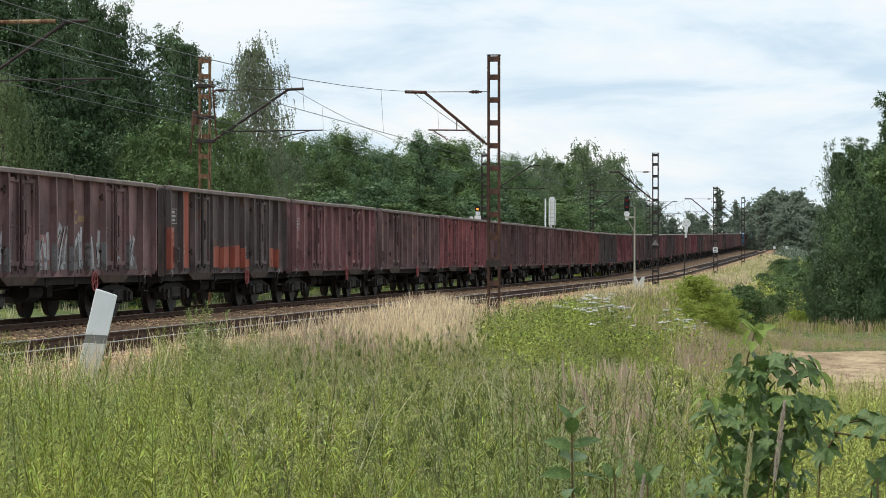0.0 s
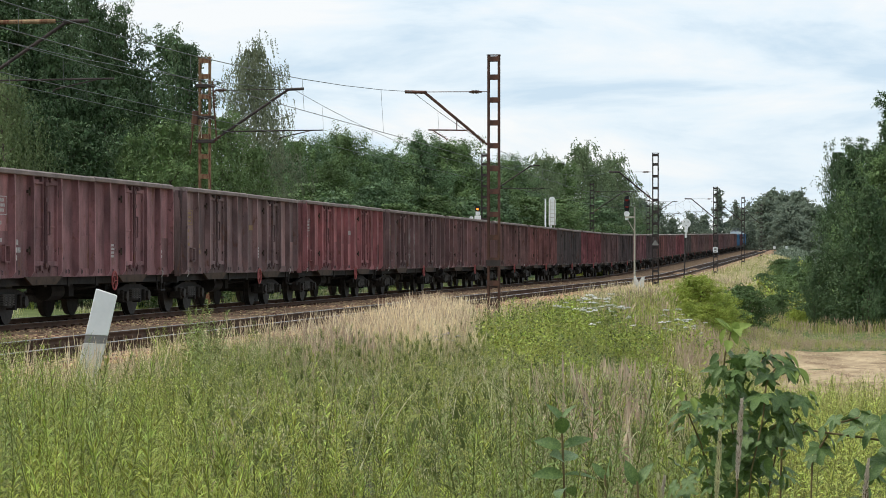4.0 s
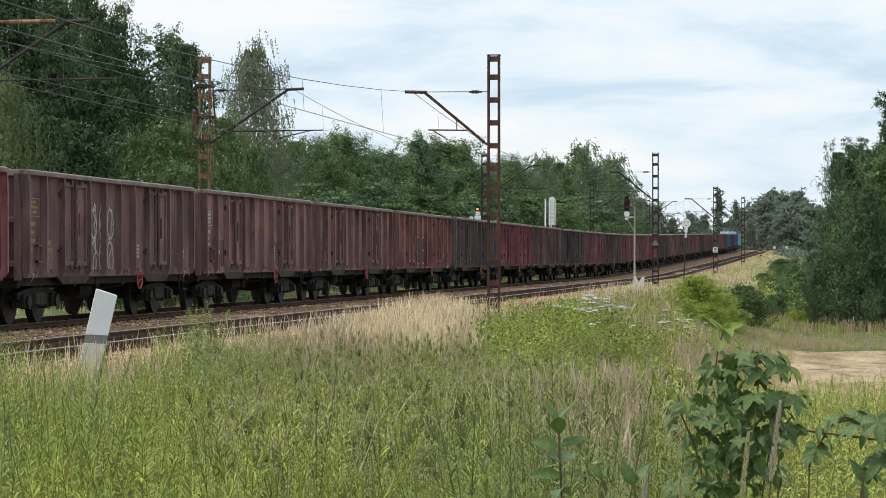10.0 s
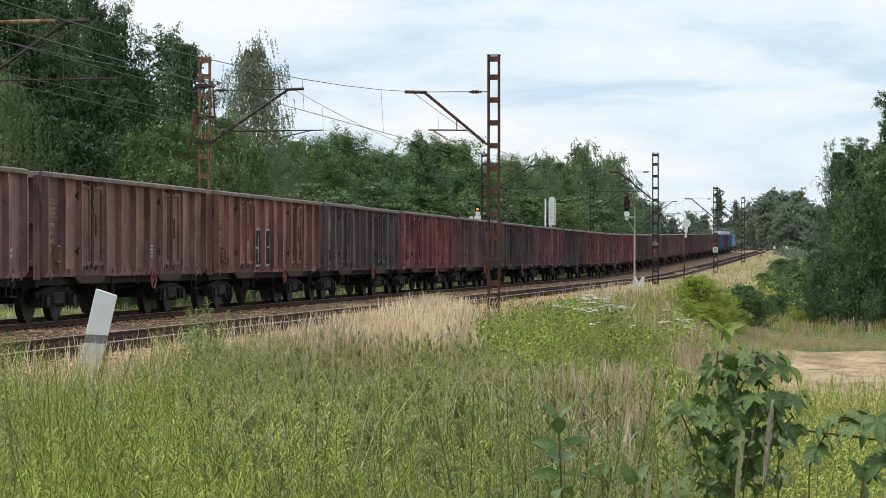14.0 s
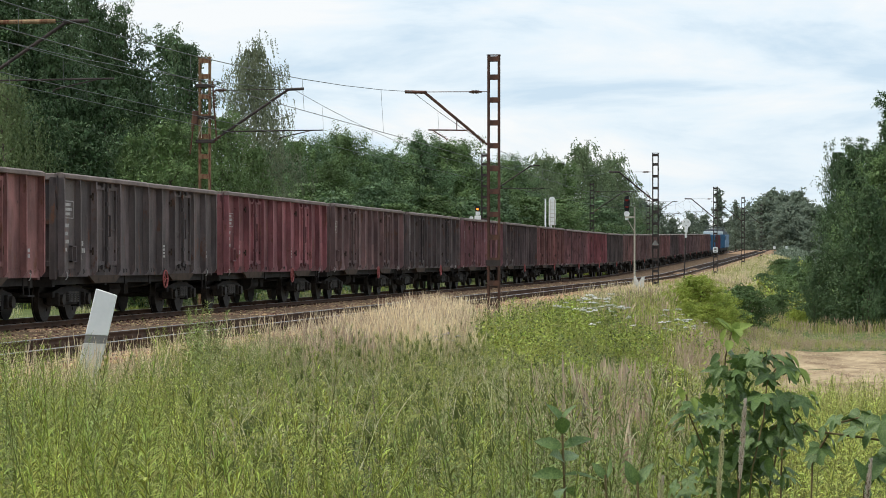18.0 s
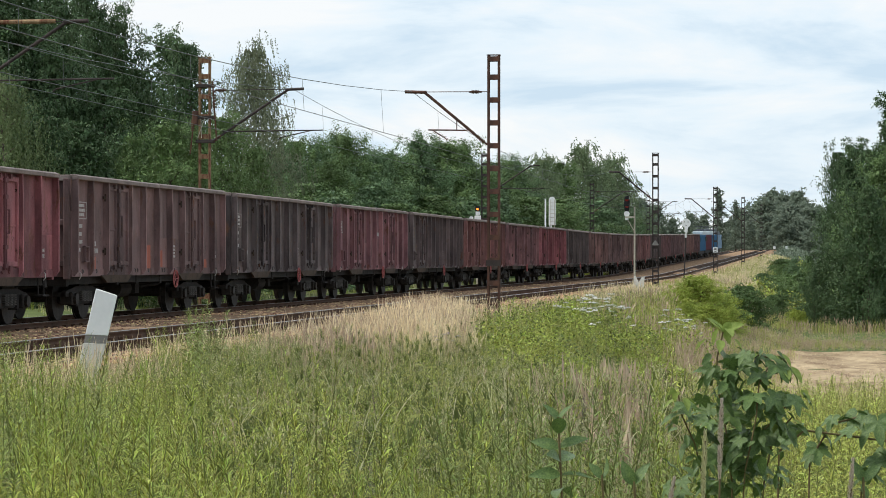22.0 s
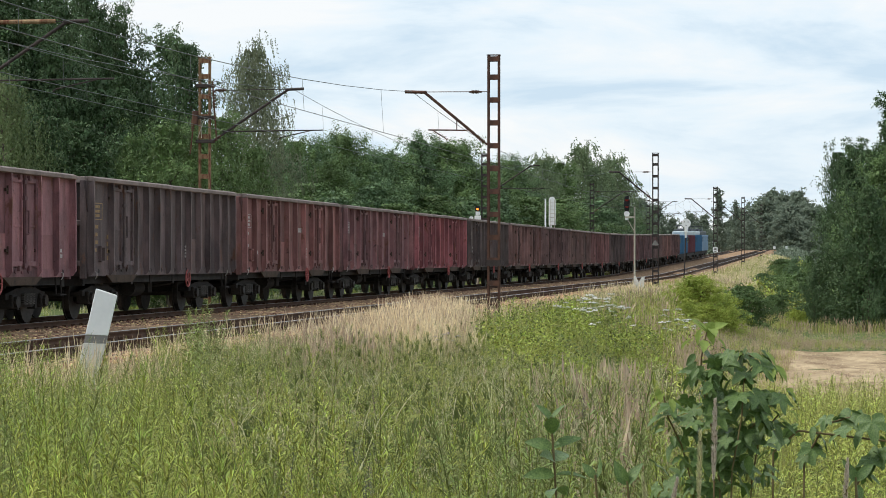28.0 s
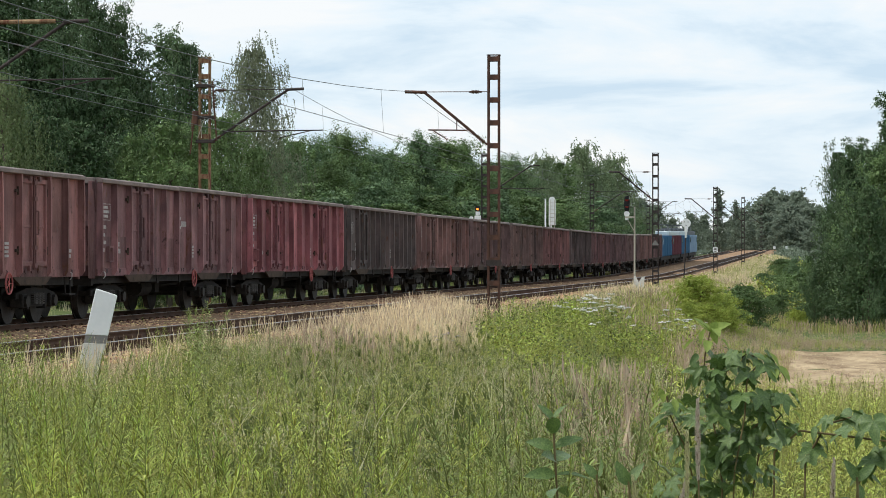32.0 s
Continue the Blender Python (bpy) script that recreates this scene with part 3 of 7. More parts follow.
    box(bm, -HALF, HALF, SIDE - 0.2, SIDE - 0.12, BOT - 0.16, BOT + 0.02)
    for x in (-6.3, -2.6, -1.0, 1.0, 2.6, 6.3):
        box(bm, x - 0.08, x + 0.08, -SIDE + 0.1, SIDE - 0.1, BOT - 0.2, BOT + 0.02)
    g["underframe"] = finish("underframe", bm, UNDER)
    bm = bmesh.new()
    rod(bm, (-0.55, -0.55, 0.62), (0.35, -0.55, 0.62), 0.2, seg=12)
    box(bm, 0.6, 0.95, -0.75, -0.45, 0.5, 0.78)
    rod(bm, (-2.3, -0.3, 0.56), (2.3, -0.3, 0.56), 0.03)
    rod(bm, (0.95, -0.6, 0.64), (1.7, -1.0, 0.7), 0.03)
    g["brake_gear"] = finish("brake_gear", bm, UNDER)
    bm = bmesh.new()
    rod(bm, (-0.62, 0, 1.0), (-0.57, 0, 1.0), 0.2, seg=16)
    rod(bm, (-0.57, 0, 1.0), (0.0, 0, 1.0), 0.09, 0.12, seg=12)
    g["buffer"] = finish("buffer", bm, WHEEL)
    bm = bmesh.new()
    box(bm, -0.45, 0.0, -0.05, 0.05, 0.94, 1.04)
    rod(bm, (-0.42, 0, 0.95), (-0.5, 0, 0.72), 0.04)
    for y in (-0.28, 0.25):
        rod(bm, (-0.6, y, 0.5), (-0.4, y, 0.46), 0.025)
        rod(bm, (-0.4, y, 0.46), (-0.05, y, 0.92), 0.025)
    g["coupling"] = finish("coupling", bm, UNDER)
    bm = bmesh.new()
    rod(bm, (0, 0, BOT + 0.05), (0, -0.02, 0.58), 0.018)
    rod(bm, (0.35, 0, BOT + 0.05), (0.35, -0.02, 0.58), 0.018)
    box(bm, -0.03, 0.38, -0.12, 0.05, 0.56, 0.59)
    g["step"] = finish("step", bm, UNDER)
    bm = bmesh.new()
    rod(bm, (0, 0, -0.18), (0, -0.06, -0.1), 0.015)
    rod(bm, (0, -0.06, -0.1), (0, -0.06, 0.02), 0.015)
    rod(bm, (0, -0.06, 0.02), (0, 0, 0.06), 0.015)
    g["hook"] = finish("rope_hook", bm, CHALK)
    bm = bmesh.new()
    for x in (-0.15, 0.12):
        box(bm, x, x + 0.03, -0.09, -0.02, 0.0, 0.34)
    for z in (0.0, 0.31):
        box(bm, -0.15, 0.15, -0.09, -0.02, z, z + 0.03)
    g["label_frame"] = finish("label_frame", bm, PAINT)
    # bogie
    bm = bmesh.new()
    box(bm, -0.2, 0.2, -1.02, 1.02, 0.55, 0.75)
    box(bm, -1.2, 1.2, -0.06, 0.06, 0.52, 0.6)
    for x in (-1.2, 1.2):
        box(bm, x - 0.05, x + 0.05, -1.02, 1.02, 0.5, 0.6)
    g["bogie_frame"] = finish("bogie", bm, UNDER)
    bm = bmesh.new()
    prism(bm, [(-1.25, 0.62), (-1.25, 0.50), (-0.75, 0.52), (-0.45, 0.34), (0.45, 0.34), (0.75, 0.52), (1.25, 0.50), (1.25, 0.62), (0.6, 0.72), (-0.6, 0.72)], 1, -0.06, 0.06)
    soften(bm, 0.012)
    box(bm, -0.3, 0.3, -0.12, 0.12, 0.42, 0.60)
    box(bm, -0.62, -0.5, -0.09, 0.09, 0.3, 0.5)
    box(bm, 0.5, 0.62, -0.09, 0.09, 0.3, 0.5)
    g["side_frame"] = finish("side_frame", bm, UNDER)
    bm = bmesh.new()
    box(bm, -0.16, 0.16, -0.14, 0.14, -0.13, 0.14)
    soften(bm, 0.02)
    rod(bm, (0, -0.2, 0), (0, 0, 0), 0.12, seg=10)
    g["axle_box"] = finish("axle_box", bm, WHEEL)
    bm = bmesh.new()
    for k in range(5):
        rod(bm, (0, 0, 0.0 + k * 0.045), (0, 0, 0.03 + k * 0.045), 0.085, seg=10)
    rod(bm, (0, 0, 0), (0, 0, 0.22), 0.05, seg=8)
    g["spring"] = finish("spring", bm, SPRING)
    bm = bmesh.new()
    for y in (-0.72, 0.72):
        e = 1 if y > 0 else -1
        rod(bm, (0, y - 0.065, 0), (0, y + 0.065, 0), 0.455, seg=28)
        rod(bm, (0, y - e * 0.075, 0), (0, y - e * 0.045, 0), 0.48, seg=28)
        rod(bm, (0, y + e * 0.06, 0), (0, y + e * 0.1, 0), 0.11, seg=12)
        rod(bm, (0.2, y + e * 0.05, 0.18), (0.2, y + e * 0.075, 0.18), 0.05, seg=8)
    rod(bm, (0, -1.0, 0), (0, 1.0, 0), 0.075, seg=12)
    g["wheelset"] = finish("wheelset", bm, WHEEL)
    return g


G = wagon_meshes()
YMIRROR = Matrix.Diagonal((1, -1, 1, 1))


def add_bogie(root, x, wheels):
    b = part("bogie", G["bogie_frame"], None, root, m=pose(x, 0, 0))
    for y in (-1.0, 1.0):
        part("side_frame", G["side_frame"], None, b, m=pose(0, y, 0))
        for dx in (-0.9, 0.9):
            part("axle_box", G["axle_box"], None, b, m=pose(dx, y, 0.46, 0, 0, 0 if y < 0 else 180))
    for dx in (-0.22, 0.0, 0.22):
        for y in (-1.02, 1.02):
            part("spring", G["spring"], None, b, m=pose(dx, y * 1.07, 0.4))
    for dx in (-0.9, 0.9):
        wheels.append(part("wheelset", G["wheelset"], None, b, m=pose(dx, 0, 0.46)))


def bars(rows, x0, z0, wide, high, gap, seed, thick=0.006):
    """Unreadable lettering as plain bars: rows of short blocks."""
    bm = bmesh.new()
    r = random.Random(seed)
    for k, count in enumerate(rows):
        x = x0
        for _ in range(count):
            w = wide * r.uniform(0.6, 1.1)
            z = z0 - k * (high + gap)
            box(bm, x, x + w, -thick, 0.0, z - high, z)
            x += w + wide * 0.35
    return bm


# colour, number marking, orange panels, emblem, one door only, silver spray, yellow end bar
BROWN, DBROWN, BLACKISH, RED, RBROWN, RUSTY = (0.252, 0.149, 0.143), (0.210, 0.138, 0.134), (0.142, 0.114, 0.112), (0.305, 0.126, 0.138), (0.270, 0.143, 0.146), (0.268, 0.138, 0.122)
WAGONS = {-2: (DBROWN, 1, 0, 0, 0, 0, 0), -1: (DBROWN, 0, 0, 2, 0, 1, 0), 0: (BLACKISH, 1, 1, 0, 0, 0, 0), 1: (RBROWN, 1, 0, 0, 0, 0, 0), 2: (DBROWN, 2, 0, 2, 0, 0, 0), 3: (RED, 1, 0, 1, 0, 0, 1),
          4: (DBROWN, 2, 0, 0, 0, 2, 0), 5: (BROWN, 1, 0, 2, 0, 0, 0), 6: (BROWN, 2, 0, 2, 0, 0, 0), 7: (RUSTY, 2, 0, 0, 0, 3, 0), 8: (BLACKISH, 1, 0, 0, 0, 0, 0), 9: (RED, 1, 0, 0, 0, 0, 0),
          10: (DBROWN, 1, 2, 0, 0, 0, 0), 11: (BLACKISH, 1, 0, 0, 0, 0, 0), 12: (RBROWN, 1, 0, 1, 0, 0, 1), 13: (BLACKISH, 2, 0, 0, 1, 0, 0), 14: (RUSTY, 1, 0, 1, 0, 0, 0), 15: (RBROWN, 1, 0, 1, 0, 0, 0),
          16: (RED, 1, 0, 0, 0, 0, 0), 17: (BLACKISH, 1, 0, 0, 1, 0, 0), 18: (BROWN, 1, 0, 0, 0, 0, 0), 19: (DBROWN, 1, 0, 0, 0, 0, 0), 20: (DBROWN, 0, 0, 0, 0, 0, 0), 21: (RBROWN, 1, 0, 0, 0, 0, 0),
          22: (BLACKISH, 0, 0, 0, 1, 0, 0), 23: (BROWN, 0, 0, 0, 0, 0, 0), 24: (DBROWN, 0, 0, 0, 0, 0, 0), 25: (DBROWN, 0, 0, 0, 0, 0, 0), 26: (BROWN, 0, 0, 0, 0, 0, 0), 27: (DBROWN, 0, 0, 0, 0, 0, 0)}
SAY = {BROWN: "dusty brown", DBROWN: "dark brown", BLACKISH: "grimy black-brown", RED: "maroon", RBROWN: "reddish brown", RUSTY: "rusty red-brown"}
TRAIN = []        # (thing, place of its centre on the line at the start, wheelsets)


def build_wagon(k, spec):
    paint, number, orange, emblem, single, spray, bar = spec
    extra = {1: " with orange primer patches", 2: " with a few orange panels"}.get(orange, "") or {1: " sprayed with silver graffiti", 2: " with outlined graffiti", 3: " with two outlined graffiti signs"}.get(spray, "") or " with steel ribs and doors"
    root = thing("freight_wagon", Matrix(), SAY[paint] + " open high-sided freight wagon" + extra, "wagon", "wagons of the goods train")
    col = random.Random(k * 7 + 3)
    f = [col.uniform(0.92, 1.08) for _ in range(3)]
    tint = tuple(min(1, c * f[0] * (1 if i == 0 else 0.5 + 0.5 * f[i])) for i, c in enumerate(paint))
    made = []

    def put(name, key, m, parent=None, label=""):
        ob = part(name, G[key], None, parent or root, label, m)
        made.append(ob)
        return ob
    ribs = [-6.36, -4.9, -3.0, -2.05, -1.1, -0.15, 0.8, 1.75, 2.7, 3.65, 4.6, 5.5, 6.36] if single else RIBS
    doors = [-3.95] if single else [-3.2, 3.2]
    for side in (1, -1):
        flip = Matrix() if side == 1 else YMIRROR
        base = flip @ pose(0, -SIDE, 0)
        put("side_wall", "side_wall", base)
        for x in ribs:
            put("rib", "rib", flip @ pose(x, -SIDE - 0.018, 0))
        for a, b in zip(ribs, ribs[1:]):
            # replaced sheets between the ribs
            if side == 1 and col.random() < 0.4 and not any(a < x < b for x in doors):
                low = BOT + col.choice((0.17, 0.17, 0.17, 0.9))
                high = TOP - 0.13 if low > BOT + 0.5 else col.choice((TOP - 0.13, BOT + 0.85))
                bm = bmesh.new()
                box(bm, a + 0.02, b - 0.02, -0.005, 0.0, low, high)
                ob = part("wall_sheet", bm, PAINT, root, "", pose(0, -SIDE - 0.018, 0))
                f = col.uniform(0.72, 1.3)
                ob.color = (tint[0] * f * col.uniform(0.97, 1.08), tint[1] * f, tint[2] * f * 0.97, 1)
        for x in (-HALF / 2, HALF / 2):
            put("top_rail", "cap", flip @ pose(x, -SIDE, col.uniform(-0.012, 0.006), 0, col.uniform(-0.1, 0.1), 0))
        for x in doors:
            for e in (-0.44, 0.44):
                leaf = put("door_leaf", "leaf", flip @ pose(x + e, -SIDE, 0))
                for z in (BOT + 0.45, BOT + 1.6):
                    part("hinge", G["hinge"], None, leaf, m=pose(0.46 if e > 0 else -0.46, 0, z))
            put("lock_bar", "lock_bar", flip @ pose(x, -SIDE, 0))
            put("door_sill", "sill", flip @ pose(x, -SIDE - 0.02, 0))
        for x in (-5.9, 5.75):
            put("rope_hook", "hook", flip @ pose(x, -SIDE - 0.03, BOT + 0.06) @ Matrix.Scale(0.65, 4), label="pale rope hook")
        put("label_frame", "label_frame", flip @ pose(-5.55, -SIDE - 0.02, BOT + 0.3), label="small dark waybill frame")
        put("step", "step", flip @ pose(5.6, -SIDE + 0.05, 0))
    put("handwheel", "handwheel", pose(1.75, -SIDE - 0.07, BOT - 0.1), label="red spoked brake handwheel")
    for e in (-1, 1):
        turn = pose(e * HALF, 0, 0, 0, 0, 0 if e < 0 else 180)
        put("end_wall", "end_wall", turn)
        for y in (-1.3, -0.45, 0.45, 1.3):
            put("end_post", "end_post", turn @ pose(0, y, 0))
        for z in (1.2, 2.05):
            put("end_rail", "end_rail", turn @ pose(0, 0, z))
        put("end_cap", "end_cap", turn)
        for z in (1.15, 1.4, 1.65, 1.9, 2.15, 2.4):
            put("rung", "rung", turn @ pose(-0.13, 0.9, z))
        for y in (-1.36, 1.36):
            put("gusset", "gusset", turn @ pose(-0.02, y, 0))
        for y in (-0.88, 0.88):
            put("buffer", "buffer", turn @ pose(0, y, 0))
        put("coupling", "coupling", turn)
    put("floor", "floor", Matrix())
    put("underframe", "underframe", Matrix())
    put("brake_gear", "brake_gear", Matrix())
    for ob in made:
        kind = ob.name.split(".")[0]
        # Tint carries light: ribs lightened, end-wall parts shaded; bars and sills just darker.
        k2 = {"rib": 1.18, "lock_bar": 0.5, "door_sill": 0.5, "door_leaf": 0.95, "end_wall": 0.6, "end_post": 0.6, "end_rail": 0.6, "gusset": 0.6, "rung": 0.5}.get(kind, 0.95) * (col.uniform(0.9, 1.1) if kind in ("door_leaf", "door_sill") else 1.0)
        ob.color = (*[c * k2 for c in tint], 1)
    wheels = []
    for x in (-4.5, 4.5):
        add_bogie(root, x, wheels)
    face = pose(0, -SIDE - 0.022, 0)
    if number:
        m = CHALK if number == 1 else MARKY
        bm = bars([6, 7, 6], -5.93, 2.44, 0.055, 0.06, 0.035, k)
        for x0, x1, z0, z1 in ((-5.98, -5.36, 2.475, 2.49), (-5.98, -5.36, 2.13, 2.145), (-5.98, -5.965, 2.145, 2.475), (-5.375, -5.36, 2.145, 2.475)):
            box(bm, x0, x1, -0.005, 0.0, z0, z1)
        tagged(part("number_marking", bm, m, root, "", face), "faded framed lettering panel", kind="stuff")
        tagged(part("data_marking", bars([4, 3, 4, 2], -5.93, 2.02, 0.06, 0.075, 0.09, k + 30), m, root, "", face), "faded lettering column", kind="stuff")
        tagged(part("weight_marking", bars([2, 4, 5, 3], -5.02, 1.82, 0.075, 0.10, 0.05, k + 50), m, root, "", face), "faded lettering", kind="stuff")
        tagged(part("grid_marking", bars([4, 4, 4, 4], 1.62, 1.62, 0.05, 0.05, 0.03, k + 90), CHALK, root, "", face), "small faded lettering", kind="stuff")
        tagged(part("end_marking", bars([2, 2], 5.7, 1.5, 0.06, 0.07, 0.04, k + 70), CHALK, root, "", face), "small faded lettering", kind="stuff")
    # small D-shaped lashing marks along the lower edge
    bm = bmesh.new()
    for x, n in ((-5.7, 1), (-4.7, 1), (-1.7, 2), (-0.6, 1), (0.6, 2), (1.7, 1), (5.8, 1)):
        for q in range(n):
            ribbon(bm, [(x + q * 0.2, 1.0), (x + q * 0.2, 1.075), (x + 0.06 + q * 0.2, 1.06), (x + 0.06 + q * 0.2, 1.015), (x + q * 0.2, 1.0)], 0.014, 0.024)
    tagged(part("lashing_marks", bm, DARKSPRAY, root, "", face), kind="stuff")
    if emblem:
        m = CHALK if emblem == 1 else MARKY
        bm = bmesh.new()
        prism(bm, [(0.42, 2.02), (0.6, 2.02), (0.6, 2.08), (0.48, 2.08), (0.48, 2.24), (0.6, 2.24), (0.6, 2.3), (0.42, 2.3)], 1, -0.006, 0.0)
        mark = part("emblem", bm, m, root, "faded company emblem", face)
        for q in range(4):
            bm = bmesh.new()
            box(bm, 0.66 + q * 0.125, 0.75 + q * 0.125, -0.006, 0.0, 2.07, 2.2)
            part("emblem_letter", bm, m, mark)
    if orange:
        spans = [(-6.3, -5.6, 1.05, 2.05), (-5.18, -4.25, 1.05, 2.95), (-2.24, -1.2, 1.0, 1.62), (-1.1, -0.05, 1.0, 1.62), (0.05, 1.1, 1.0, 1.66), (1.2, 2.2, 1.0, 1.3), (4.4, 5.2, 1.0, 1.6)] if orange == 1 else [
            (-5.16, -4.7, 1.05, 1.35), (-0.95, -0.35, 1.02, 1.62), (0.2, 0.7, 1.1, 1.5), (4.3, 4.9, 1.02, 1.3), (-6.2, -5.9, 2.2, 2.6)]
        for x0, x1, z0, z1 in spans:
            bm = bmesh.new()
            prism(bm, [(x0, z0), (x1, z0 + 0.01), (x1 - 0.01, z1), (x0 + 0.02, z1 - 0.03)], 1, -0.006, 0.0)
            part("primer_patch", bm, ORANGE, root, "orange primer patch", face)
        if orange == 1:
            for x, z1 in ((-6.36, 2.05), (-1.15, 1.62), (0.0, 1.64), (1.15, 1.6), (5.25, 1.58)):
                bm = bmesh.new()
                prism(bm, [(x - 0.038, BOT + 0.12), (x + 0.038, BOT + 0.12), (x + 0.038, z1), (x - 0.038, z1 - 0.03)], 1, -0.146, -0.02)
                part("primer_patch", bm, ORANGE, root, "orange primer on a rib", face)
    if bar:
        bm = bmesh.new()
        rod(bm, (0, 0, 1.25), (0, 0, 2.2), 0.03)
        part("grab_bar", bm, YELLOW, root, "yellow grab bar", pose(6.5, -SIDE - 0.05, 0))
    if spray:
        graffiti(root, spray, face)
    TRAIN.append((root, k * WAGON + WAGON / 2 - 0.06, wheels))


def ribbon(bm, pts, w, thick=0.007):
    """A broad painted stroke along points in the side's plane."""
    for a, b in zip(pts, pts[1:]):
        a, b = Vector((a[0], 0, a[1])), Vector((b[0], 0, b[1]))
        d = (b - a).normalized()
        n = Vector((-d.z, 0, d.x)) * w / 2
        e = d * w * 0.3
        c = [a - e - n, b + e - n, b + e + n, a - e + n]
        prism(bm, [(p.x, p.z) for p in c], 1, -thick, 0.0)


def graffiti(root, style, face):
    r = random.Random(style)
    if style == 1:
        fill, bm, dk = bmesh.new(), bmesh.new(), bmesh.new()
        bays = [(a + 0.05, b - 0.05) for a, b in zip(RIBS, RIBS[1:])][:9]
        for i, (x0, x1) in enumerate(bays):
            n = 7
            w = (x1 - x0) / n
            for q in range(n):
                # a dull grey ground with an uneven upper edge
                top = 1.42 + 0.28 * math.sin(x0 * 1.7 + q * 0.5) + r.uniform(-0.1, 0.12)
                prism(fill, [(x0 + q * w, 0.99), (x0 + (q + 1) * w, 0.99), (x0 + (q + 1) * w, top + r.uniform(-0.08, 0.08)), (x0 + q * w, top)], 1, -0.004, 0.0)
            for q in range(5):
                # slanted bright strokes
                x = r.uniform(x0, x1 - 0.1)
                low, high = 1.0 + r.uniform(0, 0.4), 1.55 + r.uniform(0, 0.45)
                lean = min(r.uniform(-0.2, 0.5), x1 - x - 0.04)
                pts = [(x, low), (x + lean * 0.35, low + (high - low) * 0.5), (x + lean, high)]
                ribbon(bm, pts, r.uniform(0.05, 0.20), 0.006 + 0.0005 * q)
                if q % 2:
                    ribbon(dk, [(p[0] - 0.09, p[1] - 0.04) for p in pts if p[0] - 0.09 > x0], 0.03, 0.0095)
            for q in range(2):
                # curls along the bottom
                cx, cz, cr = r.uniform(x0 + 0.15, x1 - 0.15), r.uniform(1.08, 1.3), r.uniform(0.07, 0.15)
                ribbon(bm, [(cx + cr * math.cos(k * 0.7 + q), cz + 0.8 * cr * math.sin(k * 0.7 + q)) for k in range(7)], 0.05, 0.0088)
        for x in RIBS[1:9]:
            prism(fill, [(x - 0.037, 1.05), (x + 0.037, 1.05), (x + 0.037, 1.5 + r.uniform(-0.1, 0.2)), (x - 0.037, 1.5 + r.uniform(-0.1, 0.2))], 1, -0.146, -0.03)
        part("grey_graffiti", fill, DULLSPRAY, root, "dull grey sprayed ground", face)
        part("silver_graffiti", bm, SPRAY, root, "silver sprayed graffiti shapes", face)
        part("graffiti_outline", dk, DARKSPRAY, root, "black sprayed outlines", face)
    else:
        boxes = [(-1.9, 1.1, 0.95, 1.0), (-0.5, 1.12, 0.9, 0.98)] if style == 3 else [(-1.9 + i * 0.62, z, 0.45, 0.7) for i in range(3) for z in (1.02, 1.72)]
        for x, z, w, h in boxes:
            bm = bmesh.new()
            if style == 3:
                dk = bmesh.new()
                prism(dk, [(x, z), (x + w, z + 0.03), (x + w, z + h), (x + 0.02, z + h)], 1, -0.005, 0.0)
                part("graffiti_fill", dk, DARKSPRAY, root, "black sprayed filling", face)
                ribbon(bm, [(x, z), (x + w, z + 0.03), (x + w, z + h), (x + 0.02, z + h), (x, z)], 0.05)
                ribbon(bm, [(x + 0.2, z + 0.5), (x + 0.5, z + 0.5)], 0.05)
                ribbon(bm, [(x + 0.5, z + 0.15), (x + 0.5, z + 0.8)], 0.05)
            else:
                ribbon(bm, [(x + w / 2 * (1 + math.cos(a * 0.628)) * r.uniform(0.85, 1.1), z + h / 2 * (1 + math.sin(a * 0.628)) * r.uniform(0.85, 1.1)) for a in range(11)], 0.04)
                ribbon(bm, [(x + w * r.uniform(0.1, 0.9), z + h * q / 5) for q in range(6)], 0.035, 0.009)
            part("outlined_graffiti", bm, CHALK, root, "pale outlined graffiti", face)


for k, spec in WAGONS.items():
    build_wagon(k, spec)


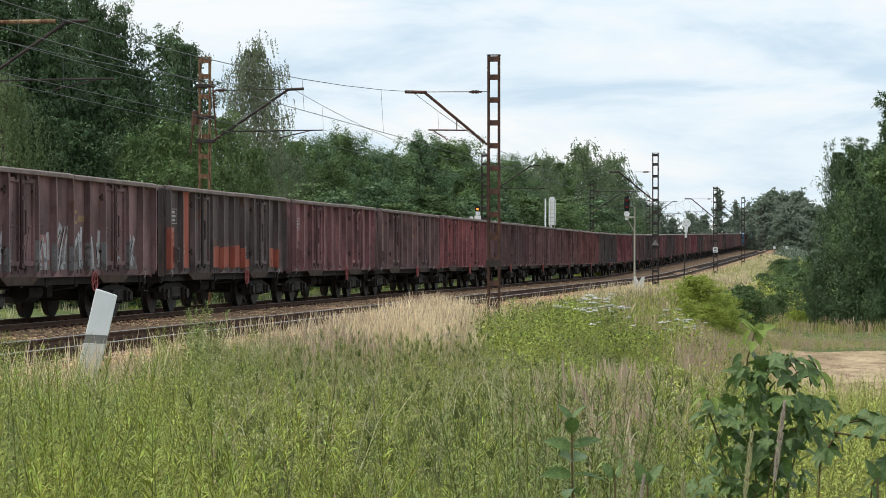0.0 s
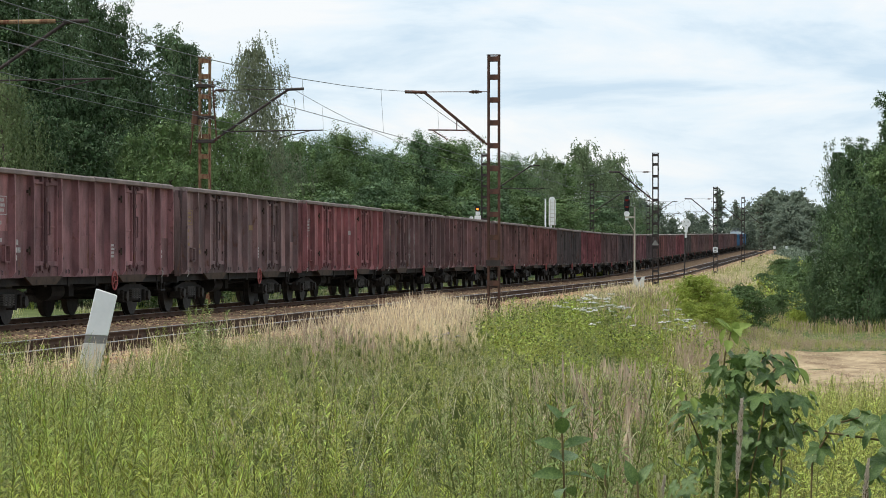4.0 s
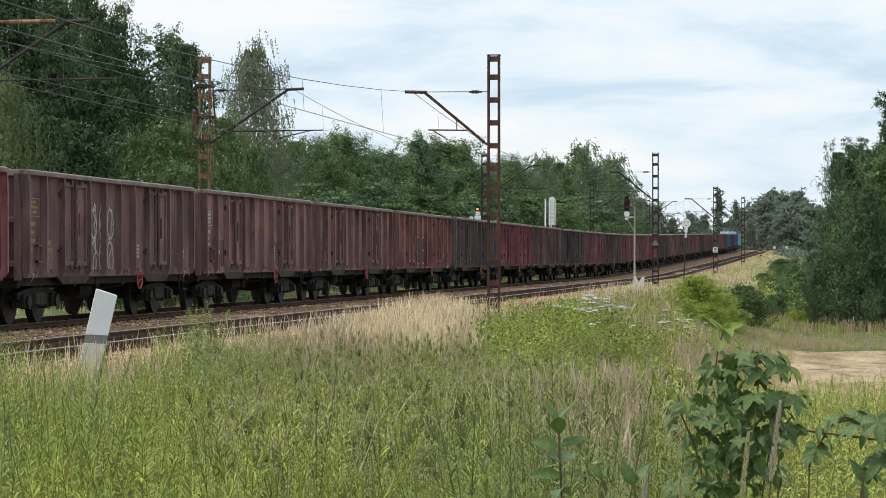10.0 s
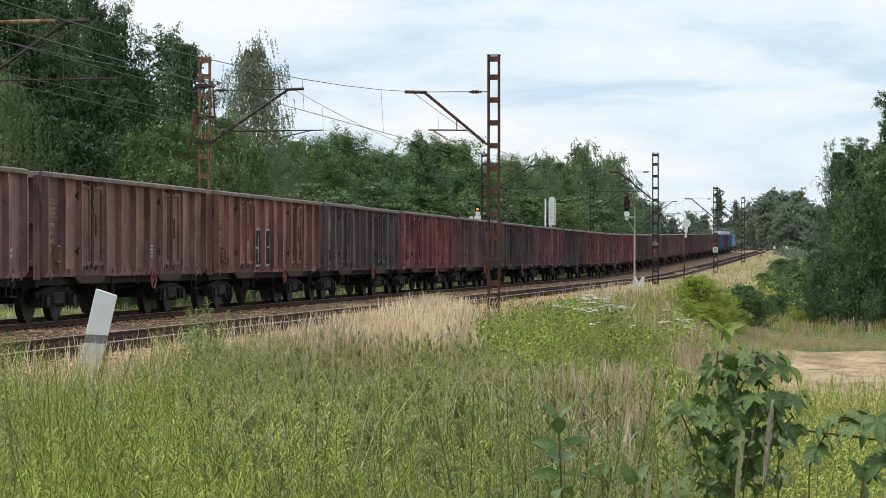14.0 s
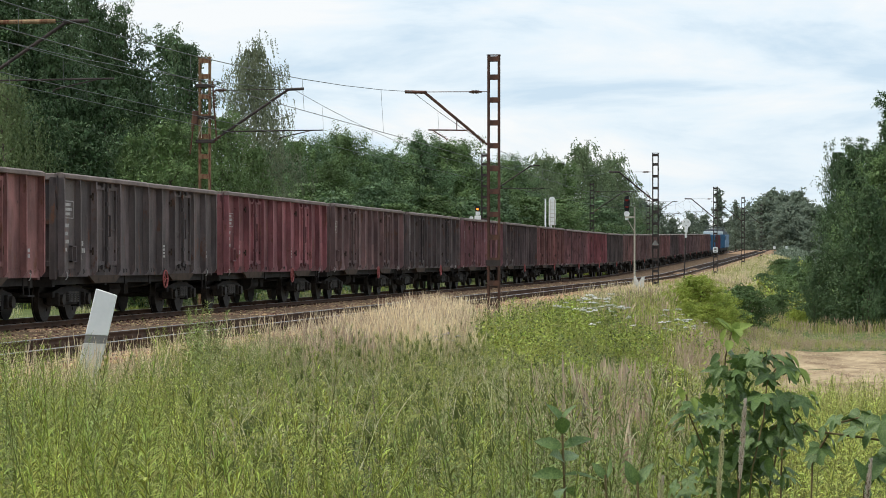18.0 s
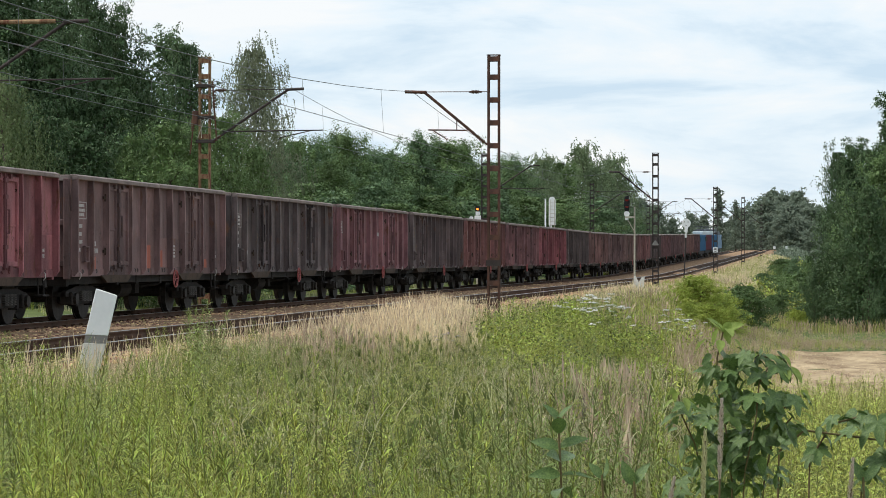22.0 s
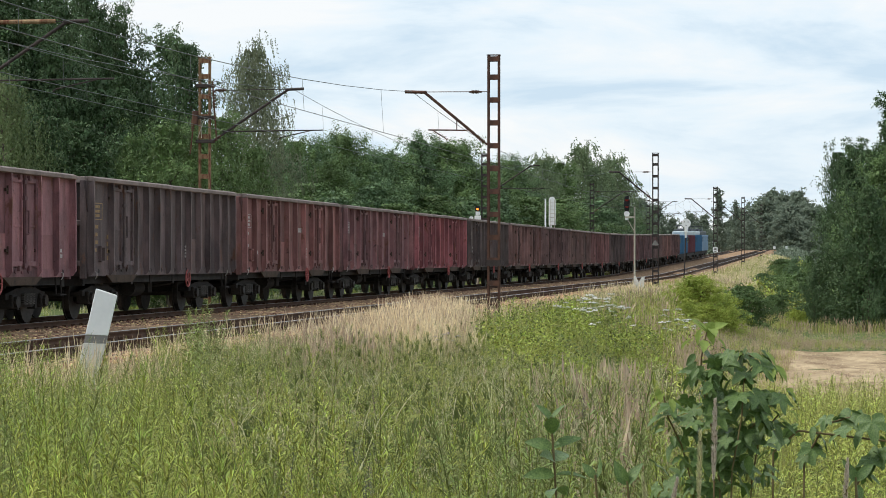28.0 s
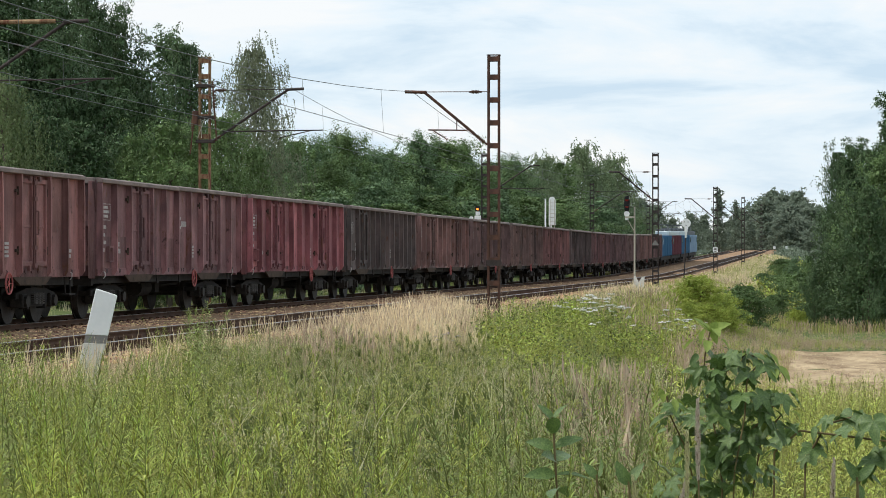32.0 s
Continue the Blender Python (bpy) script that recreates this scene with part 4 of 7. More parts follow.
def build_loco(k, paint, word, band, cab, roof):
    root = thing("locomotive", Matrix(), word + " electric locomotive at the train's tail", "locomotive", "locomotives at the tail")
    ln = 7.55
    bm = bmesh.new()
    box(bm, -ln, ln, -1.45, 1.45, 0.95, 2.9)
    soften(bm, 0.08, 2)
    for x in (-5.0, -2.5, 0.0, 2.5, 5.0):
        box(bm, x - 0.03, x + 0.03, -1.47, 1.47, 1.0, 2.8)
    part("body", bm, paint, root)
    bm = bmesh.new()
    box(bm, roof[0], roof[1], -1.2, 0.1, 2.88, 3.36)
    soften(bm, 0.1, 2)
    part("roof", bm, band, root)
    bm = bmesh.new()
    box(bm, max(-4.5, roof[0] + 0.5), max(4.5, roof[0] + 1.2), -0.8, 0.0, 3.34, 3.55)
    for x in [q for q in (-3, -1, 1, 3) if q > roof[0] + 1]:
        box(bm, x - 0.5, x + 0.5, -0.85, 0.0, 3.4, 3.66)
    soften(bm, 0.05)
    part("roof_equipment", bm, GREYROOF, root)
    for x in [q for q in (-5.2, 5.2) if q > roof[0] + 0.5]:
        bm = bmesh.new()
        for y in (-0.9, -0.2):
            rod(bm, (x - 0.9, y, 3.4), (x + 0.7, y * 0.8, 3.85), 0.03)
            rod(bm, (x + 0.7, y * 0.8, 3.85), (x - 0.6, y * 0.7, 3.98), 0.025)
        rod(bm, (x - 0.6, -0.9, 3.98), (x - 0.6, 0.1, 3.98), 0.035)
        part("pantograph", bm, GREYROOF, root, "folded pantograph")
    for x in ((-6.7, 6.7) if cab else (-6.7,)):
        for y in (-1.463, 1.463):
            bm = bmesh.new()
            box(bm, x - 0.4, x + 0.4, y - 0.012, y + 0.012, 2.1, 2.65)
            part("cab_window", bm, GLASS, root, "dark cab window")
    bm = bmesh.new()
    box(bm, -ln + 0.2, ln - 0.2, -1.3, 1.3, 0.6, 0.97)
    box(bm, -1.6, 1.6, -1.25, 1.25, 0.35, 0.7)
    part("underframe", bm, UNDER, root)
    for e in (-1, 1):
        turn = pose(e * (ln - 0.1), 0, 0, 0, 0, 0 if e < 0 else 180)
        for y in (-0.88, 0.88):
            part("buffer", G["buffer"], None, root, m=turn @ pose(0, y, 0))
    wheels = []
    for x in (-4.6, 4.6):
        add_bogie(root, x, wheels)
    TRAIN.append((root, 28 * WAGON - 0.06 + 7.87 + k * 15.75, wheels))


build_loco(0, BLUE, "blue", LIGHTROOF, True, (5.2, 7.25))
build_loco(1, MAROON, "maroon", LIGHTROOF, False, (-7.25, 7.25))
build_loco(2, BLUE, "blue", LIGHTROOF, False, (-7.25, 7.25))
build_loco(3, PALE, "pale blue", GREYROOF, True, (-7.25, 7.25))


# ---- masts, wires and signals ----
def lattice_mast(s, o, top, base, material, label, wide=0.33):
    root = thing("catenary_mast", on_line(s, o, base - 0.4), label, "mast", "masts along the line")
    h = top - base + 0.4
    for e in (-1, 1):
        bm = bmesh.new()
        y = e * wide / 2
        box(bm, -0.075, 0.075, y - 0.008, y + 0.008, 0, h)
        for x in (-0.075, 0.067):
            box(bm, x, x + 0.008, y - (0.05 if e > 0 else 0), y + (0.0 if e > 0 else 0.05), 0, h)
        part("leg", bm, material, root)
    bm = bmesh.new()
    box(bm, -0.004, 0.004, -wide / 2, wide / 2, -0.07, 0.07)
    me = finish("batten", bm, material)
    z = h - 0.1
    k = 0
    while z > 0.4:
        for x in (-0.084, 0.084):
            part("batten", me, None, root, m=pose(x, 0, z))
        z -= 0.5 if k == 0 else 0.63
        k += 1
    bm = bmesh.new()
    box(bm, -0.09, 0.09, -wide / 2 - 0.02, wide / 2 + 0.02, h, h + 0.02)
    part("top_plate", bm, material, root)
    bm = bmesh.new()
    box(bm, -0.28, 0.28, -0.32, 0.32, -0.1, 0.45)
    soften(bm, 0.03)
    part("footing", bm, MUDWHITE, root, "weathered concrete footing")
    return root, h - top


def cantilever(root, dz, side, foot, high, reach, end, steady, s0, s1, material):
    """An arm across the track. side: 1 to the far side, -1 to the near side; heights over the rails."""
    e = side
    y0 = 0.18 * e

    def p(y, z, x=0.0):
        return (x, y0 + e * y, z + dz)
    bm = bmesh.new()
    rod(bm, p(0.35, foot + 0.35 * (high - foot) / reach), p(reach, high), 0.04)
    part("brace", bm, material, root)
    bm = bmesh.new()
    rod(bm, p(reach - 0.05, high), p(end, high + 0.02), 0.045)
    part("arm_end", bm, material, root)
    bm = bmesh.new()
    rod(bm, p(0.0, high), p(reach, high + 0.01), 0.012, seg=5)
    part("tie_rod", bm, material, root)
    for q0, q1 in ((p(0.0, foot), p(0.36, foot + 0.36 * (high - foot) / reach)), (p(0.15, high), p(0.5, high))):
        bm = bmesh.new()
        a, b = Vector(q0), Vector(q1)
        rod(bm, a, b, 0.028)
        for k in range(5):
            c = a.lerp(b, 0.3 + 0.12 * k)
            rod(bm, c - (b - a) * 0.03, c + (b - a) * 0.03, 0.055, seg=10)
        part("insulator", bm, PORCELAIN, root, "brown ribbed insulator")
    bm = bmesh.new()
    rod(bm, p(s0, steady), p(s1, steady + 0.02), 0.02, seg=6)
    yb = s0 + 0.3
    rod(bm, p(yb, steady), p(yb, foot + yb * (high - foot) / reach), 0.015, seg=6)
    kx = s1 - 0.42 * (s1 - s0)
    rod(bm, p(s1 - 0.1 * (s1 - s0), steady + 0.02), p(kx, steady - 0.2), 0.016, seg=6)
    rod(bm, p(kx, steady - 0.2), p(kx - 0.08, steady - 0.27), 0.016, seg=6)
    part("steady_arm", bm, material, root)


NEAR_MASTS = [(11.8, 6.9, -0.55, RUSTPOLE), (76.9, 6.9, -0.55, DARKPOLE), (148.0, 6.85, -0.5, DARKPOLE), (214.3, 7.0, -0.6, DARKPOLE), (286.8, 7.0, -0.6, DARKPOLE)]
OM = NEAR + 2.8
for i, (s, top, base, m) in enumerate(NEAR_MASTS):
    root, dz = lattice_mast(s, OM, top, base, m, "rusty lattice catenary mast of two channels with battens" if i == 0 else "dark lattice catenary mast beside the track")
    cantilever(root, dz, 1, 4.44, 5.9, 1.75, 2.3, 4.84, 0.55, 1.65, m)
    if i == 0:
        bm = bmesh.new()
        box(bm, -0.12, -0.1, -0.2, 0.2, 0.0, 0.16)
        part("number_plate", bm, DARKPOLE, root, "dark blank plate", pose(0, 0, 1.1 + dz))
    if i == 1:
        bm = bmesh.new()
        prism(bm, [(-0.2, 0), (0.2, 0), (0, 0.3)], 0, -0.12, -0.1)
        part("triangle_plate", bm, CONCRETE, root, "grey triangular plate", pose(0, 0, 2.0 + dz))
    if i == 2:
        bm = bmesh.new()
        box(bm, -0.12, -0.1, -0.19, 0.19, 0.0, 0.42)
        p0 = part("sign_plate", bm, WHITE, root, "small white line-side sign", pose(0, 0, 1.55 + dz))
        bm = bmesh.new()
        box(bm, -0.126, -0.119, -0.1, 0.1, 0.06, 0.12)
        box(bm, -0.126, -0.119, -0.1, 0.1, 0.2, 0.34)
        part("sign_marking", bm, CONCRETE, p0)
FAR_MASTS = [(20.3, 7.64, -0.6, OLDPOLE), (-2.5, 7.2, -0.6, OLDPOLE), (86.0, 7.3, -0.6, DARKPOLE), (152.0, 7.3, -0.6, DARKPOLE), (218.0, 7.3, -0.6, DARKPOLE)]
for i, (s, top, base, m) in enumerate(FAR_MASTS):
    root, dz = lattice_mast(s, -2.65 if i == 0 else -2.75, top, base, m, "lattice catenary mast with peeling ochre and rust paint" if i < 2 else "dark lattice catenary mast behind the train", 0.36)
    cantilever(root, dz, -1, 4.95, 6.6, 2.5, 3.0, 5.3, 0.4, 3.6, DARKPOLE)
    if i == 1:
        bm = bmesh.new()
        rod(bm, (0, -0.2, 6.61 + dz), (0, -2.42, 6.62 + dz), 0.05, seg=10)
        part("arm_tube", bm, OLDPOLE, root, "peeling pale and rusty arm tube")
    if i == 0:
        for z in (6.75, 5.75, 5.0):
            bm = bmesh.new()
            box(bm, -0.12, 0.12, -0.3, 0.27, z + dz - 0.06, z + dz + 0.05)
            soften(bm, 0.015)
            part("clamp", bm, DARKPOLE, root, "dark steel clamp")
        for y, z0, z1 in ((-0.27, 5.0, 6.9), (0.3, 4.6, 5.9)):
            bm = bmesh.new()
            rod(bm, (-0.1, y * 1.5, z0 + dz), (-0.1, y, z1 + dz), 0.025)
            for q in range(6):
                zz = z0 + (z1 - z0) * (0.55 + 0.05 * q) + dz
                rod(bm, (-0.1, y * 1.22, zz), (-0.1, y * 1.21, zz + 0.04), 0.055, seg=10)
            part("insulator_rod", bm, PORCELAIN, root, "dark insulator rod")
        bm = bmesh.new()
        box(bm, -0.2, 0.05, 0.2, 0.36, 5.5 + dz, 5.95 + dz)
        soften(bm, 0.02)
        part("switch_box", bm, RUSTPOLE, root, "rusty switch box")
        for e in (0.0, 0.12):
            bm = bmesh.new()
            rod(bm, (-0.12, 0.2 - e, 5.1 + dz), (-0.12, -0.02 + e, 5.7 + dz), 0.012, seg=6)
            part("strut", bm, POSTGREY, root)


def wire(name, pts, r, label):
    cu = bpy.data.curves.new(name, "CURVE")
    cu.dimensions = "3D"
    cu.bevel_depth, cu.bevel_resolution = r, 1
    sp = cu.splines.new("POLY")
    sp.points.add(len(pts) - 1)
    for q, p in zip(sp.points, pts):
        q.co = (*p, 1)
    cu.materials.append(WIRE)
    ob = new(name, cu)
    me = bpy.data.meshes.new_from_object(ob)
    bpy.data.objects.remove(ob)
    return new(name, me)


def catenary(ss, o, contact, carrier, sag, label, r=0.008):
    root = thing("overhead_line", Matrix(), label, "overhead wire", "overhead lines")
    low, up = [], []
    for i, (a, b) in enumerate(zip(ss, ss[1:])):
        for k in range(14):
            t = k / 14
            s = a + (b - a) * t
            zig = 0.15 * (1 if i % 2 else -1) * (1 - 2 * t)
            low.append(at(s, o + zig, contact))
            up.append(at(s, o + zig * 0.5, carrier - 4 * sag * t * (1 - t)))
    for nm, pts in (("contact_wire", low), ("carrier_wire", up)):
        ob = wire(nm, pts, r, "")
        ob.parent = root
    for i, (p, q) in enumerate(zip(low, up)):
        if i % 2 and p.y < 260:
            bm = bmesh.new()
            rod(bm, p, q, 0.004, seg=4)
            part("dropper", bm, WIRE, root)


catenary([-56, 11.8, 76.9, 148.0, 214.3, 286.8, 360], NEAR + 0.45, 4.55, 5.92, 1.0, "contact and carrier wire over the near track")
catenary([-46, 20.3, 86.0, 152.0, 218.0, 290], 0.1, 5.1, 6.62, 0.9, "contact and carrier wire over the far track")
catenary([-62, -20, 20.3], -0.4, 5.0, 5.95, 0.08, "overlapping overhead wires over the far track")


def round_post(name, s, o, z0, z1, r, m, label, category):
    root = thing(name, on_line(s, o, z0), label, category)
    bm = bmesh.new()
    rod(bm, (0, 0, -0.3), (0, 0, z1 - z0), r, r * 0.85, seg=10)
    part("post", bm, m, root)
    return root


# signal beside the near track
sg = round_post("railway_signal", 62.4, OM, -0.5, 3.75, 0.045, POSTGREY, "grey signal post with a black lamp head", "signal")
bm = bmesh.new()
box(bm, -0.1, 0.1, -0.02, 0.45, 3.72, 3.8)
rod(bm, (0, 0.38, 3.72), (0, 0.02, 3.1), 0.02)
part("bracket", bm, POSTGREY, sg)
bm = bmesh.new()
prism(bm, [(0.27, 4.02), (0.45, 4.02), (0.50, 4.3), (0.47, 4.74), (0.27, 4.8), (0.22, 4.5)], 0, -0.1, 0.12)
soften(bm, 0.03)
hd = part("lamp_head", bm, BLACK, sg, "black two-lamp signal head")
for z in (4.6, 4.28):
    bm = bmesh.new()
    rod(bm, (-0.12, 0.36, z), (-0.1, 0.36, z), 0.085, seg=16)
    part("lens", bm, LAMP_RED, hd, "dark red lens")
    bm = bmesh.new()
    prism(bm, [(0.36 + 0.11 * math.cos(a), z + 0.11 * math.sin(a)) for a in (0, 0.5, 1.05, 1.57, 2.1, 2.6, 3.14)], 0, -0.28, -0.1)
    part("hood", bm, BLACK, hd)
bm = bmesh.new()
rod(bm, (-0.09, 0.37, 3.92), (0.09, 0.37, 3.92), 0.13, seg=14)
box(bm, -0.08, 0.08, 0.3, 0.44, 3.62, 3.86)
part("junction_box", bm, WHITE, sg, "white round box under the lamps")
bm = bmesh.new()
prism(bm, [(0.06, 0.1), (0.02, 0.95), (-0.08, 0.97), (-0.22, 0.62), (-0.36, 0.92), (-0.5, 0.95), (-0.42, 0.1)], 0, -0.32, -0.28)
soften(bm, 0.012)
part("base_plates", bm, MUDWHITE, sg, "white angled plates at the foot")

# round disc
dc = round_post("disc_signal", 103.1, OM, -0.5, 3.1, 0.05, DARKPOLE, "leaning dark post with a white round disc", "signal")
dc.matrix_basis = dc.matrix_basis @ pose(0, 0, 0, 2.3, 0, 0)
bm = bmesh.new()
rod(bm, (-0.06, 0, 4.02), (-0.02, 0, 4.02), 0.29, seg=28)
part("disc", bm, WHITE, dc, "white round disc")
bm = bmesh.new()
box(bm, -0.09, 0.05, -0.1, 0.1, 3.45, 3.75)
box(bm, -0.07, 0.03, -0.06, 0.06, 3.1, 3.5)
part("lamp_box", bm, WHITE, dc, "white lamp box")
for y, z in ((-0.12, 4.1), (0.12, 4.1), (0.0, 3.88)):
    bm = bmesh.new()
    rod(bm, (-0.075, y, z), (-0.058, y, z), 0.035, seg=10)
    part("reflector", bm, CONCRETE, dc)

# lit signal beyond the train
ls = round_post("railway_signal", 81.5, -2.52, -0.5, 3.5, 0.08, POSTGREY, "signal with a lit amber lamp beyond the train", "signal")
bm = bmesh.new()
prism(bm, [(-0.13, 4.42), (0.13, 4.42), (0.16, 4.55), (0.13, 4.72), (-0.13, 4.72), (-0.16, 4.55)], 0, -0.08, 0.12)
soften(bm, 0.03)
hd = part("lamp_head", bm, BLACK, ls, "black signal head")
bm = bmesh.new()
rod(bm, (-0.12, 0, 4.54), (-0.08, 0, 4.54), 0.065, seg=16)
part("lens", bm, LAMP_AMBER, hd, "lit amber lens")
bm = bmesh.new()
prism(bm, [(r * math.cos(a), 4.54 + r * math.sin(a)) for r, a in [(0.1, q) for q in (0, 0.5, 1.05, 1.57, 2.1, 2.6, 3.14)] + [(0.085, q) for q in (3.14, 2.6, 2.1, 1.57, 1.05, 0.5, 0)]], 0, -0.24, -0.08)
part("hood", bm, BLACK, hd)
bm = bmesh.new()
box(bm, -0.1, 0.1, -0.11, 0.11, 4.2, 4.4)
box(bm, -0.12, 0.12, -0.17, 0.17, 3.95, 4.18)
soften(bm, 0.02)
rod(bm, (-0.08, 0.36, 4.05), (0.08, 0.36, 4.05), 0.1, seg=12)
rod(bm, (0, 0.36, 3.6), (0, 0.36, 4.0), 0.03)
rod(bm, (0, 0.36, 3.62), (0, 0.0, 3.62), 0.03)
part("junction_box", bm, WHITE, ls, "white boxes under the lamp")

# white signal back with ladder
wb = round_post("signal_board", 120.1, -2.7, -0.5, 5.2, 0.1, WHITE, "tall white signal back with a ladder", "signal")
bm = bmesh.new()
prism(bm, [(-0.36, 4.1), (0.12, 4.1), (0.12, 5.86), (0.08, 6.02), (-0.02, 6.1), (-0.2, 6.1), (-0.3, 6.02), (-0.36, 5.86)], 0, -0.16, -0.06)
soften(bm, 0.02)
part("back_board", bm, WHITE, wb, "white rounded back board")
bm = bmesh.new()
for y in (-0.3, 0.0):
    rod(bm, (-0.3, y, 3.2), (-0.3, y, 5.9), 0.02)
for k in range(10):
    rod(bm, (-0.3, -0.3, 3.3 + k * 0.27), (-0.3, 0.0, 3.3 + k * 0.27), 0.014, seg=6)
part("ladder", bm, POSTGREY, wb)
bm = bmesh.new()
rod(bm, (-0.1, 0.36, 3.3), (-0.1, 0.36, 5.98), 0.055, seg=10)
part("side_board", bm, WHITE, wb, "white side board")

# leaning white board near the track
post = thing("marker_post", pose(*at(-26.9, OM + 0.2, -0.75), 0, 15.0, 0), "leaning white marker board with a grey band", "marker post")
post.rotation_euler = Euler((radians(0), radians(13.5), 0))
bm = bmesh.new()
prism(bm, [(-0.135, 1.04), (0.135, 1.09), (0.13, 1.60), (-0.14, 1.62)], 1, -0.03, 0.03)
soften(bm, 0.006)
part("board", bm, WHITE, post, "white painted board")
bm = bmesh.new()
prism(bm, [(-0.132, 0.94), (0.132, 0.99), (0.132, 1.088), (-0.132, 1.038)], 1, -0.028, 0.028)
part("band", bm, CONCRETE, post, "grey band")
bm = bmesh.new()
prism(bm, [(-0.135, -0.3), (0.135, -0.3), (0.132, 0.988), (-0.132, 0.938)], 1, -0.03, 0.03)
soften(bm, 0.006)
part("lower_board", bm, MUDWHITE, post, "dusty lower board")
post.location = at(-26.9, OM + 0.2, -0.67) + Vector((-0.21, 0, 0))

# two small signs far off
for x, y in ((54.8, 415.0), (57.2, 418.0)):
    s, o = line_of(x, y)
    rt = thing("distance_sign", pose(x, y, climb(s) - 0.6), "small white square sign on a post beside the line", "sign", "far signs")
    bm = bmesh.new()
    rod(bm, (0, 0, -0.3), (0, 0, 1.4), 0.04)
    part("post", bm, DARKPOLE, rt)
    bm = bmesh.new()
    box(bm, -0.2, 0.2, -0.06, -0.04, 1.1, 1.55)
    part("plate", bm, WHITE, rt)


# ---- trees ----
def crown_mesh(name, height, low, wide, limbs, leaves, size, droop, seed, material, point=1.7, flat=0.72):
    """Leaf quads in puffs along limbs, so that the crown shows lit tops and dark gaps; low: where it begins; point: lower is more pointed."""
    r = np.random.default_rng(seed)
    span = height - low
    h = np.linspace(0.06, 0.97, limbs) + r.uniform(-0.04, 0.04, limbs)
    az = np.arange(limbs) * 2.399 + r.uniform(-0.5, 0.5, limbs)

    def girth(t):
        t = np.clip(t, 0, 1)
        return wide * 0.5 * (1 - t ** point) ** 0.62 * np.clip((t + 0.2) / 0.42, 0, 1) ** 0.6
    reach = girth(h) * r.uniform(0.72, 1.12, limbs) + wide * 0.03
    per = 16
    n = limbs * per
    q = np.repeat(np.arange(limbs), per)
    along = r.uniform(0.30, 1.0, n) ** 0.65
    side = r.normal(size=(n, 3)) * np.array([0.075, 0.075, 0.05]) * wide * (0.5 + 0.6 * along)[:, None]
    puff = np.stack([np.cos(az[q]) * reach[q] * along, np.sin(az[q]) * reach[q] * along, low + span * (h[q] - 0.10 * (1 - along))], 1) + side
    pr = wide * r.uniform(0.048, 0.098, n) * (0.75 + 0.4 * (1 - h[q]))
    k = r.integers(0, n, leaves)
    out = puff[k] * np.array([1, 1, 0])
    out /= np.linalg.norm(out, axis=1)[:, None] + 1e-6
    d = r.normal(size=(leaves, 3)) + out * 0.45 + np.array([0, 0, 0.35])
    d /= np.linalg.norm(d, axis=1)[:, None]
    c = puff[k] + d * (r.uniform(0.35, 1.08, (leaves, 1)) * pr[k][:, None]) * np.array([1, 1, flat])
    if droop:
        # hanging twigs: the leaves of a strand run down from one point
        strand = r.integers(0, 5, leaves)
        foot = r.normal(size=(n, 5, 3)) * 0.6
        fall = r.uniform(0, 1, leaves)
        c = puff[k] + foot[k, strand] * pr[k][:, None] + r.normal(size=(leaves, 3)) * 0.035 * np.array([1, 1, 0.4])
        c[:, 2] -= droop * fall * (0.4 + 0.6 * along[k])
        c[:, :2] += out[:, :2] * (fall * 0.18)[:, None]
    c[:, 2] = np.clip(c[:, 2], low * 0.4, None)
    hi = np.quantile(c[:, 2], 0.999)
    c[:, 2] *= height / hi
    nn = d + np.array([0, 0, 0.25]) + r.normal(size=(leaves, 3)) * 0.33
    nn /= np.linalg.norm(nn, axis=1)[:, None]
    u = np.cross(nn, r.normal(size=(leaves, 3)))
    if droop:
        u = np.array([0, 0, -1.0]) + r.normal(size=(leaves, 3)) * 0.4
    u /= np.linalg.norm(u, axis=1)[:, None]
    w = np.cross(nn, u)
    w /= np.linalg.norm(w, axis=1)[:, None] + 1e-6
    a = size * r.uniform(0.6, 1.35, (leaves, 1))
    b = a * r.uniform(0.5, 0.8, (leaves, 1))
    # broad sprays deep inside close the crown
    deep = leaves // (9 if droop else 5)
    t = r.uniform(0.03, 0.93, deep)
    an, rr = r.uniform(0, 6.283, deep), girth(t) * r.uniform(0, 1, deep) ** 0.6 * 0.66
    c[:deep] = np.stack([np.cos(an) * rr, np.sin(an) * rr, low + span * t], 1)
    a[:deep] *= 2.1
    b[:deep] *= 2.1
    v = np.stack([c - u * a, c - w * b + u * a * 0.1, c + u * a, c + w * b + u * a * 0.1], 1).reshape(-1, 3)
    f = np.arange(leaves * 4).reshape(-1, 4)
    return quads(name, v, f, np.zeros(leaves), [material])


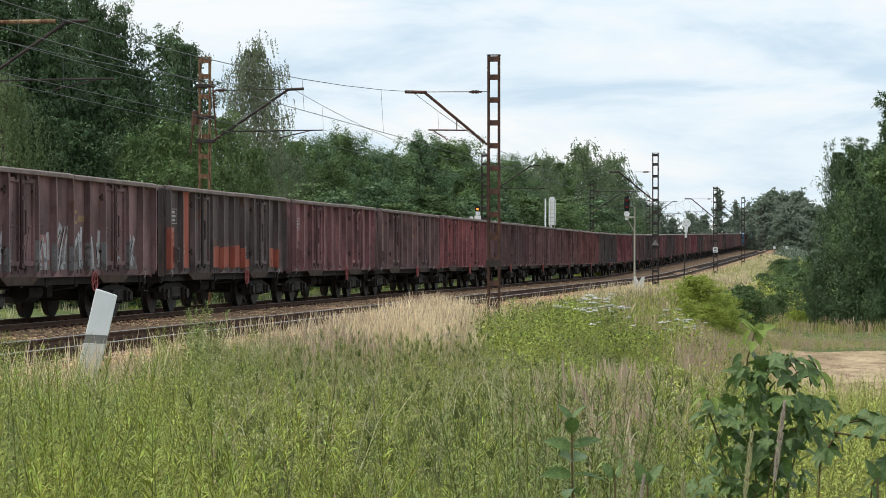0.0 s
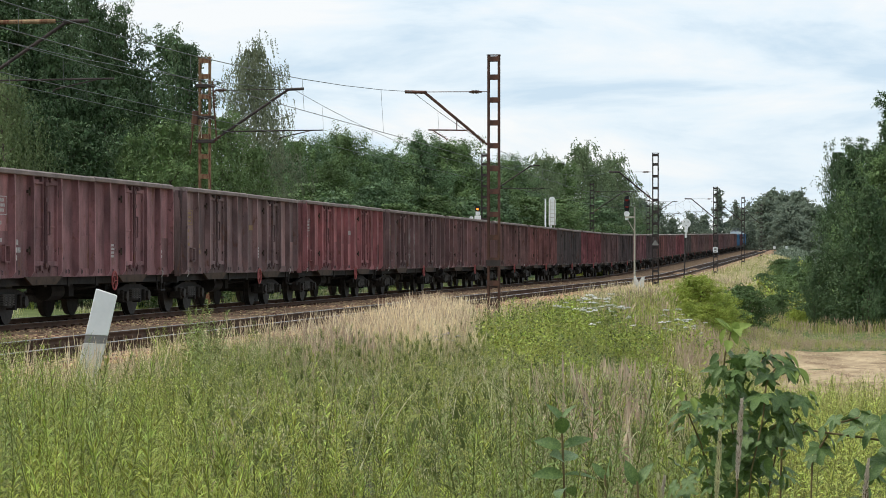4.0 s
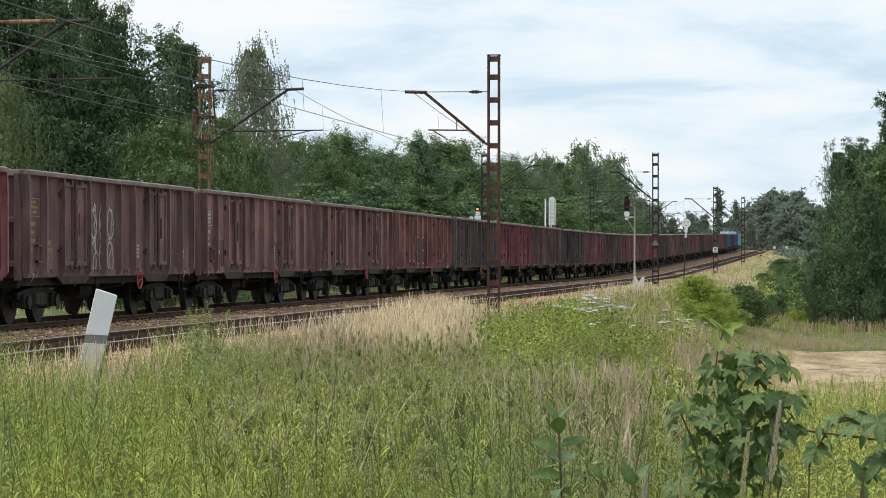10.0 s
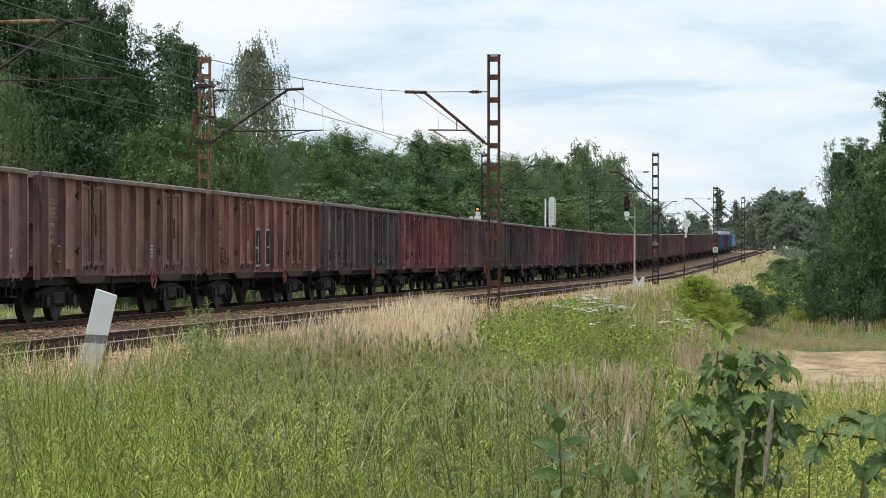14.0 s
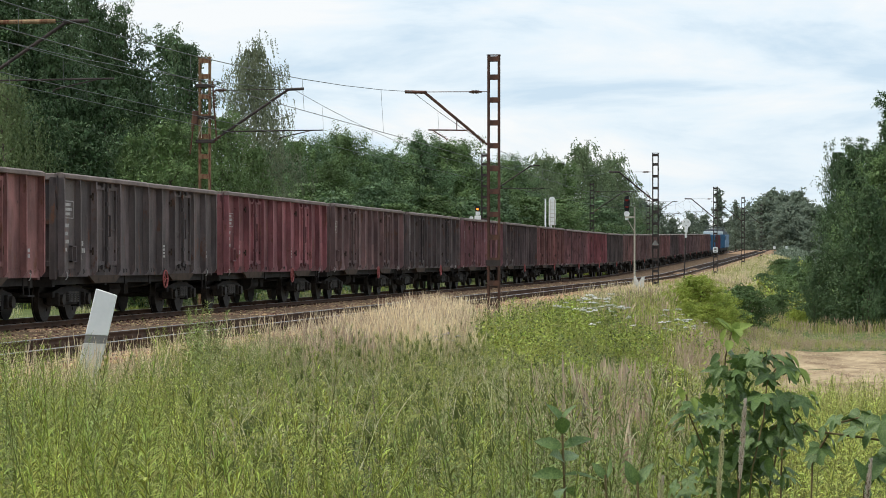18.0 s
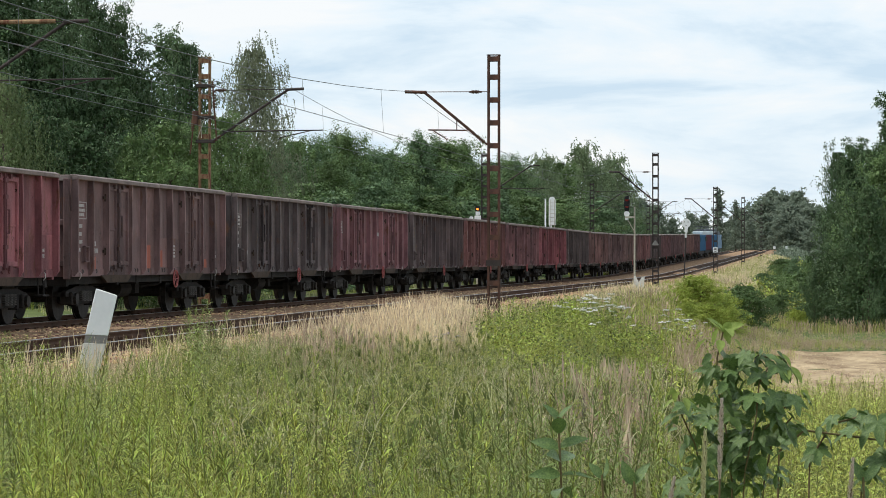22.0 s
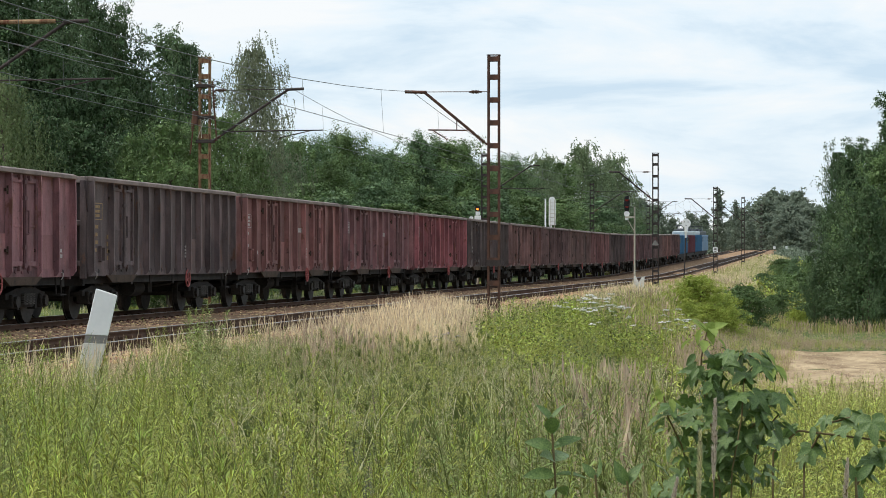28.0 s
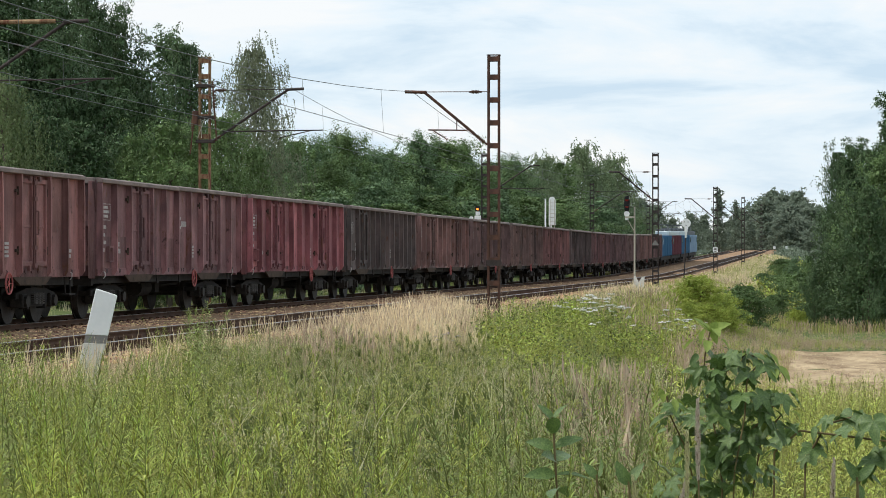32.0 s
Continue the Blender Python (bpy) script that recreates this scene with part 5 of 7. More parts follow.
def trunk_mesh(height, low, wide, seed, material):
    r = random.Random(seed)
    bm = bmesh.new()
    pts = [Vector((0, 0, -0.4))]
    n = 6
    for i in range(1, n + 1):
        pts.append(Vector((r.uniform(-0.15, 0.15) * i / 2, r.uniform(-0.15, 0.15) * i / 2, height * 0.84 * i / n)))
    r0 = height * 0.014 + 0.03
    for i in range(n):
        rod(bm, pts[i], pts[i + 1], r0 * (1 - i / n) + 0.02, r0 * (1 - (i + 1) / n) + 0.02, seg=8)
    for i in range(14):
        t = r.uniform(max(0.12, low / height), 0.84)
        k = min(n - 1, int(t / 0.84 * n))
        a = pts[k].lerp(pts[k + 1], t / 0.84 * n - k)
        an = r.uniform(0, 6.283)
        ln = wide * 0.26 * (1.05 - t) + 0.2
        b = a + Vector((math.cos(an) * ln, math.sin(an) * ln, ln * r.uniform(0.3, 0.9)))
        rod(bm, a, b, r0 * 0.4 * (1 - t) + 0.02, 0.012, seg=6)
    return finish("trunk", bm, material)


TREES = {}


def make_tree(kind, height, low, wide, limbs, leaves, size, droop, seed, leaf, bark, label, name="tree", point=1.7, flat=0.72):
    root = thing(name, Matrix(), label, name.replace("_", " "), "trees along the line")
    part("trunk", trunk_mesh(height, low, wide, seed, bark), None, root)
    part("crown", crown_mesh("crown", height, low, wide, limbs, leaves, size, droop, seed, leaf, point, flat), None, root)
    TREES.setdefault(kind, []).append([root, height, False])


for k in range(3):
    make_tree("big", 16, 1.0, 10.5, 34, 42000, 0.07, 0.0, 20 + k, LEAF_DARK, BARK, "tall dense dark green broadleaf tree behind the railway")
for k in range(4):
    make_tree("mid", 12, 0.5, 8.2, 26, 34000, 0.066, 0.0, 40 + k, LEAF_ROW if k % 2 else LEAF_MID, BARK, "rounded green broadleaf tree in the row behind the railway", point=1.25, flat=1.25)
for k in range(2):
    make_tree("grey", 12, 0.5, 7.4, 26, 30000, 0.062, 0.5, 46 + k, LEAF_GREY, BARK, "feathery grey-green tree with loose upright twigs", point=1.5)
for k in range(2):
    make_tree("fresh", 8, 0.3, 6.5, 24, 21000, 0.046, 0.0, 60 + k, LEAF_MID, BARK, "bushy mid-green young tree at the wood's edge", point=1.4, flat=1.0)
for k in range(2):
    make_tree("fill", 8, 0.2, 7.5, 22, 17000, 0.062, 0.0, 65 + k, LEAF_MID if k else LEAF_ROW, BARK, "bushy green tree in the gap behind the railway")
for k in range(2):
    make_tree("tower", 16, 1.0, 6.0, 30, 24000, 0.066, 0.0, 30 + k, LEAF_DARK, BARK, "tall narrow dark green broadleaf tree", point=1.5)
for k in range(2):
    make_tree("dusk", 9, 0.2, 7.5, 24, 20000, 0.056, 0.0, 35 + k, LEAF_DARK, BARK, "dense dark green tree at the field's edge")
make_tree("lone", 14, 4.5, 6.6, 17, 13000, 0.062, 0.0, 71, LEAF_DARK, BARK, "tall dark green oak with open spreading limbs", point=1.9)
make_tree("birch", 13, 3.5, 6.0, 34, 50000, 0.044, 0.8, 73, LEAF_BIRCH, BIRCHBARK, "tall loose grey-green birch with hanging twigs", "birch_tree", point=3.2)
make_tree("willow", 9, 1.0, 6.0, 26, 24000, 0.04, 1.3, 74, LEAF_WILLOW, BARK, "pale green willow with hanging twigs at the wood's edge", "willow_tree")
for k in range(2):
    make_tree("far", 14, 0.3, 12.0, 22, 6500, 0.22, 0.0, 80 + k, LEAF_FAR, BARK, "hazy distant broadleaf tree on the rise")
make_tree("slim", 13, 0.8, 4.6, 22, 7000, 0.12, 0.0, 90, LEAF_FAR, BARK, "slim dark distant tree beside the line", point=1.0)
for k in range(2):
    make_tree("shrub", 2.6, 0.02, 3.6, 24, 22000, 0.032, 0.0, 100 + k, LEAF_BUSH if k == 0 else LEAF_MID, BARK, "dense bright green shrub on the bank" if k == 0 else "dense dark green shrub on the bank", "shrub", point=3.2)

F = 4440.97


def plant(kind, px, top, depth, turn=None, which=None, squash=1.0):
    """Sets a tree whose crown's tip stands in the direction px, top (in a picture 1568 wide) at that depth."""
    pool = TREES[kind]
    rec = pool[(len(PLANTED) if which is None else which) % len(pool)]
    x = (px - 784) / F * depth
    z0 = ground_z(x, depth) - 0.05
    h = (458 - top) / F * depth + EYE[2] - z0
    k = h / rec[1] * ({"shrub": 1.0, "far": 1.2, "mid": 1.04, "birch": 1.0}.get(kind, 1.0))
    m = Matrix.Translation((x, depth, z0)) @ Matrix.Rotation(turn if turn is not None else rnd.uniform(0, 6.28), 4, "Z") @ Matrix.Diagonal((k * squash, k * squash, k, 1))
    if rec[2]:
        ob = copy_thing(rec[0], m)
    else:
        rec[0].matrix_basis = m
        rec[2] = True
        ob = rec[0]
    PLANTED.append(ob)


PLANTED = []
# kind, direction, height line, depth, squash
WOOD = [("big", -60, -110, 112, 0.8), ("big", 20, -80, 114, 0.8), ("big", 90, -50, 120, 0.7), ("big", 150, -50, 126, 0.6), ("tower", 190, 10, 128, 0.8), ("lone", 302, 46, 142, 1.0), ("tower", 200, 95, 132, 0.9), ("tower", 250, 150, 140, 0.8), ("dusk", 318, 175, 146, 0.7),
        ("dusk", 10, 110, 110, 1.0), ("dusk", 95, 165, 112, 0.9), ("dusk", 180, 180, 114, 0.8), ("tower", 60, 40, 114, 1.0), ("tower", 120, 60, 120, 1.0), ("dusk", 330, 150, 138, 0.7), ("dusk", 240, 165, 130, 0.7), ("dusk", 205, 120, 128, 0.7),
        ("fresh", 300, 200, 106, 0.9), ("fresh", 392, 185, 112, 0.7), ("fresh", 450, 255, 118, 0.8), ("fresh", 20, 240, 106, 1.0), ("dusk", 140, 250, 108, 1.0), ("fresh", 235, 258, 110, 1.0), ("fresh", 345, 225, 108, 0.8), ("dusk", 80, 260, 106, 1.0),
        ("birch", 450, 66, 134, 0.72), ("willow", 4, 106, 104, 0.8),
        ("mid", 486, 256, 172, 1.0), ("mid", 522, 244, 178, 1.0), ("mid", 562, 250, 184, 1.0), ("mid", 604, 235, 190, 1.05), ("mid", 644, 231, 196, 1.0), ("mid", 690, 248, 204, 1.2), ("mid", 742, 222, 214, 1.05), ("mid", 784, 250, 222, 1.2),
        ("mid", 716, 250, 212, 0.8), ("mid", 584, 262, 180, 0.9), ("mid", 668, 252, 200, 1.1), ("mid", 812, 258, 228, 1.25), ("mid", 846, 262, 238, 1.3), ("mid", 880, 266, 246, 1.2), ("mid", 908, 263, 252, 1.0), ("grey", 934, 293, 262, 1.0), ("grey", 960, 270, 272, 1.05),
        ("mid", 990, 268, 284, 1.0), ("grey", 1026, 263, 292, 1.15), ("grey", 1056, 269, 300, 1.15), ("grey", 1084, 283, 312, 1.1), ("grey", 1106, 305, 326, 0.9),
        ("fill", 545, 312, 165, 1.3), ("fill", 660, 318, 185, 1.3), ("fill", 770, 325, 205, 1.3), ("fill", 870, 340, 226, 1.3), ("fill", 985, 335, 250, 1.3), ("fill", 1050, 345, 280, 1.3),
        ("fill", 940, 330, 232, 1.2), ("fill", 830, 345, 205, 1.2), ("fill", 700, 340, 180, 1.2), ("fill", 590, 335, 160, 1.2), ("fill", 500, 320, 145, 1.1), ("fill", 1090, 350, 300, 1.2), ("fill", 1120, 370, 320, 1.0),
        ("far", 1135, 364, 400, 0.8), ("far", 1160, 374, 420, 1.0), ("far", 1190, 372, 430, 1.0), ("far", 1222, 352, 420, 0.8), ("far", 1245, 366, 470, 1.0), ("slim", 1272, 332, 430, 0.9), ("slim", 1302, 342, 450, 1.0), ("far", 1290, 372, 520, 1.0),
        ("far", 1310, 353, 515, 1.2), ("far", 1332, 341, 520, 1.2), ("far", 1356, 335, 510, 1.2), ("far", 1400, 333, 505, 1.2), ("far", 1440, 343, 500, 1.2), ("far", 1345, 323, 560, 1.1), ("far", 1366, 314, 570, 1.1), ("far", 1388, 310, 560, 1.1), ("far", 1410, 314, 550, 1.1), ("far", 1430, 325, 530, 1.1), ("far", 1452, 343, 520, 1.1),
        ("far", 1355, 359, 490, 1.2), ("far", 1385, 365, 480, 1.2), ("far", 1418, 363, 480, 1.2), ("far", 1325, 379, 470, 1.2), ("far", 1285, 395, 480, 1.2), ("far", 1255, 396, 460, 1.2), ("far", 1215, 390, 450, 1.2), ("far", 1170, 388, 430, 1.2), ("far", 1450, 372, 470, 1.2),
        ("tower", 1580, 135, 132, 1.2), ("tower", 1532, 165, 130, 1.0), ("tower", 1512, 222, 130, 1.15), ("tower", 1496, 290, 130, 1.1), ("dusk", 1484, 318, 134, 0.6), ("dusk", 1540, 300, 122, 0.8), ("dusk", 1506, 380, 120, 0.8), ("dusk", 1530, 400, 117, 1.0),
        ("dusk", 1482, 425, 121, 0.7), ("tower", 1600, 240, 122, 1.0), ("dusk", 1580, 400, 117, 1.0), ("fill", 1432, 440, 165, 0.5), ("fill", 1405, 452, 190, 0.55), ("fill", 1378, 462, 200, 0.6), ("dusk", 1500, 330, 122, 0.7), ("fresh", 1562, 270, 118, 0.9), ("dusk", 1536, 370, 116, 0.8), ("dusk", 1452, 474, 121, 0.8), ("dusk", 1440, 500, 118, 0.6)]
for kind, px, top, depth, q in WOOD:
    plant(kind, px, top, depth, squash=q)
for which, px, top, depth, q in ((0, 1234, 486, 95, 1.15), (0, 1272, 492, 98, 1.1), (0, 1252, 512, 91, 1.0), (0, 1214, 516, 90, 0.9), (0, 1286, 520, 92, 0.8), (1, 1316, 502, 106, 1.1), (1, 1400, 500, 150, 0.6), (1, 1370, 500, 125, 1.0), (1, 905, 545, 62, 0.5), (0, 1180, 530, 82, 0.4), (0, 1044, 402, 190, 0.8), (1, 1350, 472, 190, 1.2), (1, 1378, 466, 180, 1.3), (1, 1405, 458, 170, 1.3), (1, 1426, 452, 160, 1.3), (1, 1396, 502, 140, 1.2), (0, 1410, 528, 118, 0.8), (1, 1386, 440, 240, 1.3), (1, 1430, 520, 122, 1.0)):
    plant("shrub", px, top, depth, which=which, squash=q)


build_sleepers()


# ---- meadow plants ----
def lance(p, base, az, rise, length, half, index, curl=0.5):
    """A narrow pointed leaf that starts at base and bends down."""
    d = Vector((math.cos(az) * math.cos(rise), math.sin(az) * math.cos(rise), math.sin(rise)))
    side = Vector((-math.sin(az), math.cos(az), 0.15))
    a = Vector(base)
    b = a + d * length * 0.5
    c = a + d * length + Vector((0, 0, -curl * length * 0.5))
    p.strip([a, b, c], [half * 0.35, half, half * 0.08], side, index)


def stem(p, pts, r, index):
    for side in (Vector((1, 0, 0)), Vector((0, 1, 0))):
        p.strip(pts, [r] * (len(pts) - 1) + [r * 0.4], side, index)


def goldenrod(seed, leaves, simple=False, long=0.085):
    """An upright stem with narrow leaves all round, longest below the middle; simple: one face a leaf."""
    r, p = random.Random(seed), Plant()
    bend = (r.uniform(-0.16, 0.16), r.uniform(-0.16, 0.16))
    mid = lambda t: Vector((bend[0] * t * t, bend[1] * t * t, t))
    stem(p, [mid(0), mid(0.5), mid(1.0)], 0.0022, 1)
    for k in range(leaves):
        t = 0.38 + 0.62 * (k / leaves) ** 0.85
        ln = long * r.uniform(0.75, 1.2) * (1.0 if t < 0.75 else 1.0 - 2.4 * (t - 0.75))
        az = k * 2.4 + r.uniform(-0.5, 0.5)
        rise = r.uniform(0.15, 0.85) + 0.7 * fade(0.85, 1.0, t)
        # Young tips are paler; the contrast down the stem also paints in shade.
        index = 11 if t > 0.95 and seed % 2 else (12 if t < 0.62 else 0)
        if simple:
            a = mid(t)
            d = Vector((math.cos(az), math.sin(az), rise))
            sd = Vector((-math.sin(az), math.cos(az), 0.2)) * ln * 0.075
            p.quad([a, a + d * ln * 0.5 - sd, a + d * ln - Vector((0, 0, 0.35 * ln)), a + d * ln * 0.5 + sd], index)
        else:
            lance(p, mid(t), az, rise, ln * 1.15, ln * 0.06, index, r.uniform(0.15, 0.7))
    return p.arrays()


def tansy(seed):
    """A bushy weed with feathery leaves and a flat head of small pale buttons."""
    r, p = random.Random(seed), Plant()
    bx, by = r.uniform(-0.1, 0.1), r.uniform(-0.1, 0.1)
    mid = lambda t: Vector((bx * t * t, by * t * t, t))
    stem(p, [mid(0), mid(0.5), mid(1.0)], 0.003, 1)
    for k in range(30):
        t, az = r.uniform(0.25, 0.92), r.uniform(0, 6.28)
        ln = 0.12 * r.uniform(0.6, 1.1) * (1.15 - 0.6 * t)
        rise = r.uniform(0.0, 0.7)
        d = Vector((math.cos(az) * math.cos(rise), math.sin(az) * math.cos(rise), math.sin(rise)))
        sd = Vector((-math.sin(az), math.cos(az), 0.1))
        lance(p, mid(t), az, rise, ln, 0.005, 2, 0.5)
        for q in (0.35, 0.6, 0.85):
            # leaflets on both sides
            c = mid(t) + d * ln * q - Vector((0, 0, 0.25 * ln * q * q))
            w = 0.017 * (1.15 - 0.7 * q)
            p.quad([c - sd * w, c - d * 0.006, c + sd * w, c + d * 0.009], 2 if k % 3 else 0)
    for k in range(22):
        az, ln = r.uniform(0, 6.28), r.uniform(0.01, 0.065)
        top = mid(1.0) + Vector((math.cos(az) * ln, math.sin(az) * ln, r.uniform(-0.05, 0.04)))
        p.strip([mid(0.87), top], [0.002, 0.0015], Vector((1, 0, 0)), 1)
        for e in (Vector((1, 0, 0)), Vector((0, 1, 0))):
            p.strip([top - Vector((0, 0, 0.007)), top, top + Vector((0, 0, 0.006))], [0.0025, 0.0045, 0.003], e, 3 if seed % 3 else 4)
    return p.arrays()


def seed_grass(seed):
    """Thin stalks that arch over at the tip under a narrow pale ear, above a few blades."""
    r, p = random.Random(seed), Plant()
    for k in range(2):
        az, lean = r.uniform(0, 6.28), r.uniform(0.06, 0.3)
        arch = r.uniform(0.02, 0.16)
        pt = lambda t: Vector((math.cos(az) * (lean * t * t + arch * max(0, t - 0.75) * 4), math.sin(az) * (lean * t * t + arch * max(0, t - 0.75) * 4), t - arch * 6 * max(0, t - 0.8) ** 2 * 4))
        p.strip([pt(0), pt(0.4), pt(0.7), pt(0.86)], [0.0016, 0.0013, 0.0011, 0.001], Vector((1, 0, 0)), 4)
        for e in (Vector((1, 0.3, 0)), Vector((-0.3, 1, 0))):
            ts = [0.84 + 0.02 * i for i in range(9)]
            p.strip([pt(t) for t in ts], [(0.0021 if i % 2 else 0.0011) * (1.0 if i < 7 else 0.5) for i in range(9)], e, 4)
    for k in range(6):
        lance(p, (0, 0, r.uniform(0, 0.1)), r.uniform(0, 6.28), r.uniform(0.9, 1.4), r.uniform(0.25, 0.45), 0.0022, 5, 0.6)
    return p.arrays()


def tuft(seed, blades, wide, index, spread=0.14, fluffy=None):
    r, p = random.Random(seed), Plant()
    for k in range(blades):
        az = r.uniform(0, 6.28)
        x, y = r.gauss(0, spread * 0.5), r.gauss(0, spread * 0.5)
        h = r.uniform(0.6, 1.0)
        ln = r.uniform(0.02, 0.22)
        pt = lambda t: Vector((x + math.cos(az) * ln * t * t, y + math.sin(az) * ln * t * t, h * t))
        face = r.uniform(0, 3.14)
        sd = Vector((math.cos(face), math.sin(face), 0))
        p.strip([pt(0), pt(0.5), pt(1.0)], [wide, wide * 0.9, wide * 0.15], sd, index)
        if fluffy is not None and r.random() < 0.75:
            p.strip([pt(0.78), pt(0.9), pt(1.08)], [wide * 0.8, wide * 2.6, wide * 0.4], sd, fluffy)
    return p.arrays()


def cushion(seed, leaves, index, size):
    r, p = random.Random(seed), Plant()
    for k in range(leaves):
        az, q = r.uniform(0, 6.28), r.uniform(0, 1) ** 0.5
        z = (1 - q * q * 0.7) * r.uniform(0.35, 1.0)
        c = Vector((math.cos(az) * q * 0.7, math.sin(az) * q * 0.7, z))
        u = Vector((r.gauss(0, 1), r.gauss(0, 1), r.gauss(0, 0.7))).normalized() * size * r.uniform(0.7, 1.3)
        w = u.cross(Vector((r.gauss(0, 0.7), r.gauss(0, 0.7), 1))).normalized() * u.length * 0.7
        p.quad([c - u, c - w, c + u, c + w], index)
    return p.arrays()


def umbel(seed, index):
    r, p = random.Random(seed), Plant()
    stem(p, [Vector((0, 0, 0)), Vector((0.02, 0, 0.5)), Vector((0, 0.03, 0.95))], 0.004, 1)
    for k in range(24):
        az, q = r.uniform(0, 6.28), r.uniform(0, 1) ** 0.5 * 0.09
        c = Vector((math.cos(az) * q, math.sin(az) * q, 0.98 - q * 0.25 + r.uniform(-0.01, 0.01)))
        e = r.uniform(0.008, 0.015)
        k2 = r.uniform(0.4, 1.0) * e
        p.quad([c + Vector((-e, -e, -k2)), c + Vector((e, -e, -k2)), c + Vector((e, e, k2)), c + Vector((-e, e, k2))], index)
        p.quad([c + Vector((-e, 0, -e * 0.7)), c + Vector((e, 0, -e * 0.7)), c + Vector((e * 0.8, 0, e * 0.6)), c + Vector((-e * 0.8, 0, e * 0.6))], index)
        p.strip([Vector((0, 0.03, 0.9)), c], [0.0015, 0.001], Vector((1, 0, 0)), 1)
    for k in range(8):
        lance(p, (0, 0, r.uniform(0.1, 0.8)), r.uniform(0, 6.28), 0.4, 0.12, 0.016, 2)
    return p.arrays()


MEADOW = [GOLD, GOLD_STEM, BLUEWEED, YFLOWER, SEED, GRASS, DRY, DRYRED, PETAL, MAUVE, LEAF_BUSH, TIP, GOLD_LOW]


def spot_of(px, depth):
    x = (px - 784) / F * depth
    return x, depth, ground_z(x, depth)


def sow(name, label, category, templates, count, where, height, lean=0.12, materials=None, sway=False):
    """where() gives a direction and a depth, or None; height() the plant's size at that place."""
    rows = []
    while len(rows) < count:
        q = where()
        if q is None:
            continue
        px, depth = q
        x, y, z = spot_of(px, depth)
        rows.append((x, y, z - 0.02, rnd.uniform(0, 6.28), height(px, depth), rnd.gauss(0, lean), rnd.gauss(0, lean), rnd.randrange(len(templates))))
    if not sway:
        tagged(new(name, quads(name, *strew(templates, rows), materials or MEADOW)), label, category, kind="stuff")
        return
    # clumps that lean in the wind one by one
    clumps = {}
    for q in rows:
        clumps.setdefault((round(q[0] / (0.022 * q[1])), round(q[1] / 2.5)), []).append(q)
    for key in sorted(clumps):
        q = np.array(clumps[key])
        c = q[:, :3].mean(0)
        q[:, :3] -= c
        ob = tagged(new(name, quads(name, *strew(templates, q), materials or MEADOW)), label, category, kind="stuff")
        ob.matrix_basis = Matrix.Translation(c)
        SWAYING.append(ob)


SWAYING = []


def even_depth(lo, hi):
    return math.sqrt(rnd.uniform(lo * lo, hi * hi))


def offset_at(px, depth):
    return 16.84 + depth * (0.98837 * (px - 784) / F - 0.15206)


def patch(px, depth, k, q=0.25):
    x = (px - 784) / F * depth
    return noise.noise((x * q + k * 9.1, depth * q * 0.5, k * 3.7))


def place_gold():
    d, px = even_depth(6.0, 33.0), rnd.uniform(-70, 1330)
    if offset_at(px, d) < 8.3:
        return None
    if px > 1000 and rnd.random() < (px - 1000) / 420:
        return None
    if px > 1120 and d > 20:
        return None
    if d > 10.0 and rnd.random() < 0.6 * fade(440, 640, px):
        return None
    if px > 480 and d > 26 and rnd.random() < 0.5:
        return None
    if patch(px, d, 1) < -0.12 and rnd.random() < 0.6:
        return None
    return px, d


def tall(px, d):
    k = 1.0 + 0.25 * patch(px, d, 2) - 0.24 * fade(10, 24, d) - 0.05 * fade(20, 26, d) * (1 - fade(260, 420, px)) * fade(40, 150, px)
    if px > 600:
        k -= 0.1 * fade(600, 1000, px) * fade(9, 20, d)
    return k * rnd.uniform(0.6, 1.16) * (1.0 + 0.45 * patch(px, d, 8, 1.6))


def stand(lo, hi, k, sign):
    def go():
        q = place_gold()
        return q if q and lo <= q[1] < hi and (patch(q[0], q[1], k, 0.6) > -0.1) == (sign > 0) else None
    return go


DUSKY = [BLUEWEED, GOLD_STEM, BLUEWEED, YFLOWER, SEED, GRASS, DRY, DRYRED, PETAL, MAUVE, LEAF_BUSH, GOLD, GOLD_LOW]
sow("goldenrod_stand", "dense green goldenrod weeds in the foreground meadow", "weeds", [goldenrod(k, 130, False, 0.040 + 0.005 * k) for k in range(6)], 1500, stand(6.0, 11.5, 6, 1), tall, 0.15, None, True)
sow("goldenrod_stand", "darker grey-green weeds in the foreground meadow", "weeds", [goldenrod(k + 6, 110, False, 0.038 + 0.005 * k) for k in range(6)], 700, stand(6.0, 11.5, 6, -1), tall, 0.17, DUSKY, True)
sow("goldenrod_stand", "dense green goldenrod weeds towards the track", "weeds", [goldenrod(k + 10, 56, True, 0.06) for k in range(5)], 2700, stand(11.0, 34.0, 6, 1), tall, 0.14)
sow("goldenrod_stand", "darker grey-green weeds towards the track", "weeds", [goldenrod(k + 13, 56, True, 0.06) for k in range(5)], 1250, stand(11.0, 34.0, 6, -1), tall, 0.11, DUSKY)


def place_mixed():
    d, px = even_depth(9.5, 40.0), rnd.uniform(330, 1330)
    if offset_at(px, d) < 8.8 or (px > 1150 and d > 24):
        return None
    return px, d


sow("flowering_weeds", "grey-green weeds with small yellowish flower heads", "weeds", [tansy(k) for k in range(6)], 1900, place_mixed, lambda px, d: rnd.uniform(0.6, 1.0) * (0.98 - 0.2 * fade(10, 30, d)))
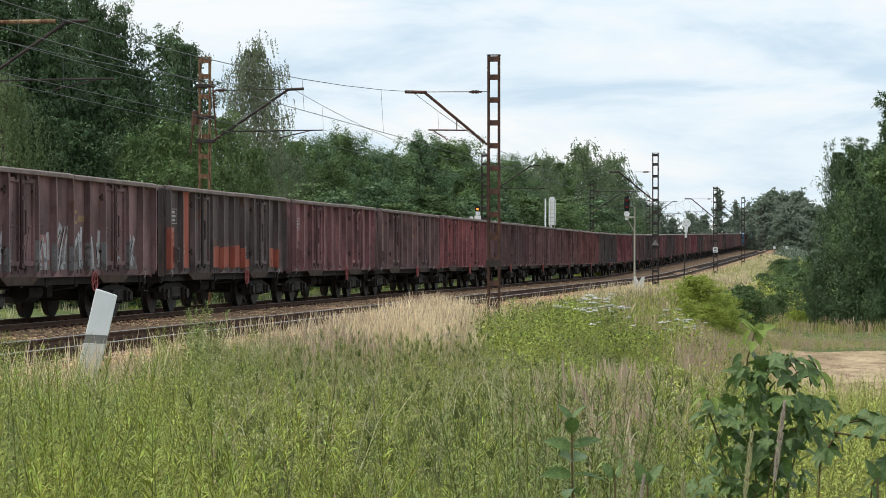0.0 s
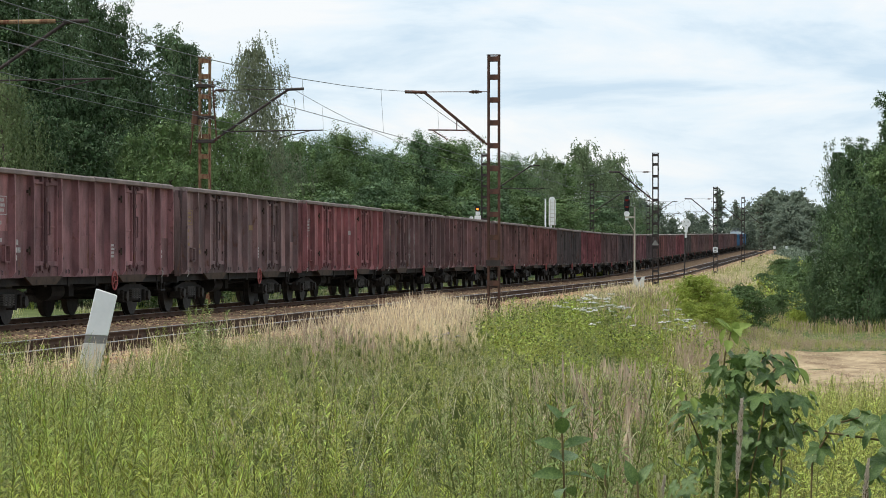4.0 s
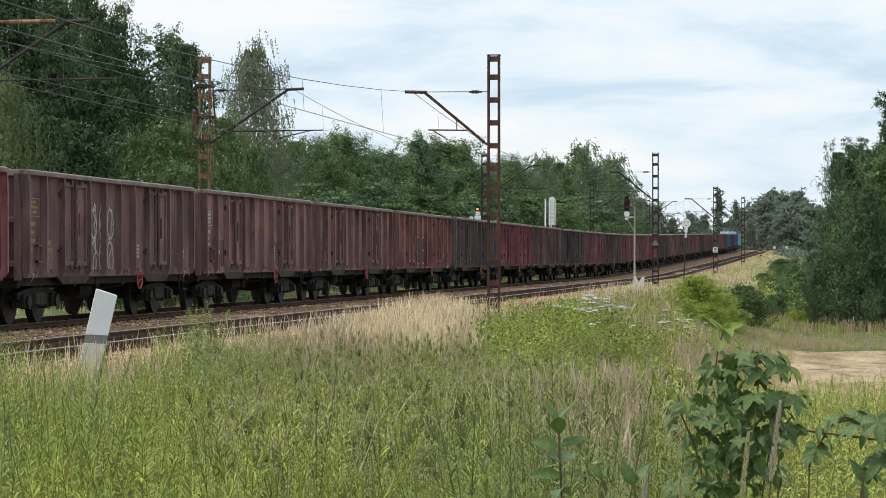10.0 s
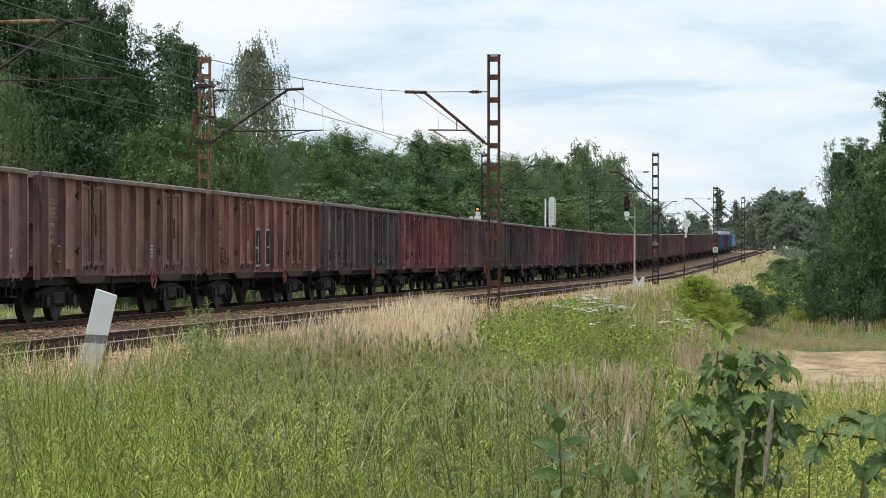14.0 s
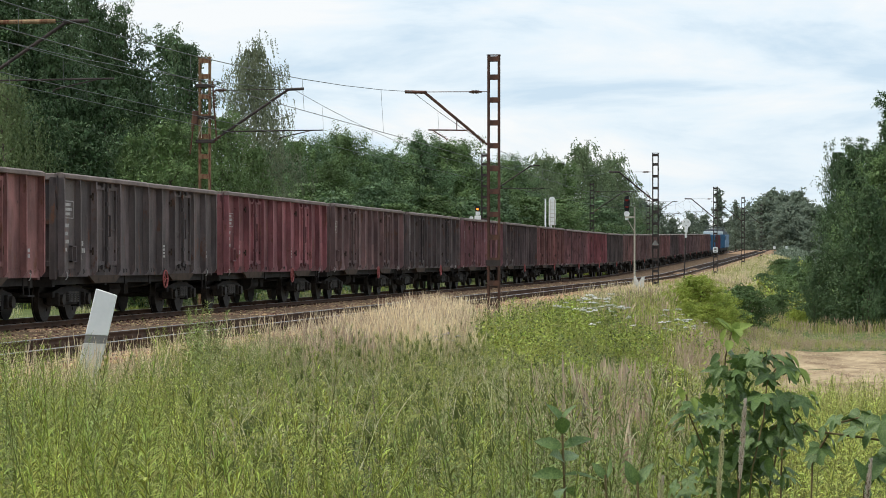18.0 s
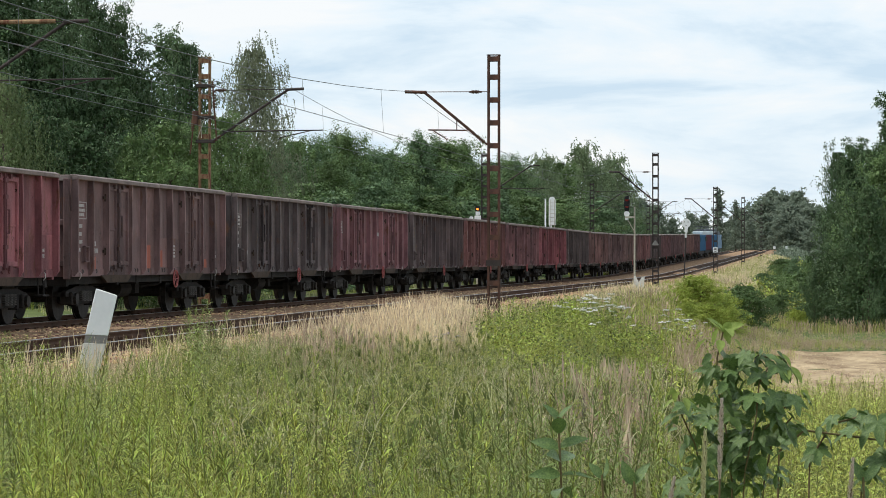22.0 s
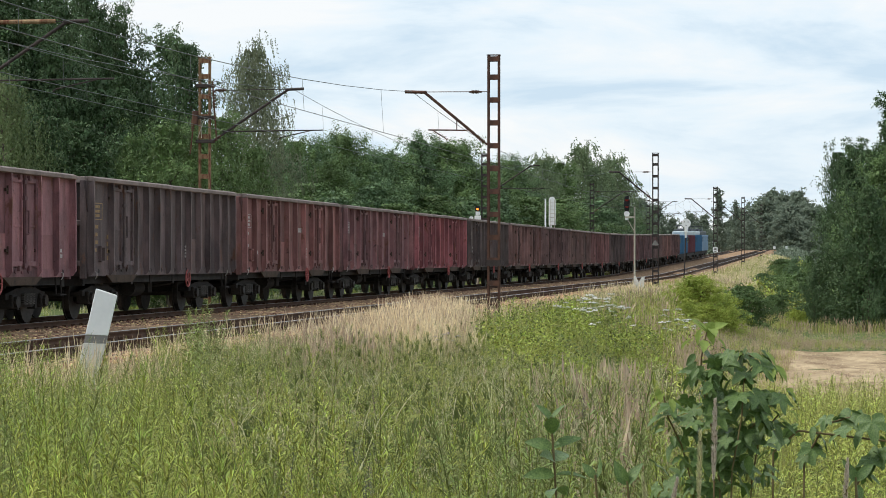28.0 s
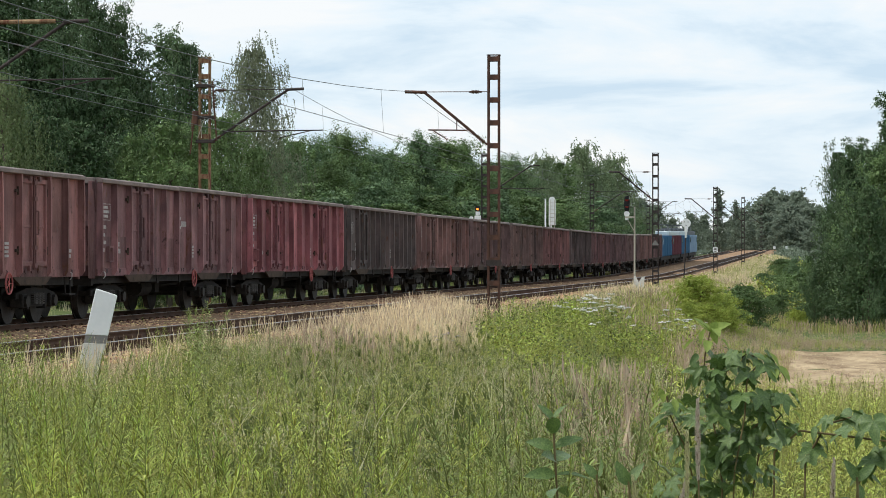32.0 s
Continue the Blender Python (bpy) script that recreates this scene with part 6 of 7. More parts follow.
sow("seeding_grass", "tall pale seeding grass stalks in the meadow", "grass", [seed_grass(k) for k in range(8)], 520, place_mixed, lambda px, d: rnd.uniform(0.95, 1.25) * (1.0 - 0.2 * fade(10, 24, d)), 0.14)


def dead_stalk(seed):
    r, p = random.Random(seed), Plant()
    for k in range(3):
        x, y = r.gauss(0, 0.05), r.gauss(0, 0.05)
        tip = Vector((x + r.gauss(0, 0.08), y + r.gauss(0, 0.08), r.uniform(0.7, 1.0)))
        stem(p, [Vector((x, y, 0)), Vector((x, y, 0)).lerp(tip, 0.5), tip], 0.0028, 7)
        for q in range(8):
            c = Vector((x, y, 0)).lerp(tip, r.uniform(0.55, 1.0))
            az = r.uniform(0, 6.28)
            p.strip([c, c + Vector((math.cos(az) * 0.05, math.sin(az) * 0.05, r.uniform(-0.02, 0.05)))], [0.0018, 0.004], Vector((-math.sin(az), math.cos(az), 0)), 7)
    return p.arrays()


sow("dead_stalks", "dry brown dead weed stalks among the green", "weeds", [dead_stalk(k) for k in range(4)], 330, place_mixed, lambda px, d: rnd.uniform(0.65, 1.05) * (1.0 - 0.15 * fade(10, 24, d)), 0.12)


def place_turf():
    d, px = even_depth(15.0, 62.0), rnd.uniform(-60, 1400)
    o = offset_at(px, d)
    if o < 8.6 or o > 15.5 and d > 30:
        return None
    return px, d


sow("meadow_grass", "green grass tufts between the weeds", "grass", [tuft(k, 12, 0.0028, 5, 0.2) for k in range(4)], 2400, place_turf, lambda px, d: rnd.uniform(0.4, 0.75))


# straw-coloured grass along the track's shoulder
def place_dry():
    s, o = rnd.uniform(-16, 12), rnd.gauss(8.6, 0.65)
    if o < 7.4:
        return None
    p = at(s, o)
    px = 784 + F * p.x / p.y
    keep = fade(560, 700, px) * (1 - fade(770, 845, px))
    return (px, p.y) if rnd.random() < keep else None


def place_dry_sparse():
    s, o = rnd.uniform(-33, 60), rnd.gauss(8.3, 0.5)
    if o < 7.0:
        return None
    p = at(s, o)
    px = 784 + F * p.x / p.y
    return (px, p.y) if -40 < px < 1150 and rnd.random() > 0.85 * fade(800, 870, px) else None


sow("dry_grass", "dense straw-coloured dry grass beside the ballast", "grass", [tuft(k + 5, 38, 0.003, 6 if k else 7, 0.34, 6 if k else 7) for k in range(5)], 760, place_dry, lambda px, d: rnd.uniform(0.5, 0.85) * (1.0 + 0.16 * fade(640, 700, px) * (1 - fade(770, 820, px))), 0.1)
sow("dry_grass", "scattered dry brown grass stalks along the ballast", "grass", [tuft(k + 15, 14, 0.0022, 6 if k % 2 else 7, 0.3, 6) for k in range(4)], 700, place_dry_sparse, lambda px, d: rnd.uniform(0.5, 0.95), 0.08)


def place_red():
    if rnd.random() < 0.45:
        d, px = even_depth(34, 58), rnd.gauss(575, 55)
    elif rnd.random() < 0.5:
        d, px = even_depth(50, 75), rnd.gauss(1235, 24)
    else:
        d, px = even_depth(13, 26), rnd.gauss(1085, 42)
    return (px, d) if offset_at(px, d) > 8.0 else None


sow("reddish_grass", "reddish brown dry grass patches in the meadow", "grass", [tuft(k + 25, 18, 0.004, 7, 0.3, 7) for k in range(4)], 300, place_red, lambda px, d: rnd.uniform(0.6, 0.95), 0.08)


def place_strip():
    s, o = rnd.uniform(34.5, 58), rnd.uniform(14.5, 60)
    p = at(s, o)
    px = 784 + F * p.x / p.y
    return (px, p.y) if px < 1640 else None


sow("reddish_grass", "strip of reddish uncut grass beyond the straw field", "grass", [tuft(k + 35, 20, 0.012, 7, 0.5, 7) for k in range(3)], 750, place_strip, lambda px, d: rnd.uniform(0.12, 0.22) * (1.0 - 0.7 * fade(97, 108, d)), 0.08)
sow("field_margin", "green uncut grass behind the straw field", "grass", [tuft(k + 38, 18, 0.014, 5, 0.5) for k in range(3)], 1100, place_strip, lambda px, d: rnd.uniform(0.10, 0.18) * (1.0 - 0.7 * fade(97, 108, d)), 0.08)


# bright low cover and rough bank
def place_cover():
    d, px = even_depth(38, 84), rnd.uniform(820, 1260)
    o = offset_at(px, d)
    if o < 8.4 or o > 15.5 or patch(px, d, 4, 0.4) < -0.25 + 0.5 * (1 - fade(815, 900, px)) + rnd.uniform(-0.15, 0.15):
        return None
    return px, d


sow("low_cover", "bright green low leafy ground cover on the bank", "ground cover", [cushion(k, 150, (12, 10, 0, 10)[k], 0.036) for k in range(4)], 1250, place_cover, lambda px, d: rnd.uniform(0.3, 0.75) * (1.0 + 0.8 * patch(px, d, 11, 0.9)))
sow("bank_weeds", "green weeds on the railway bank", "weeds", [tansy(k + 20) for k in range(2)] + [goldenrod(k + 20, 30, True) for k in range(2)], 1800, lambda: (lambda d, px: (px, d) if 8.4 < offset_at(px, d) < 16.0 and not (1200 < px and 74 < d) else None)(even_depth(32, 95), rnd.uniform(560, 1330)), lambda px, d: rnd.uniform(0.4, 0.8))


def place_slope():
    s, o = rnd.uniform(8, 110), rnd.uniform(9.5, 22.0)
    p = at(s, o)
    if s < 34 and o > 14.6:
        return None
    px = 784 + F * p.x / p.y
    return px, p.y


sow("slope_grass", "mixed green and straw grass at the foot of the bank", "grass", [tuft(k + 85, 16, 0.012, (5, 5, 7, 5)[k], 0.6, (None, None, 7, None)[k]) for k in range(4)], 2200, place_slope, lambda px, d: rnd.uniform(0.4, 0.8) * (0.4 if 1195 < px and 72 < d < 112 else 1.0))


def place_turf_bank():
    s, o = rnd.uniform(4, 52), rnd.uniform(9.0, 15.6)
    p = at(s, o)
    return 784 + F * p.x / p.y, p.y


sow("bank_turf", "short mixed green and reddish turf on the bank", "grass", [tuft(k + 95, 18, 0.007, (5, 5, 7)[k], 0.55, (None, None, 7)[k]) for k in range(3)], 1900, place_turf_bank, lambda px, d: rnd.uniform(0.22, 0.45))


def place_far_bank():
    s, o = rnd.uniform(40, 330), rnd.uniform(6.9, 12.5)
    p = at(s, o)
    return 784 + F * p.x / p.y, p.y


def place_foot():
    s, o = rnd.uniform(70, 330), rnd.uniform(12.0, 24.0)
    p = at(s, o)
    return 784 + F * p.x / p.y, p.y


sow("bank_grass", "straw and green grass on the far railway bank", "grass", [tuft(k + 45, 14, 0.02, 6 if k < 2 else 5, 0.7) for k in range(4)], 2600, place_far_bank, lambda px, d: rnd.uniform(0.35, 0.7))
sow("bank_grass", "golden dry grass on the railway bank", "grass", [tuft(k + 105, 16, 0.010, 6 if k else 7, 0.5, 6) for k in range(3)], 800, lambda: (lambda p: (784 + F * p.x / p.y, p.y))(at(rnd.uniform(52, 135), rnd.uniform(8.2, 13.2))), lambda px, d: rnd.uniform(0.3, 0.55))
sow("bank_scrub", "green scrub at the foot of the far bank", "scrub", [cushion(k + 10, 90, 0 if k else 2, 0.062) for k in range(3)], 700, place_foot, lambda px, d: rnd.uniform(0.6, 1.7))


# behind the far track
def place_behind():
    s, o = rnd.uniform(-30, 160), rnd.uniform(-30, -3.4)
    p = at(s, o)
    return 784 + F * p.x / p.y, p.y


sow("verge_grass", "green grass behind the far track", "grass", [tuft(k + 55, 12, 0.02, (5, 10, 4)[k], 0.6) for k in range(3)], 2000, place_behind, lambda px, d: rnd.uniform(0.25, 0.5))


def place_line_end():
    d = rnd.uniform(370, 480)
    px = rnd.uniform(1090, 1480)
    return None if -4.5 < line_of((px - 784) / F * d, d)[1] < 9.0 else (px, d)


# This scrub takes the far leaf colour with haze painted in.
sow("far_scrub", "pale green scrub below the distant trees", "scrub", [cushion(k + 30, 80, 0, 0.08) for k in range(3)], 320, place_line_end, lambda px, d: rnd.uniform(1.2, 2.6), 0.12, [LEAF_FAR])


# flowers
def near_points(points, spread):
    def go():
        px, d = points[rnd.randrange(len(points))]
        return px + rnd.gauss(0, spread), d + rnd.gauss(0, 1.5)
    return go


sow("white_umbels", "white umbel flowers on the bank", "flowers", [umbel(k, 8) for k in range(3)], 75, near_points([(1035, 62), (1050, 64), (1025, 58), (1220, 74), (1205, 70), (1090, 66)], 15), lambda px, d: rnd.uniform(0.7, 1.15))
sow("mauve_flowers", "pale mauve flower clusters beside the dry grass", "flowers", [umbel(k + 4, 9) for k in range(2)], 18, near_points([(795, 47), (775, 46)], 8), lambda px, d: rnd.uniform(0.45, 0.6))
sow("yellow_flowers", "small yellow flowers among the weeds", "flowers", [umbel(k + 7, 3) for k in range(2)], 12, near_points([(745, 32), (760, 30), (720, 26), (960, 40)], 22), lambda px, d: rnd.uniform(0.6, 0.8))


sow("dark_weeds", "dusky grey-brown seeding weed stalks in the meadow", "weeds", [goldenrod(k + 60, 90, True, 0.05) for k in range(3)], 34, near_points([(485, 9.5), (690, 10.5), (798, 12), (925, 13), (895, 12), (640, 16), (1010, 14)], 9), lambda px, d: rnd.uniform(0.75, 1.0), 0.08, [DUSK, DUSK] + [DUSK] * 11)
sow("mugwort", "tall grey-green mugwort stalks beside the marker board", "weeds", [goldenrod(k + 50, 110, True, 0.10) for k in range(2)], 16, near_points([(350, 27.5), (345, 27), (378, 29)], 9), lambda px, d: rnd.uniform(0.85, 1.35), 0.05, [BLUEWEED, GOLD_STEM] + [BLUEWEED] * 11)


def place_straw():
    s, o = rnd.uniform(-11, 33), rnd.uniform(15.2, 45)
    p = at(s, o)
    px = 784 + F * p.x / p.y
    return (px, p.y) if px < 1620 else None


sow("cut_straw", "short cut straw stubble in rows on the field", "stubble", [tuft(k + 75, 10, 0.012, 6 if k == 0 else 7, 0.9) for k in range(3)], 2200, place_straw, lambda px, d: rnd.uniform(0.06, 0.16), 0.3)


# weeds in front of the straw field
def place_right():
    d, px = even_depth(8.0, 30.0), rnd.uniform(1250, 1640)
    return px, d


sow("field_edge_weeds", "green weeds in front of the straw field", "weeds", [goldenrod(k + 30, 54, True) for k in range(4)], 1000, place_right, lambda px, d: rnd.uniform(0.55, 0.95) * (1.0 - 0.12 * fade(10, 25, d)))
sow("field_edge_grass", "green grass in front of the straw field", "grass", [tuft(k + 65, 14, 0.0035, 5, 0.2) for k in range(4)], 900, place_right, lambda px, d: rnd.uniform(0.45, 0.8))


# ---- the plants next to the viewer ----
def leaf_mesh(seed, lobes, material):
    """A leaf with its stalk at the origin and its tip along x: lobed like a hop's, or plain and pointed (lobes=1); folded along its veins."""
    r, p = random.Random(seed), Plant()
    if lobes > 1:
        veins = {5: ((0.0, 1.0), (0.95, 0.86), (-0.95, 0.86), (1.95, 0.6), (-1.95, 0.6)), 3: ((0.0, 1.0), (1.05, 0.85), (-1.05, 0.85))}[lobes]
        veins = [(a + r.uniform(-0.08, 0.08), q * r.uniform(0.92, 1.06)) for a, q in veins]
        n = 34
        p.v.append((0.0, 0.0, 0.0))
        for share in (0.5, 1.0):
            for i in range(n):
                th = -3.0 + 6.0 * i / (n - 1)
                near = min(abs(th - a) for a, q in veins)
                rad = max(max(q * math.exp(-((th - a) / 0.46) ** 2) for a, q in veins), 0.52 - 0.28 * fade(2.2, 3.0, abs(th)))
                rad *= (1.0 + (0.045 if i % 2 else -0.045)) if share == 1.0 else 1.0
                x, y = math.cos(th) * rad * share, math.sin(th) * rad * share
                p.v.append((x, y, 0.16 * min(near, 0.5) * share - 0.20 * (rad * share) ** 2 + r.uniform(-0.008, 0.008)))
        for i in range(n - 1):
            a, b = 1 + i, 1 + n + i
            p.f += [(a, b, b + 1, a + 1)]
            if i % 2 == 0 and i + 2 < n:
                p.f += [(0, a, a + 1, a + 2)]
    else:
        n, w = 9, r.uniform(0.20, 0.26)
        for i in range(n + 1):
            t = i / n
            half = w * math.sin(math.pi * t ** 0.8) ** 0.85 * (1.0 + (0.03 if i % 2 else -0.03))
            z = -0.24 * t * t
            p.v += [(t, -half, z + 0.32 * half), (t, -half * 0.5, z + 0.13 * half), (t, 0.0, z), (t, half * 0.5, z + 0.13 * half), (t, half, z + 0.32 * half)]
        for i in range(n):
            for k in range(4):
                a = i * 5 + k
                p.f.append((a, a + 1, a + 6, a + 5))
    p.i = [0] * len(p.f)
    v, f, i = p.arrays()
    me = quads("leaf", v, f, i, [material])
    me.polygons.foreach_set("use_smooth", np.ones(len(f), dtype=bool))
    return me


LOBED = [leaf_mesh(k, 5, VINE) for k in range(3)] + [leaf_mesh(5, 3, VINE), leaf_mesh(6, 3, VINE)]
OVAL = [leaf_mesh(k + 8, 1, VINE) for k in range(3)]
YOUNG = [leaf_mesh(k + 12, 1, VINE_YOUNG) for k in range(3)]


def canes(root, paths, r0):
    for pts in paths:
        bm = bmesh.new()
        for a, b in zip(pts, pts[1:]):
            rod(bm, a, b, r0, r0 * 0.85, seg=6)
        part("cane", bm, VINE_STEM, root)


def set_leaf(root, mesh, p, az, drop, size, r):
    """Hangs a leaf at p that points to az and falls by drop (radians); its face turns up and outwards, as to the light."""
    u = Vector((math.cos(az) * math.cos(drop), math.sin(az) * math.cos(drop), -math.sin(drop)))
    n = Vector((math.cos(az) * 0.35 + r.gauss(0, 0.3), math.sin(az) * 0.35 - 0.35 + r.gauss(0, 0.3), 0.9 + r.gauss(0, 0.2)))
    n = (n - u * n.dot(u)).normalized()
    side = n.cross(u)
    m = Matrix((u, side, n)).transposed().to_4x4()
    part("leaf", mesh, None, root, m=Matrix.Translation(p) @ m @ Matrix.Diagonal((size, size, size, 1)))


def smooth_path(pts, n):
    pts = [Vector(p) for p in pts]
    out = []
    for i in range(n + 1):
        t = i / n * (len(pts) - 1)
        k = min(int(t), len(pts) - 2)
        out.append(pts[k].lerp(pts[k + 1], t - k))
    return out


def vine_bush():
    depth = 6.0
    x, y, z = spot_of(1270, depth)
    root = thing("climbing_vine", pose(x, y, z), "leafy dark green vine with lobed leaves and pale young tips", "vine")
    r = random.Random(4)
    u = depth / F
    foot = (458 + F * (EYE[2] - z) / depth)

    def q(px, py, dy=0.0):
        return Vector(((px - 1270) * u, dy, (foot - py) * u))
    paths = [[q(1275, foot), q(1290, 880), q(1282, 790), q(1262, 690), q(1258, 640), q(1270, 588)], [q(1290, foot), q(1300, 860, -0.05), q(1322, 740, -0.08), q(1330, 670, -0.05), q(1355, 645), q(1384, 662)],
             [q(1268, foot), q(1245, 870, 0.05), q(1225, 790, 0.04), q(1198, 735), q(1192, 700)], [q(1300, 800), q(1345, 752, -0.05), q(1382, 712, -0.04), q(1408, 700)],
             [q(1285, foot), q(1350, 860, 0.06), q(1365, 780, 0.06), q(1395, 735)], [q(1280, 700), q(1300, 655), q(1330, 628), q(1352, 632)]]
    paths = [smooth_path(p, 12) for p in paths]
    canes(root, paths, 0.0022)
    for p in paths:
        for i, c in enumerate(p):
            if c.z < 0.55:
                continue
            young = i >= 11
            for k in range(3 if young else (1 if i < 5 else 2)):
                az = r.uniform(-3.14, 3.14)
                reach = Vector((math.cos(az) * 0.8, math.sin(az), 0.25)) * r.uniform(0.01, 0.05)
                mesh = YOUNG[r.randrange(3)] if young else (LOBED[r.randrange(5)] if r.random() < 0.62 else OVAL[r.randrange(3)])
                set_leaf(root, mesh, c + reach, az, r.uniform(0.1, 1.0), (r.uniform(0.035, 0.05) if young else r.uniform(0.032, 0.056)), r)
    for k in range(5):
        set_leaf(root, YOUNG[k % 3], paths[0][12], k * 1.3, r.uniform(-0.9, -0.1), r.uniform(0.04, 0.07), r)
    for _ in range(115):
        t = r.random() ** 0.75
        c = q(1272 + r.gauss(12, 44) * (0.3 + 0.8 * t), 615 + 265 * t, r.uniform(-0.12, 0.12))
        set_leaf(root, LOBED[r.randrange(5)] if r.random() < 0.62 else OVAL[r.randrange(3)], c, r.uniform(-3.14, 3.14), r.uniform(0.1, 1.1), r.uniform(0.028, 0.052), r)
    return root


def arching_cane():
    depth = 6.2
    x, y, z = spot_of(1480, depth)
    root = thing("bramble_cane", pose(x, y, z), "arching green cane with lobed leaves", "bramble")
    r = random.Random(9)
    u = depth / F
    foot = (458 + F * (EYE[2] - z) / depth)

    def q(px, py, dy=0.0):
        return Vector(((px - 1480) * u, dy, (foot - py) * u))
    paths = [smooth_path([q(1360, foot), q(1375, 800), q(1420, 762), q(1500, 772), q(1600, 785)], 12), smooth_path([q(1500, foot), q(1515, 870), q(1540, 830), q(1575, 812)], 7),
             smooth_path([q(1410, foot), q(1440, 820, 0.1), q(1480, 755, 0.1), q(1545, 738, 0.1)], 9)]
    canes(root, paths, 0.0028)
    for n, p in enumerate(paths):
        for i, c in enumerate(p):
            if c.z < 0.55:
                continue
            for k in range(2 if n else 1):
                set_leaf(root, LOBED[r.randrange(5)] if r.random() < 0.55 else OVAL[r.randrange(3)], c + Vector((0, 0, r.uniform(0, 0.02))), r.uniform(-3.14, 3.14), r.uniform(0.2, 1.0), r.uniform(0.032, 0.056), r)
    set_leaf(root, LOBED[0], q(1546, 745, -0.03), -1.6, 1.0, 0.062, r)
    return root


def sapling(px, depth, tip, leaves, label, seed):
    x, y, z = spot_of(px, depth)
    root = thing("sapling", pose(x, y, z), label, "sapling", "young saplings")
    r = random.Random(seed)
    h = EYE[2] - (tip - 458) * depth / F - z
    pts = smooth_path([(0.03, 0, 0), (0.02, 0, h * 0.5), (-0.01, 0, h - 0.06)], 8)
    canes(root, [pts], 0.0035)
    # pairs of opposite leaves, each pair turned against the one below
    pairs = leaves // 2
    for k in range(pairs):
        t = 0.99 - 0.42 * (k / pairs)
        c = pts[min(7, int(t * 8))].lerp(pts[min(8, int(t * 8) + 1)], t * 8 - int(t * 8))
        for e in (0.0, math.pi):
            az = e + (1.2 if k % 2 else 0.1) + r.uniform(-0.4, 0.4)
            set_leaf(root, OVAL[r.randrange(3)], c, az, -0.95 + 0.22 * k + r.uniform(-0.2, 0.2), r.uniform(0.075, 0.10) * (0.7 if k == 0 else 1.05), r)
    return root


def plume(px, depth, tip, bend, label, seed, colour=None):
    """A tall grass stalk with a feathery head."""
    x, y, z = spot_of(px, depth)
    root = thing("grass_plume", pose(x, y, z), label, "grass", "feathery grass heads")
    h = EYE[2] - (tip - 458) * depth / F - z
    r = random.Random(seed)
    pts = [Vector((bend * (i / 10) ** 2, 0, h * i / 10)) for i in range(11)]
    canes(root, [pts], 0.0022)
    p = Plant()
    for k in range(420):
        t = r.uniform(0.87, 1.0)
        i = min(9, int(t * 10))
        c = pts[i].lerp(pts[i + 1], t * 10 - i)
        az = r.uniform(0, 6.28)
        w = 0.0068 * math.sin(math.pi * (t - 0.86) / 0.15) ** 0.7 + 0.001
        d = Vector((math.cos(az) * w, math.sin(az) * w, 0.014))
        p.strip([c, c + d], [0.0014, 0.0006], Vector((-math.sin(az), math.cos(az), 0)), 0)
    part("seed_head", quads("seed_head", *p.arrays(), [colour or PLUME]), None, root, "feathery seed head")
    return root


VINE_BUSH = vine_bush()
CANE = arching_cane()
SAPLINGS = [sapling(990, 7.0, 700, 26, "young sapling with oval green leaves among the weeds", 1), sapling(1068, 6.6, 800, 10, "low sapling with oval green leaves", 2), sapling(1125, 6.4, 810, 10, "low sapling with oval green leaves", 3),
            sapling(1530, 6.0, 800, 12, "young sapling with oval green leaves beside the vine", 4)]
PLUMES = [plume(1285, 5.4, 715, 0.06, "feathery pinkish grass head before the vine", 1), plume(1090, 5.8, 850, 0.1, "feathery pinkish grass head in the weeds", 2), plume(1250, 5.5, 770, 0.05, "pale yellowish grass head before the vine", 3, SEED),
          plume(1490, 5.6, 822, 0.08, "feathery pinkish grass head beside the cane", 4), plume(1215, 5.7, 845, -0.05, "pale yellowish grass head among the weeds", 5, SEED)]


def lean_pose(base, sx, sy):
    """A pose that tips a plant about its foot, in degrees."""
    return base @ pose(0, 0, 0, sy, sx, 0)


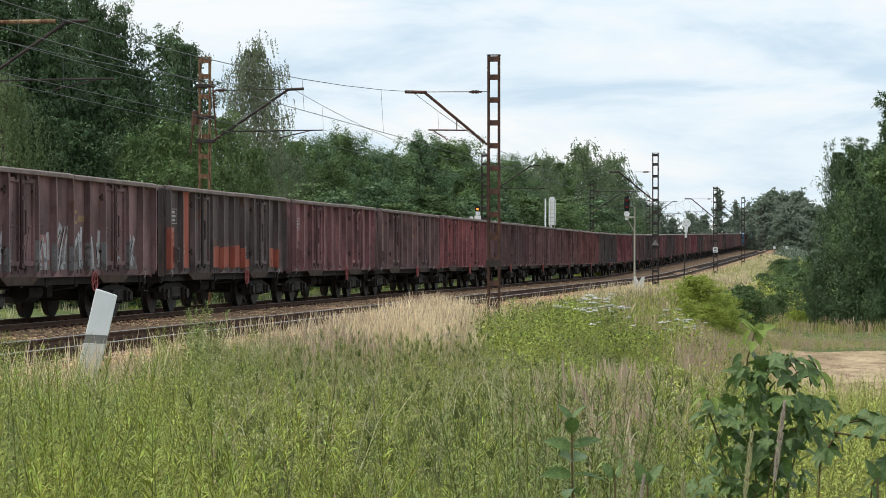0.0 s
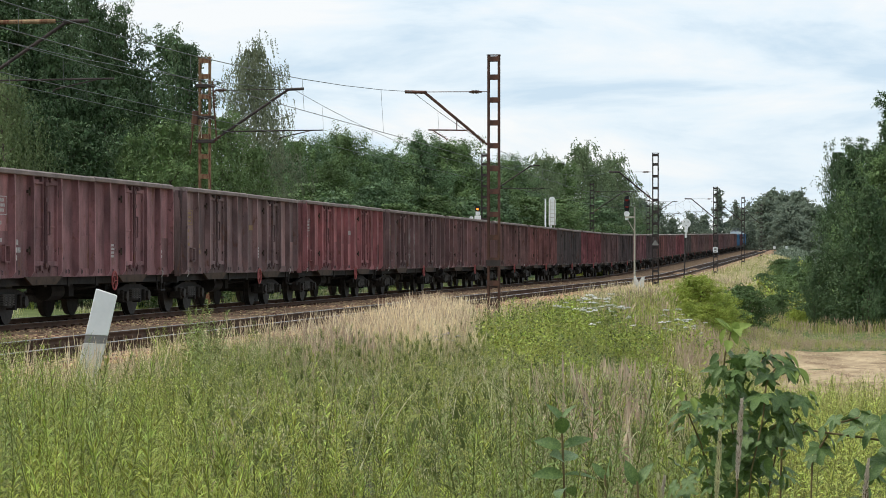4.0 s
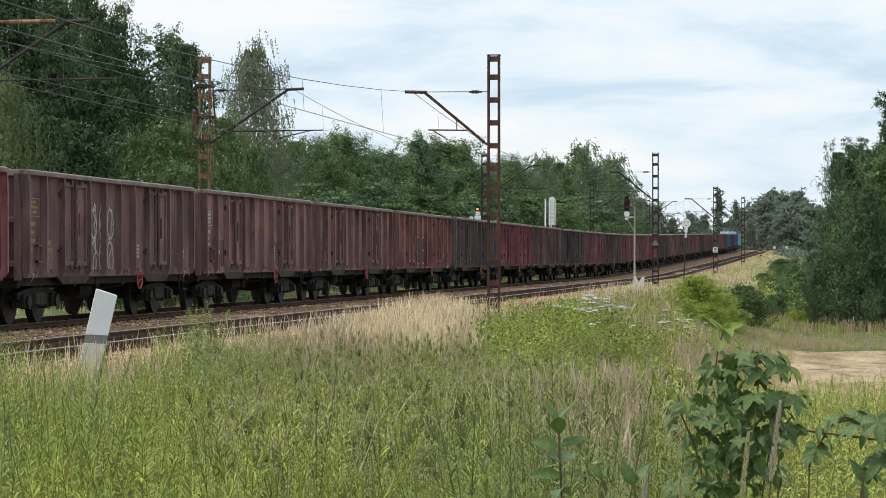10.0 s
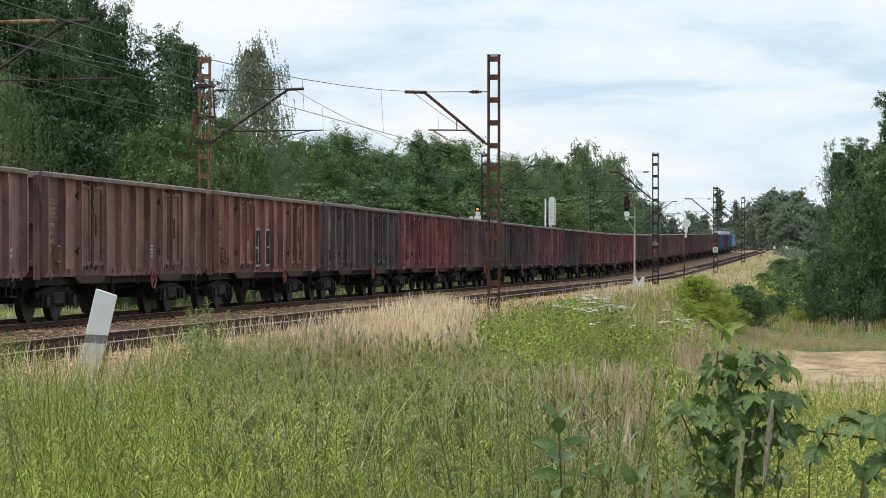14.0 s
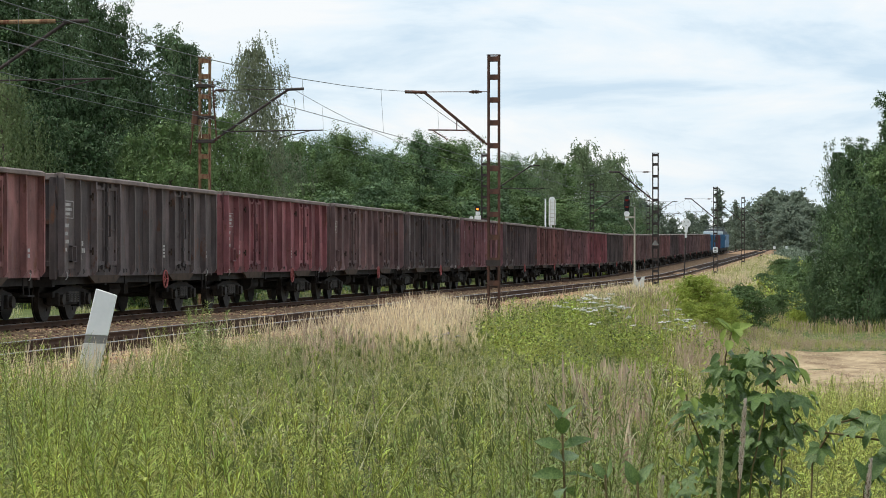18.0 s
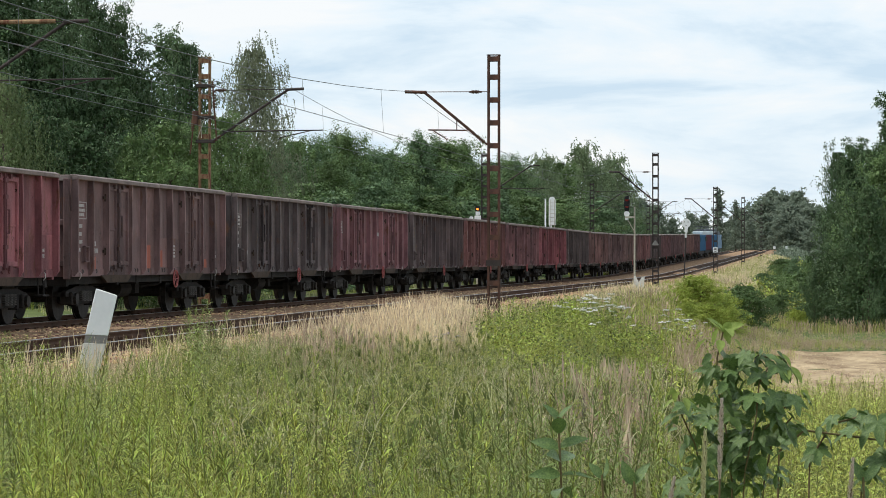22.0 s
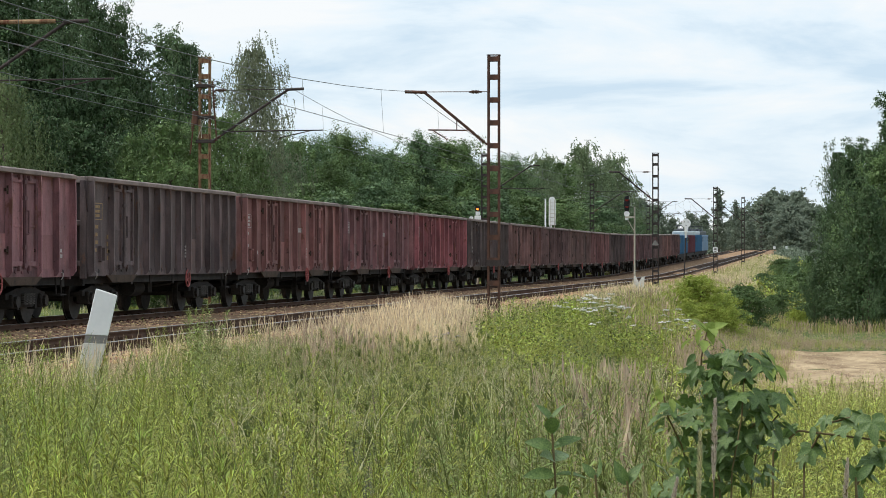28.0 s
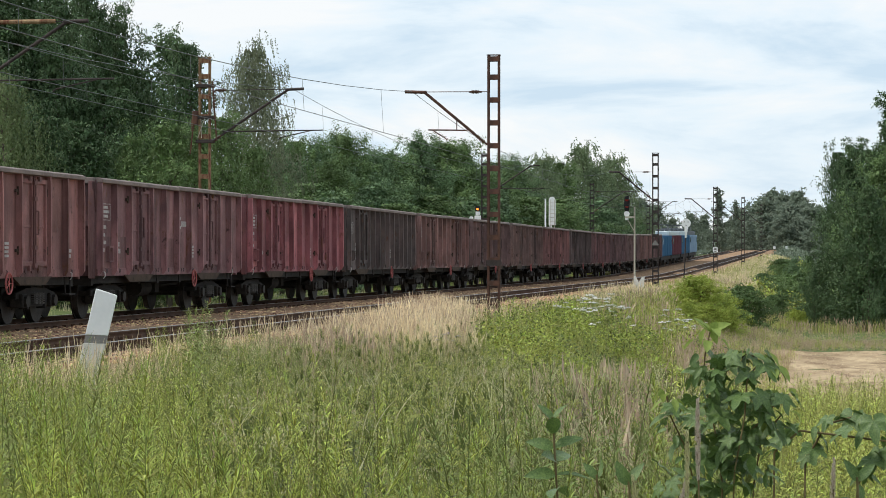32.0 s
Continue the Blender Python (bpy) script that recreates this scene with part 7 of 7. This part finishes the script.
def motions():
    # the goods train rolls towards the viewer
    for root, s0, wheels in TRAIN:
        rows = []
        for t in np.arange(0, 33, 2.0):
            s = s0 - gone(t)
            rows.append((float(t), on_line(s, 0.0, 0.0, 0.0, -math.degrees(math.atan(climb(s + 1) - climb(s))))))
        walk(root, rows)
    # its wheels turn
    turns = [(float(t), math.degrees(gone(t) / 0.46)) for t in np.arange(0, 32.05, 0.1)]
    for root, s0, wheels in TRAIN:
        if not -20 < s0 < 240:
            continue
        for w in wheels:
            place = w.matrix_basis.copy()
            walk(w, [(t, place @ Matrix.Rotation(radians(-a), 4, "Y")) for t, a in turns])
    # the wind moves the plants next to the viewer
    sway = [(0.0, 3.4), (1.0, 1.8), (2.0, 2.1), (3.0, 1.7), (4.5, 0.9), (6.0, -0.2), (7.0, -0.3), (8.0, 0.0), (9.0, 0.3), (11.0, 0.5), (13.0, 0.3), (15.0, 1.0), (17.0, 1.9), (19.0, 0.6), (22.0, 0.5), (25.0, 0.0), (28.0, -1.0), (30.0, -0.5), (32.0, -0.7)]
    for ob, share in [(VINE_BUSH, 1.0), (CANE, 0.45)] + [(q, 0.6) for q in SAPLINGS]:
        base = ob.matrix_basis.copy()
        walk(ob, [(t, lean_pose(base, a * share, 0)) for t, a in sway])
    for i, ob in enumerate(SWAYING):
        base, r = ob.matrix_basis.copy(), random.Random(i)
        walk(ob, [(t, lean_pose(base, a * 0.3 + r.uniform(-0.5, 0.5), r.uniform(-0.4, 0.4))) for t, a in sway])
    wave = [(0.0, 2.8), (1.0, 2.9), (2.0, 0.5), (3.0, -1.2), (4.5, -1.0), (6.0, -0.6), (7.0, 5.4), (8.0, 3.0), (9.0, 4.6), (10.0, 2.4), (11.0, 0.2), (13.0, 1.8), (15.0, 1.6), (17.0, 1.2), (19.0, -2.6), (22.0, -2.9), (25.0, -0.1), (28.0, -3.5), (30.0, -4.2), (32.0, -5.1)]
    for i, ob in enumerate(PLUMES):
        base = ob.matrix_basis.copy()
        walk(ob, [(t, lean_pose(base, a * (1.0, -0.6, 0.8, 0.9, 0.7)[i], 0)) for t, a in wave])


motions()
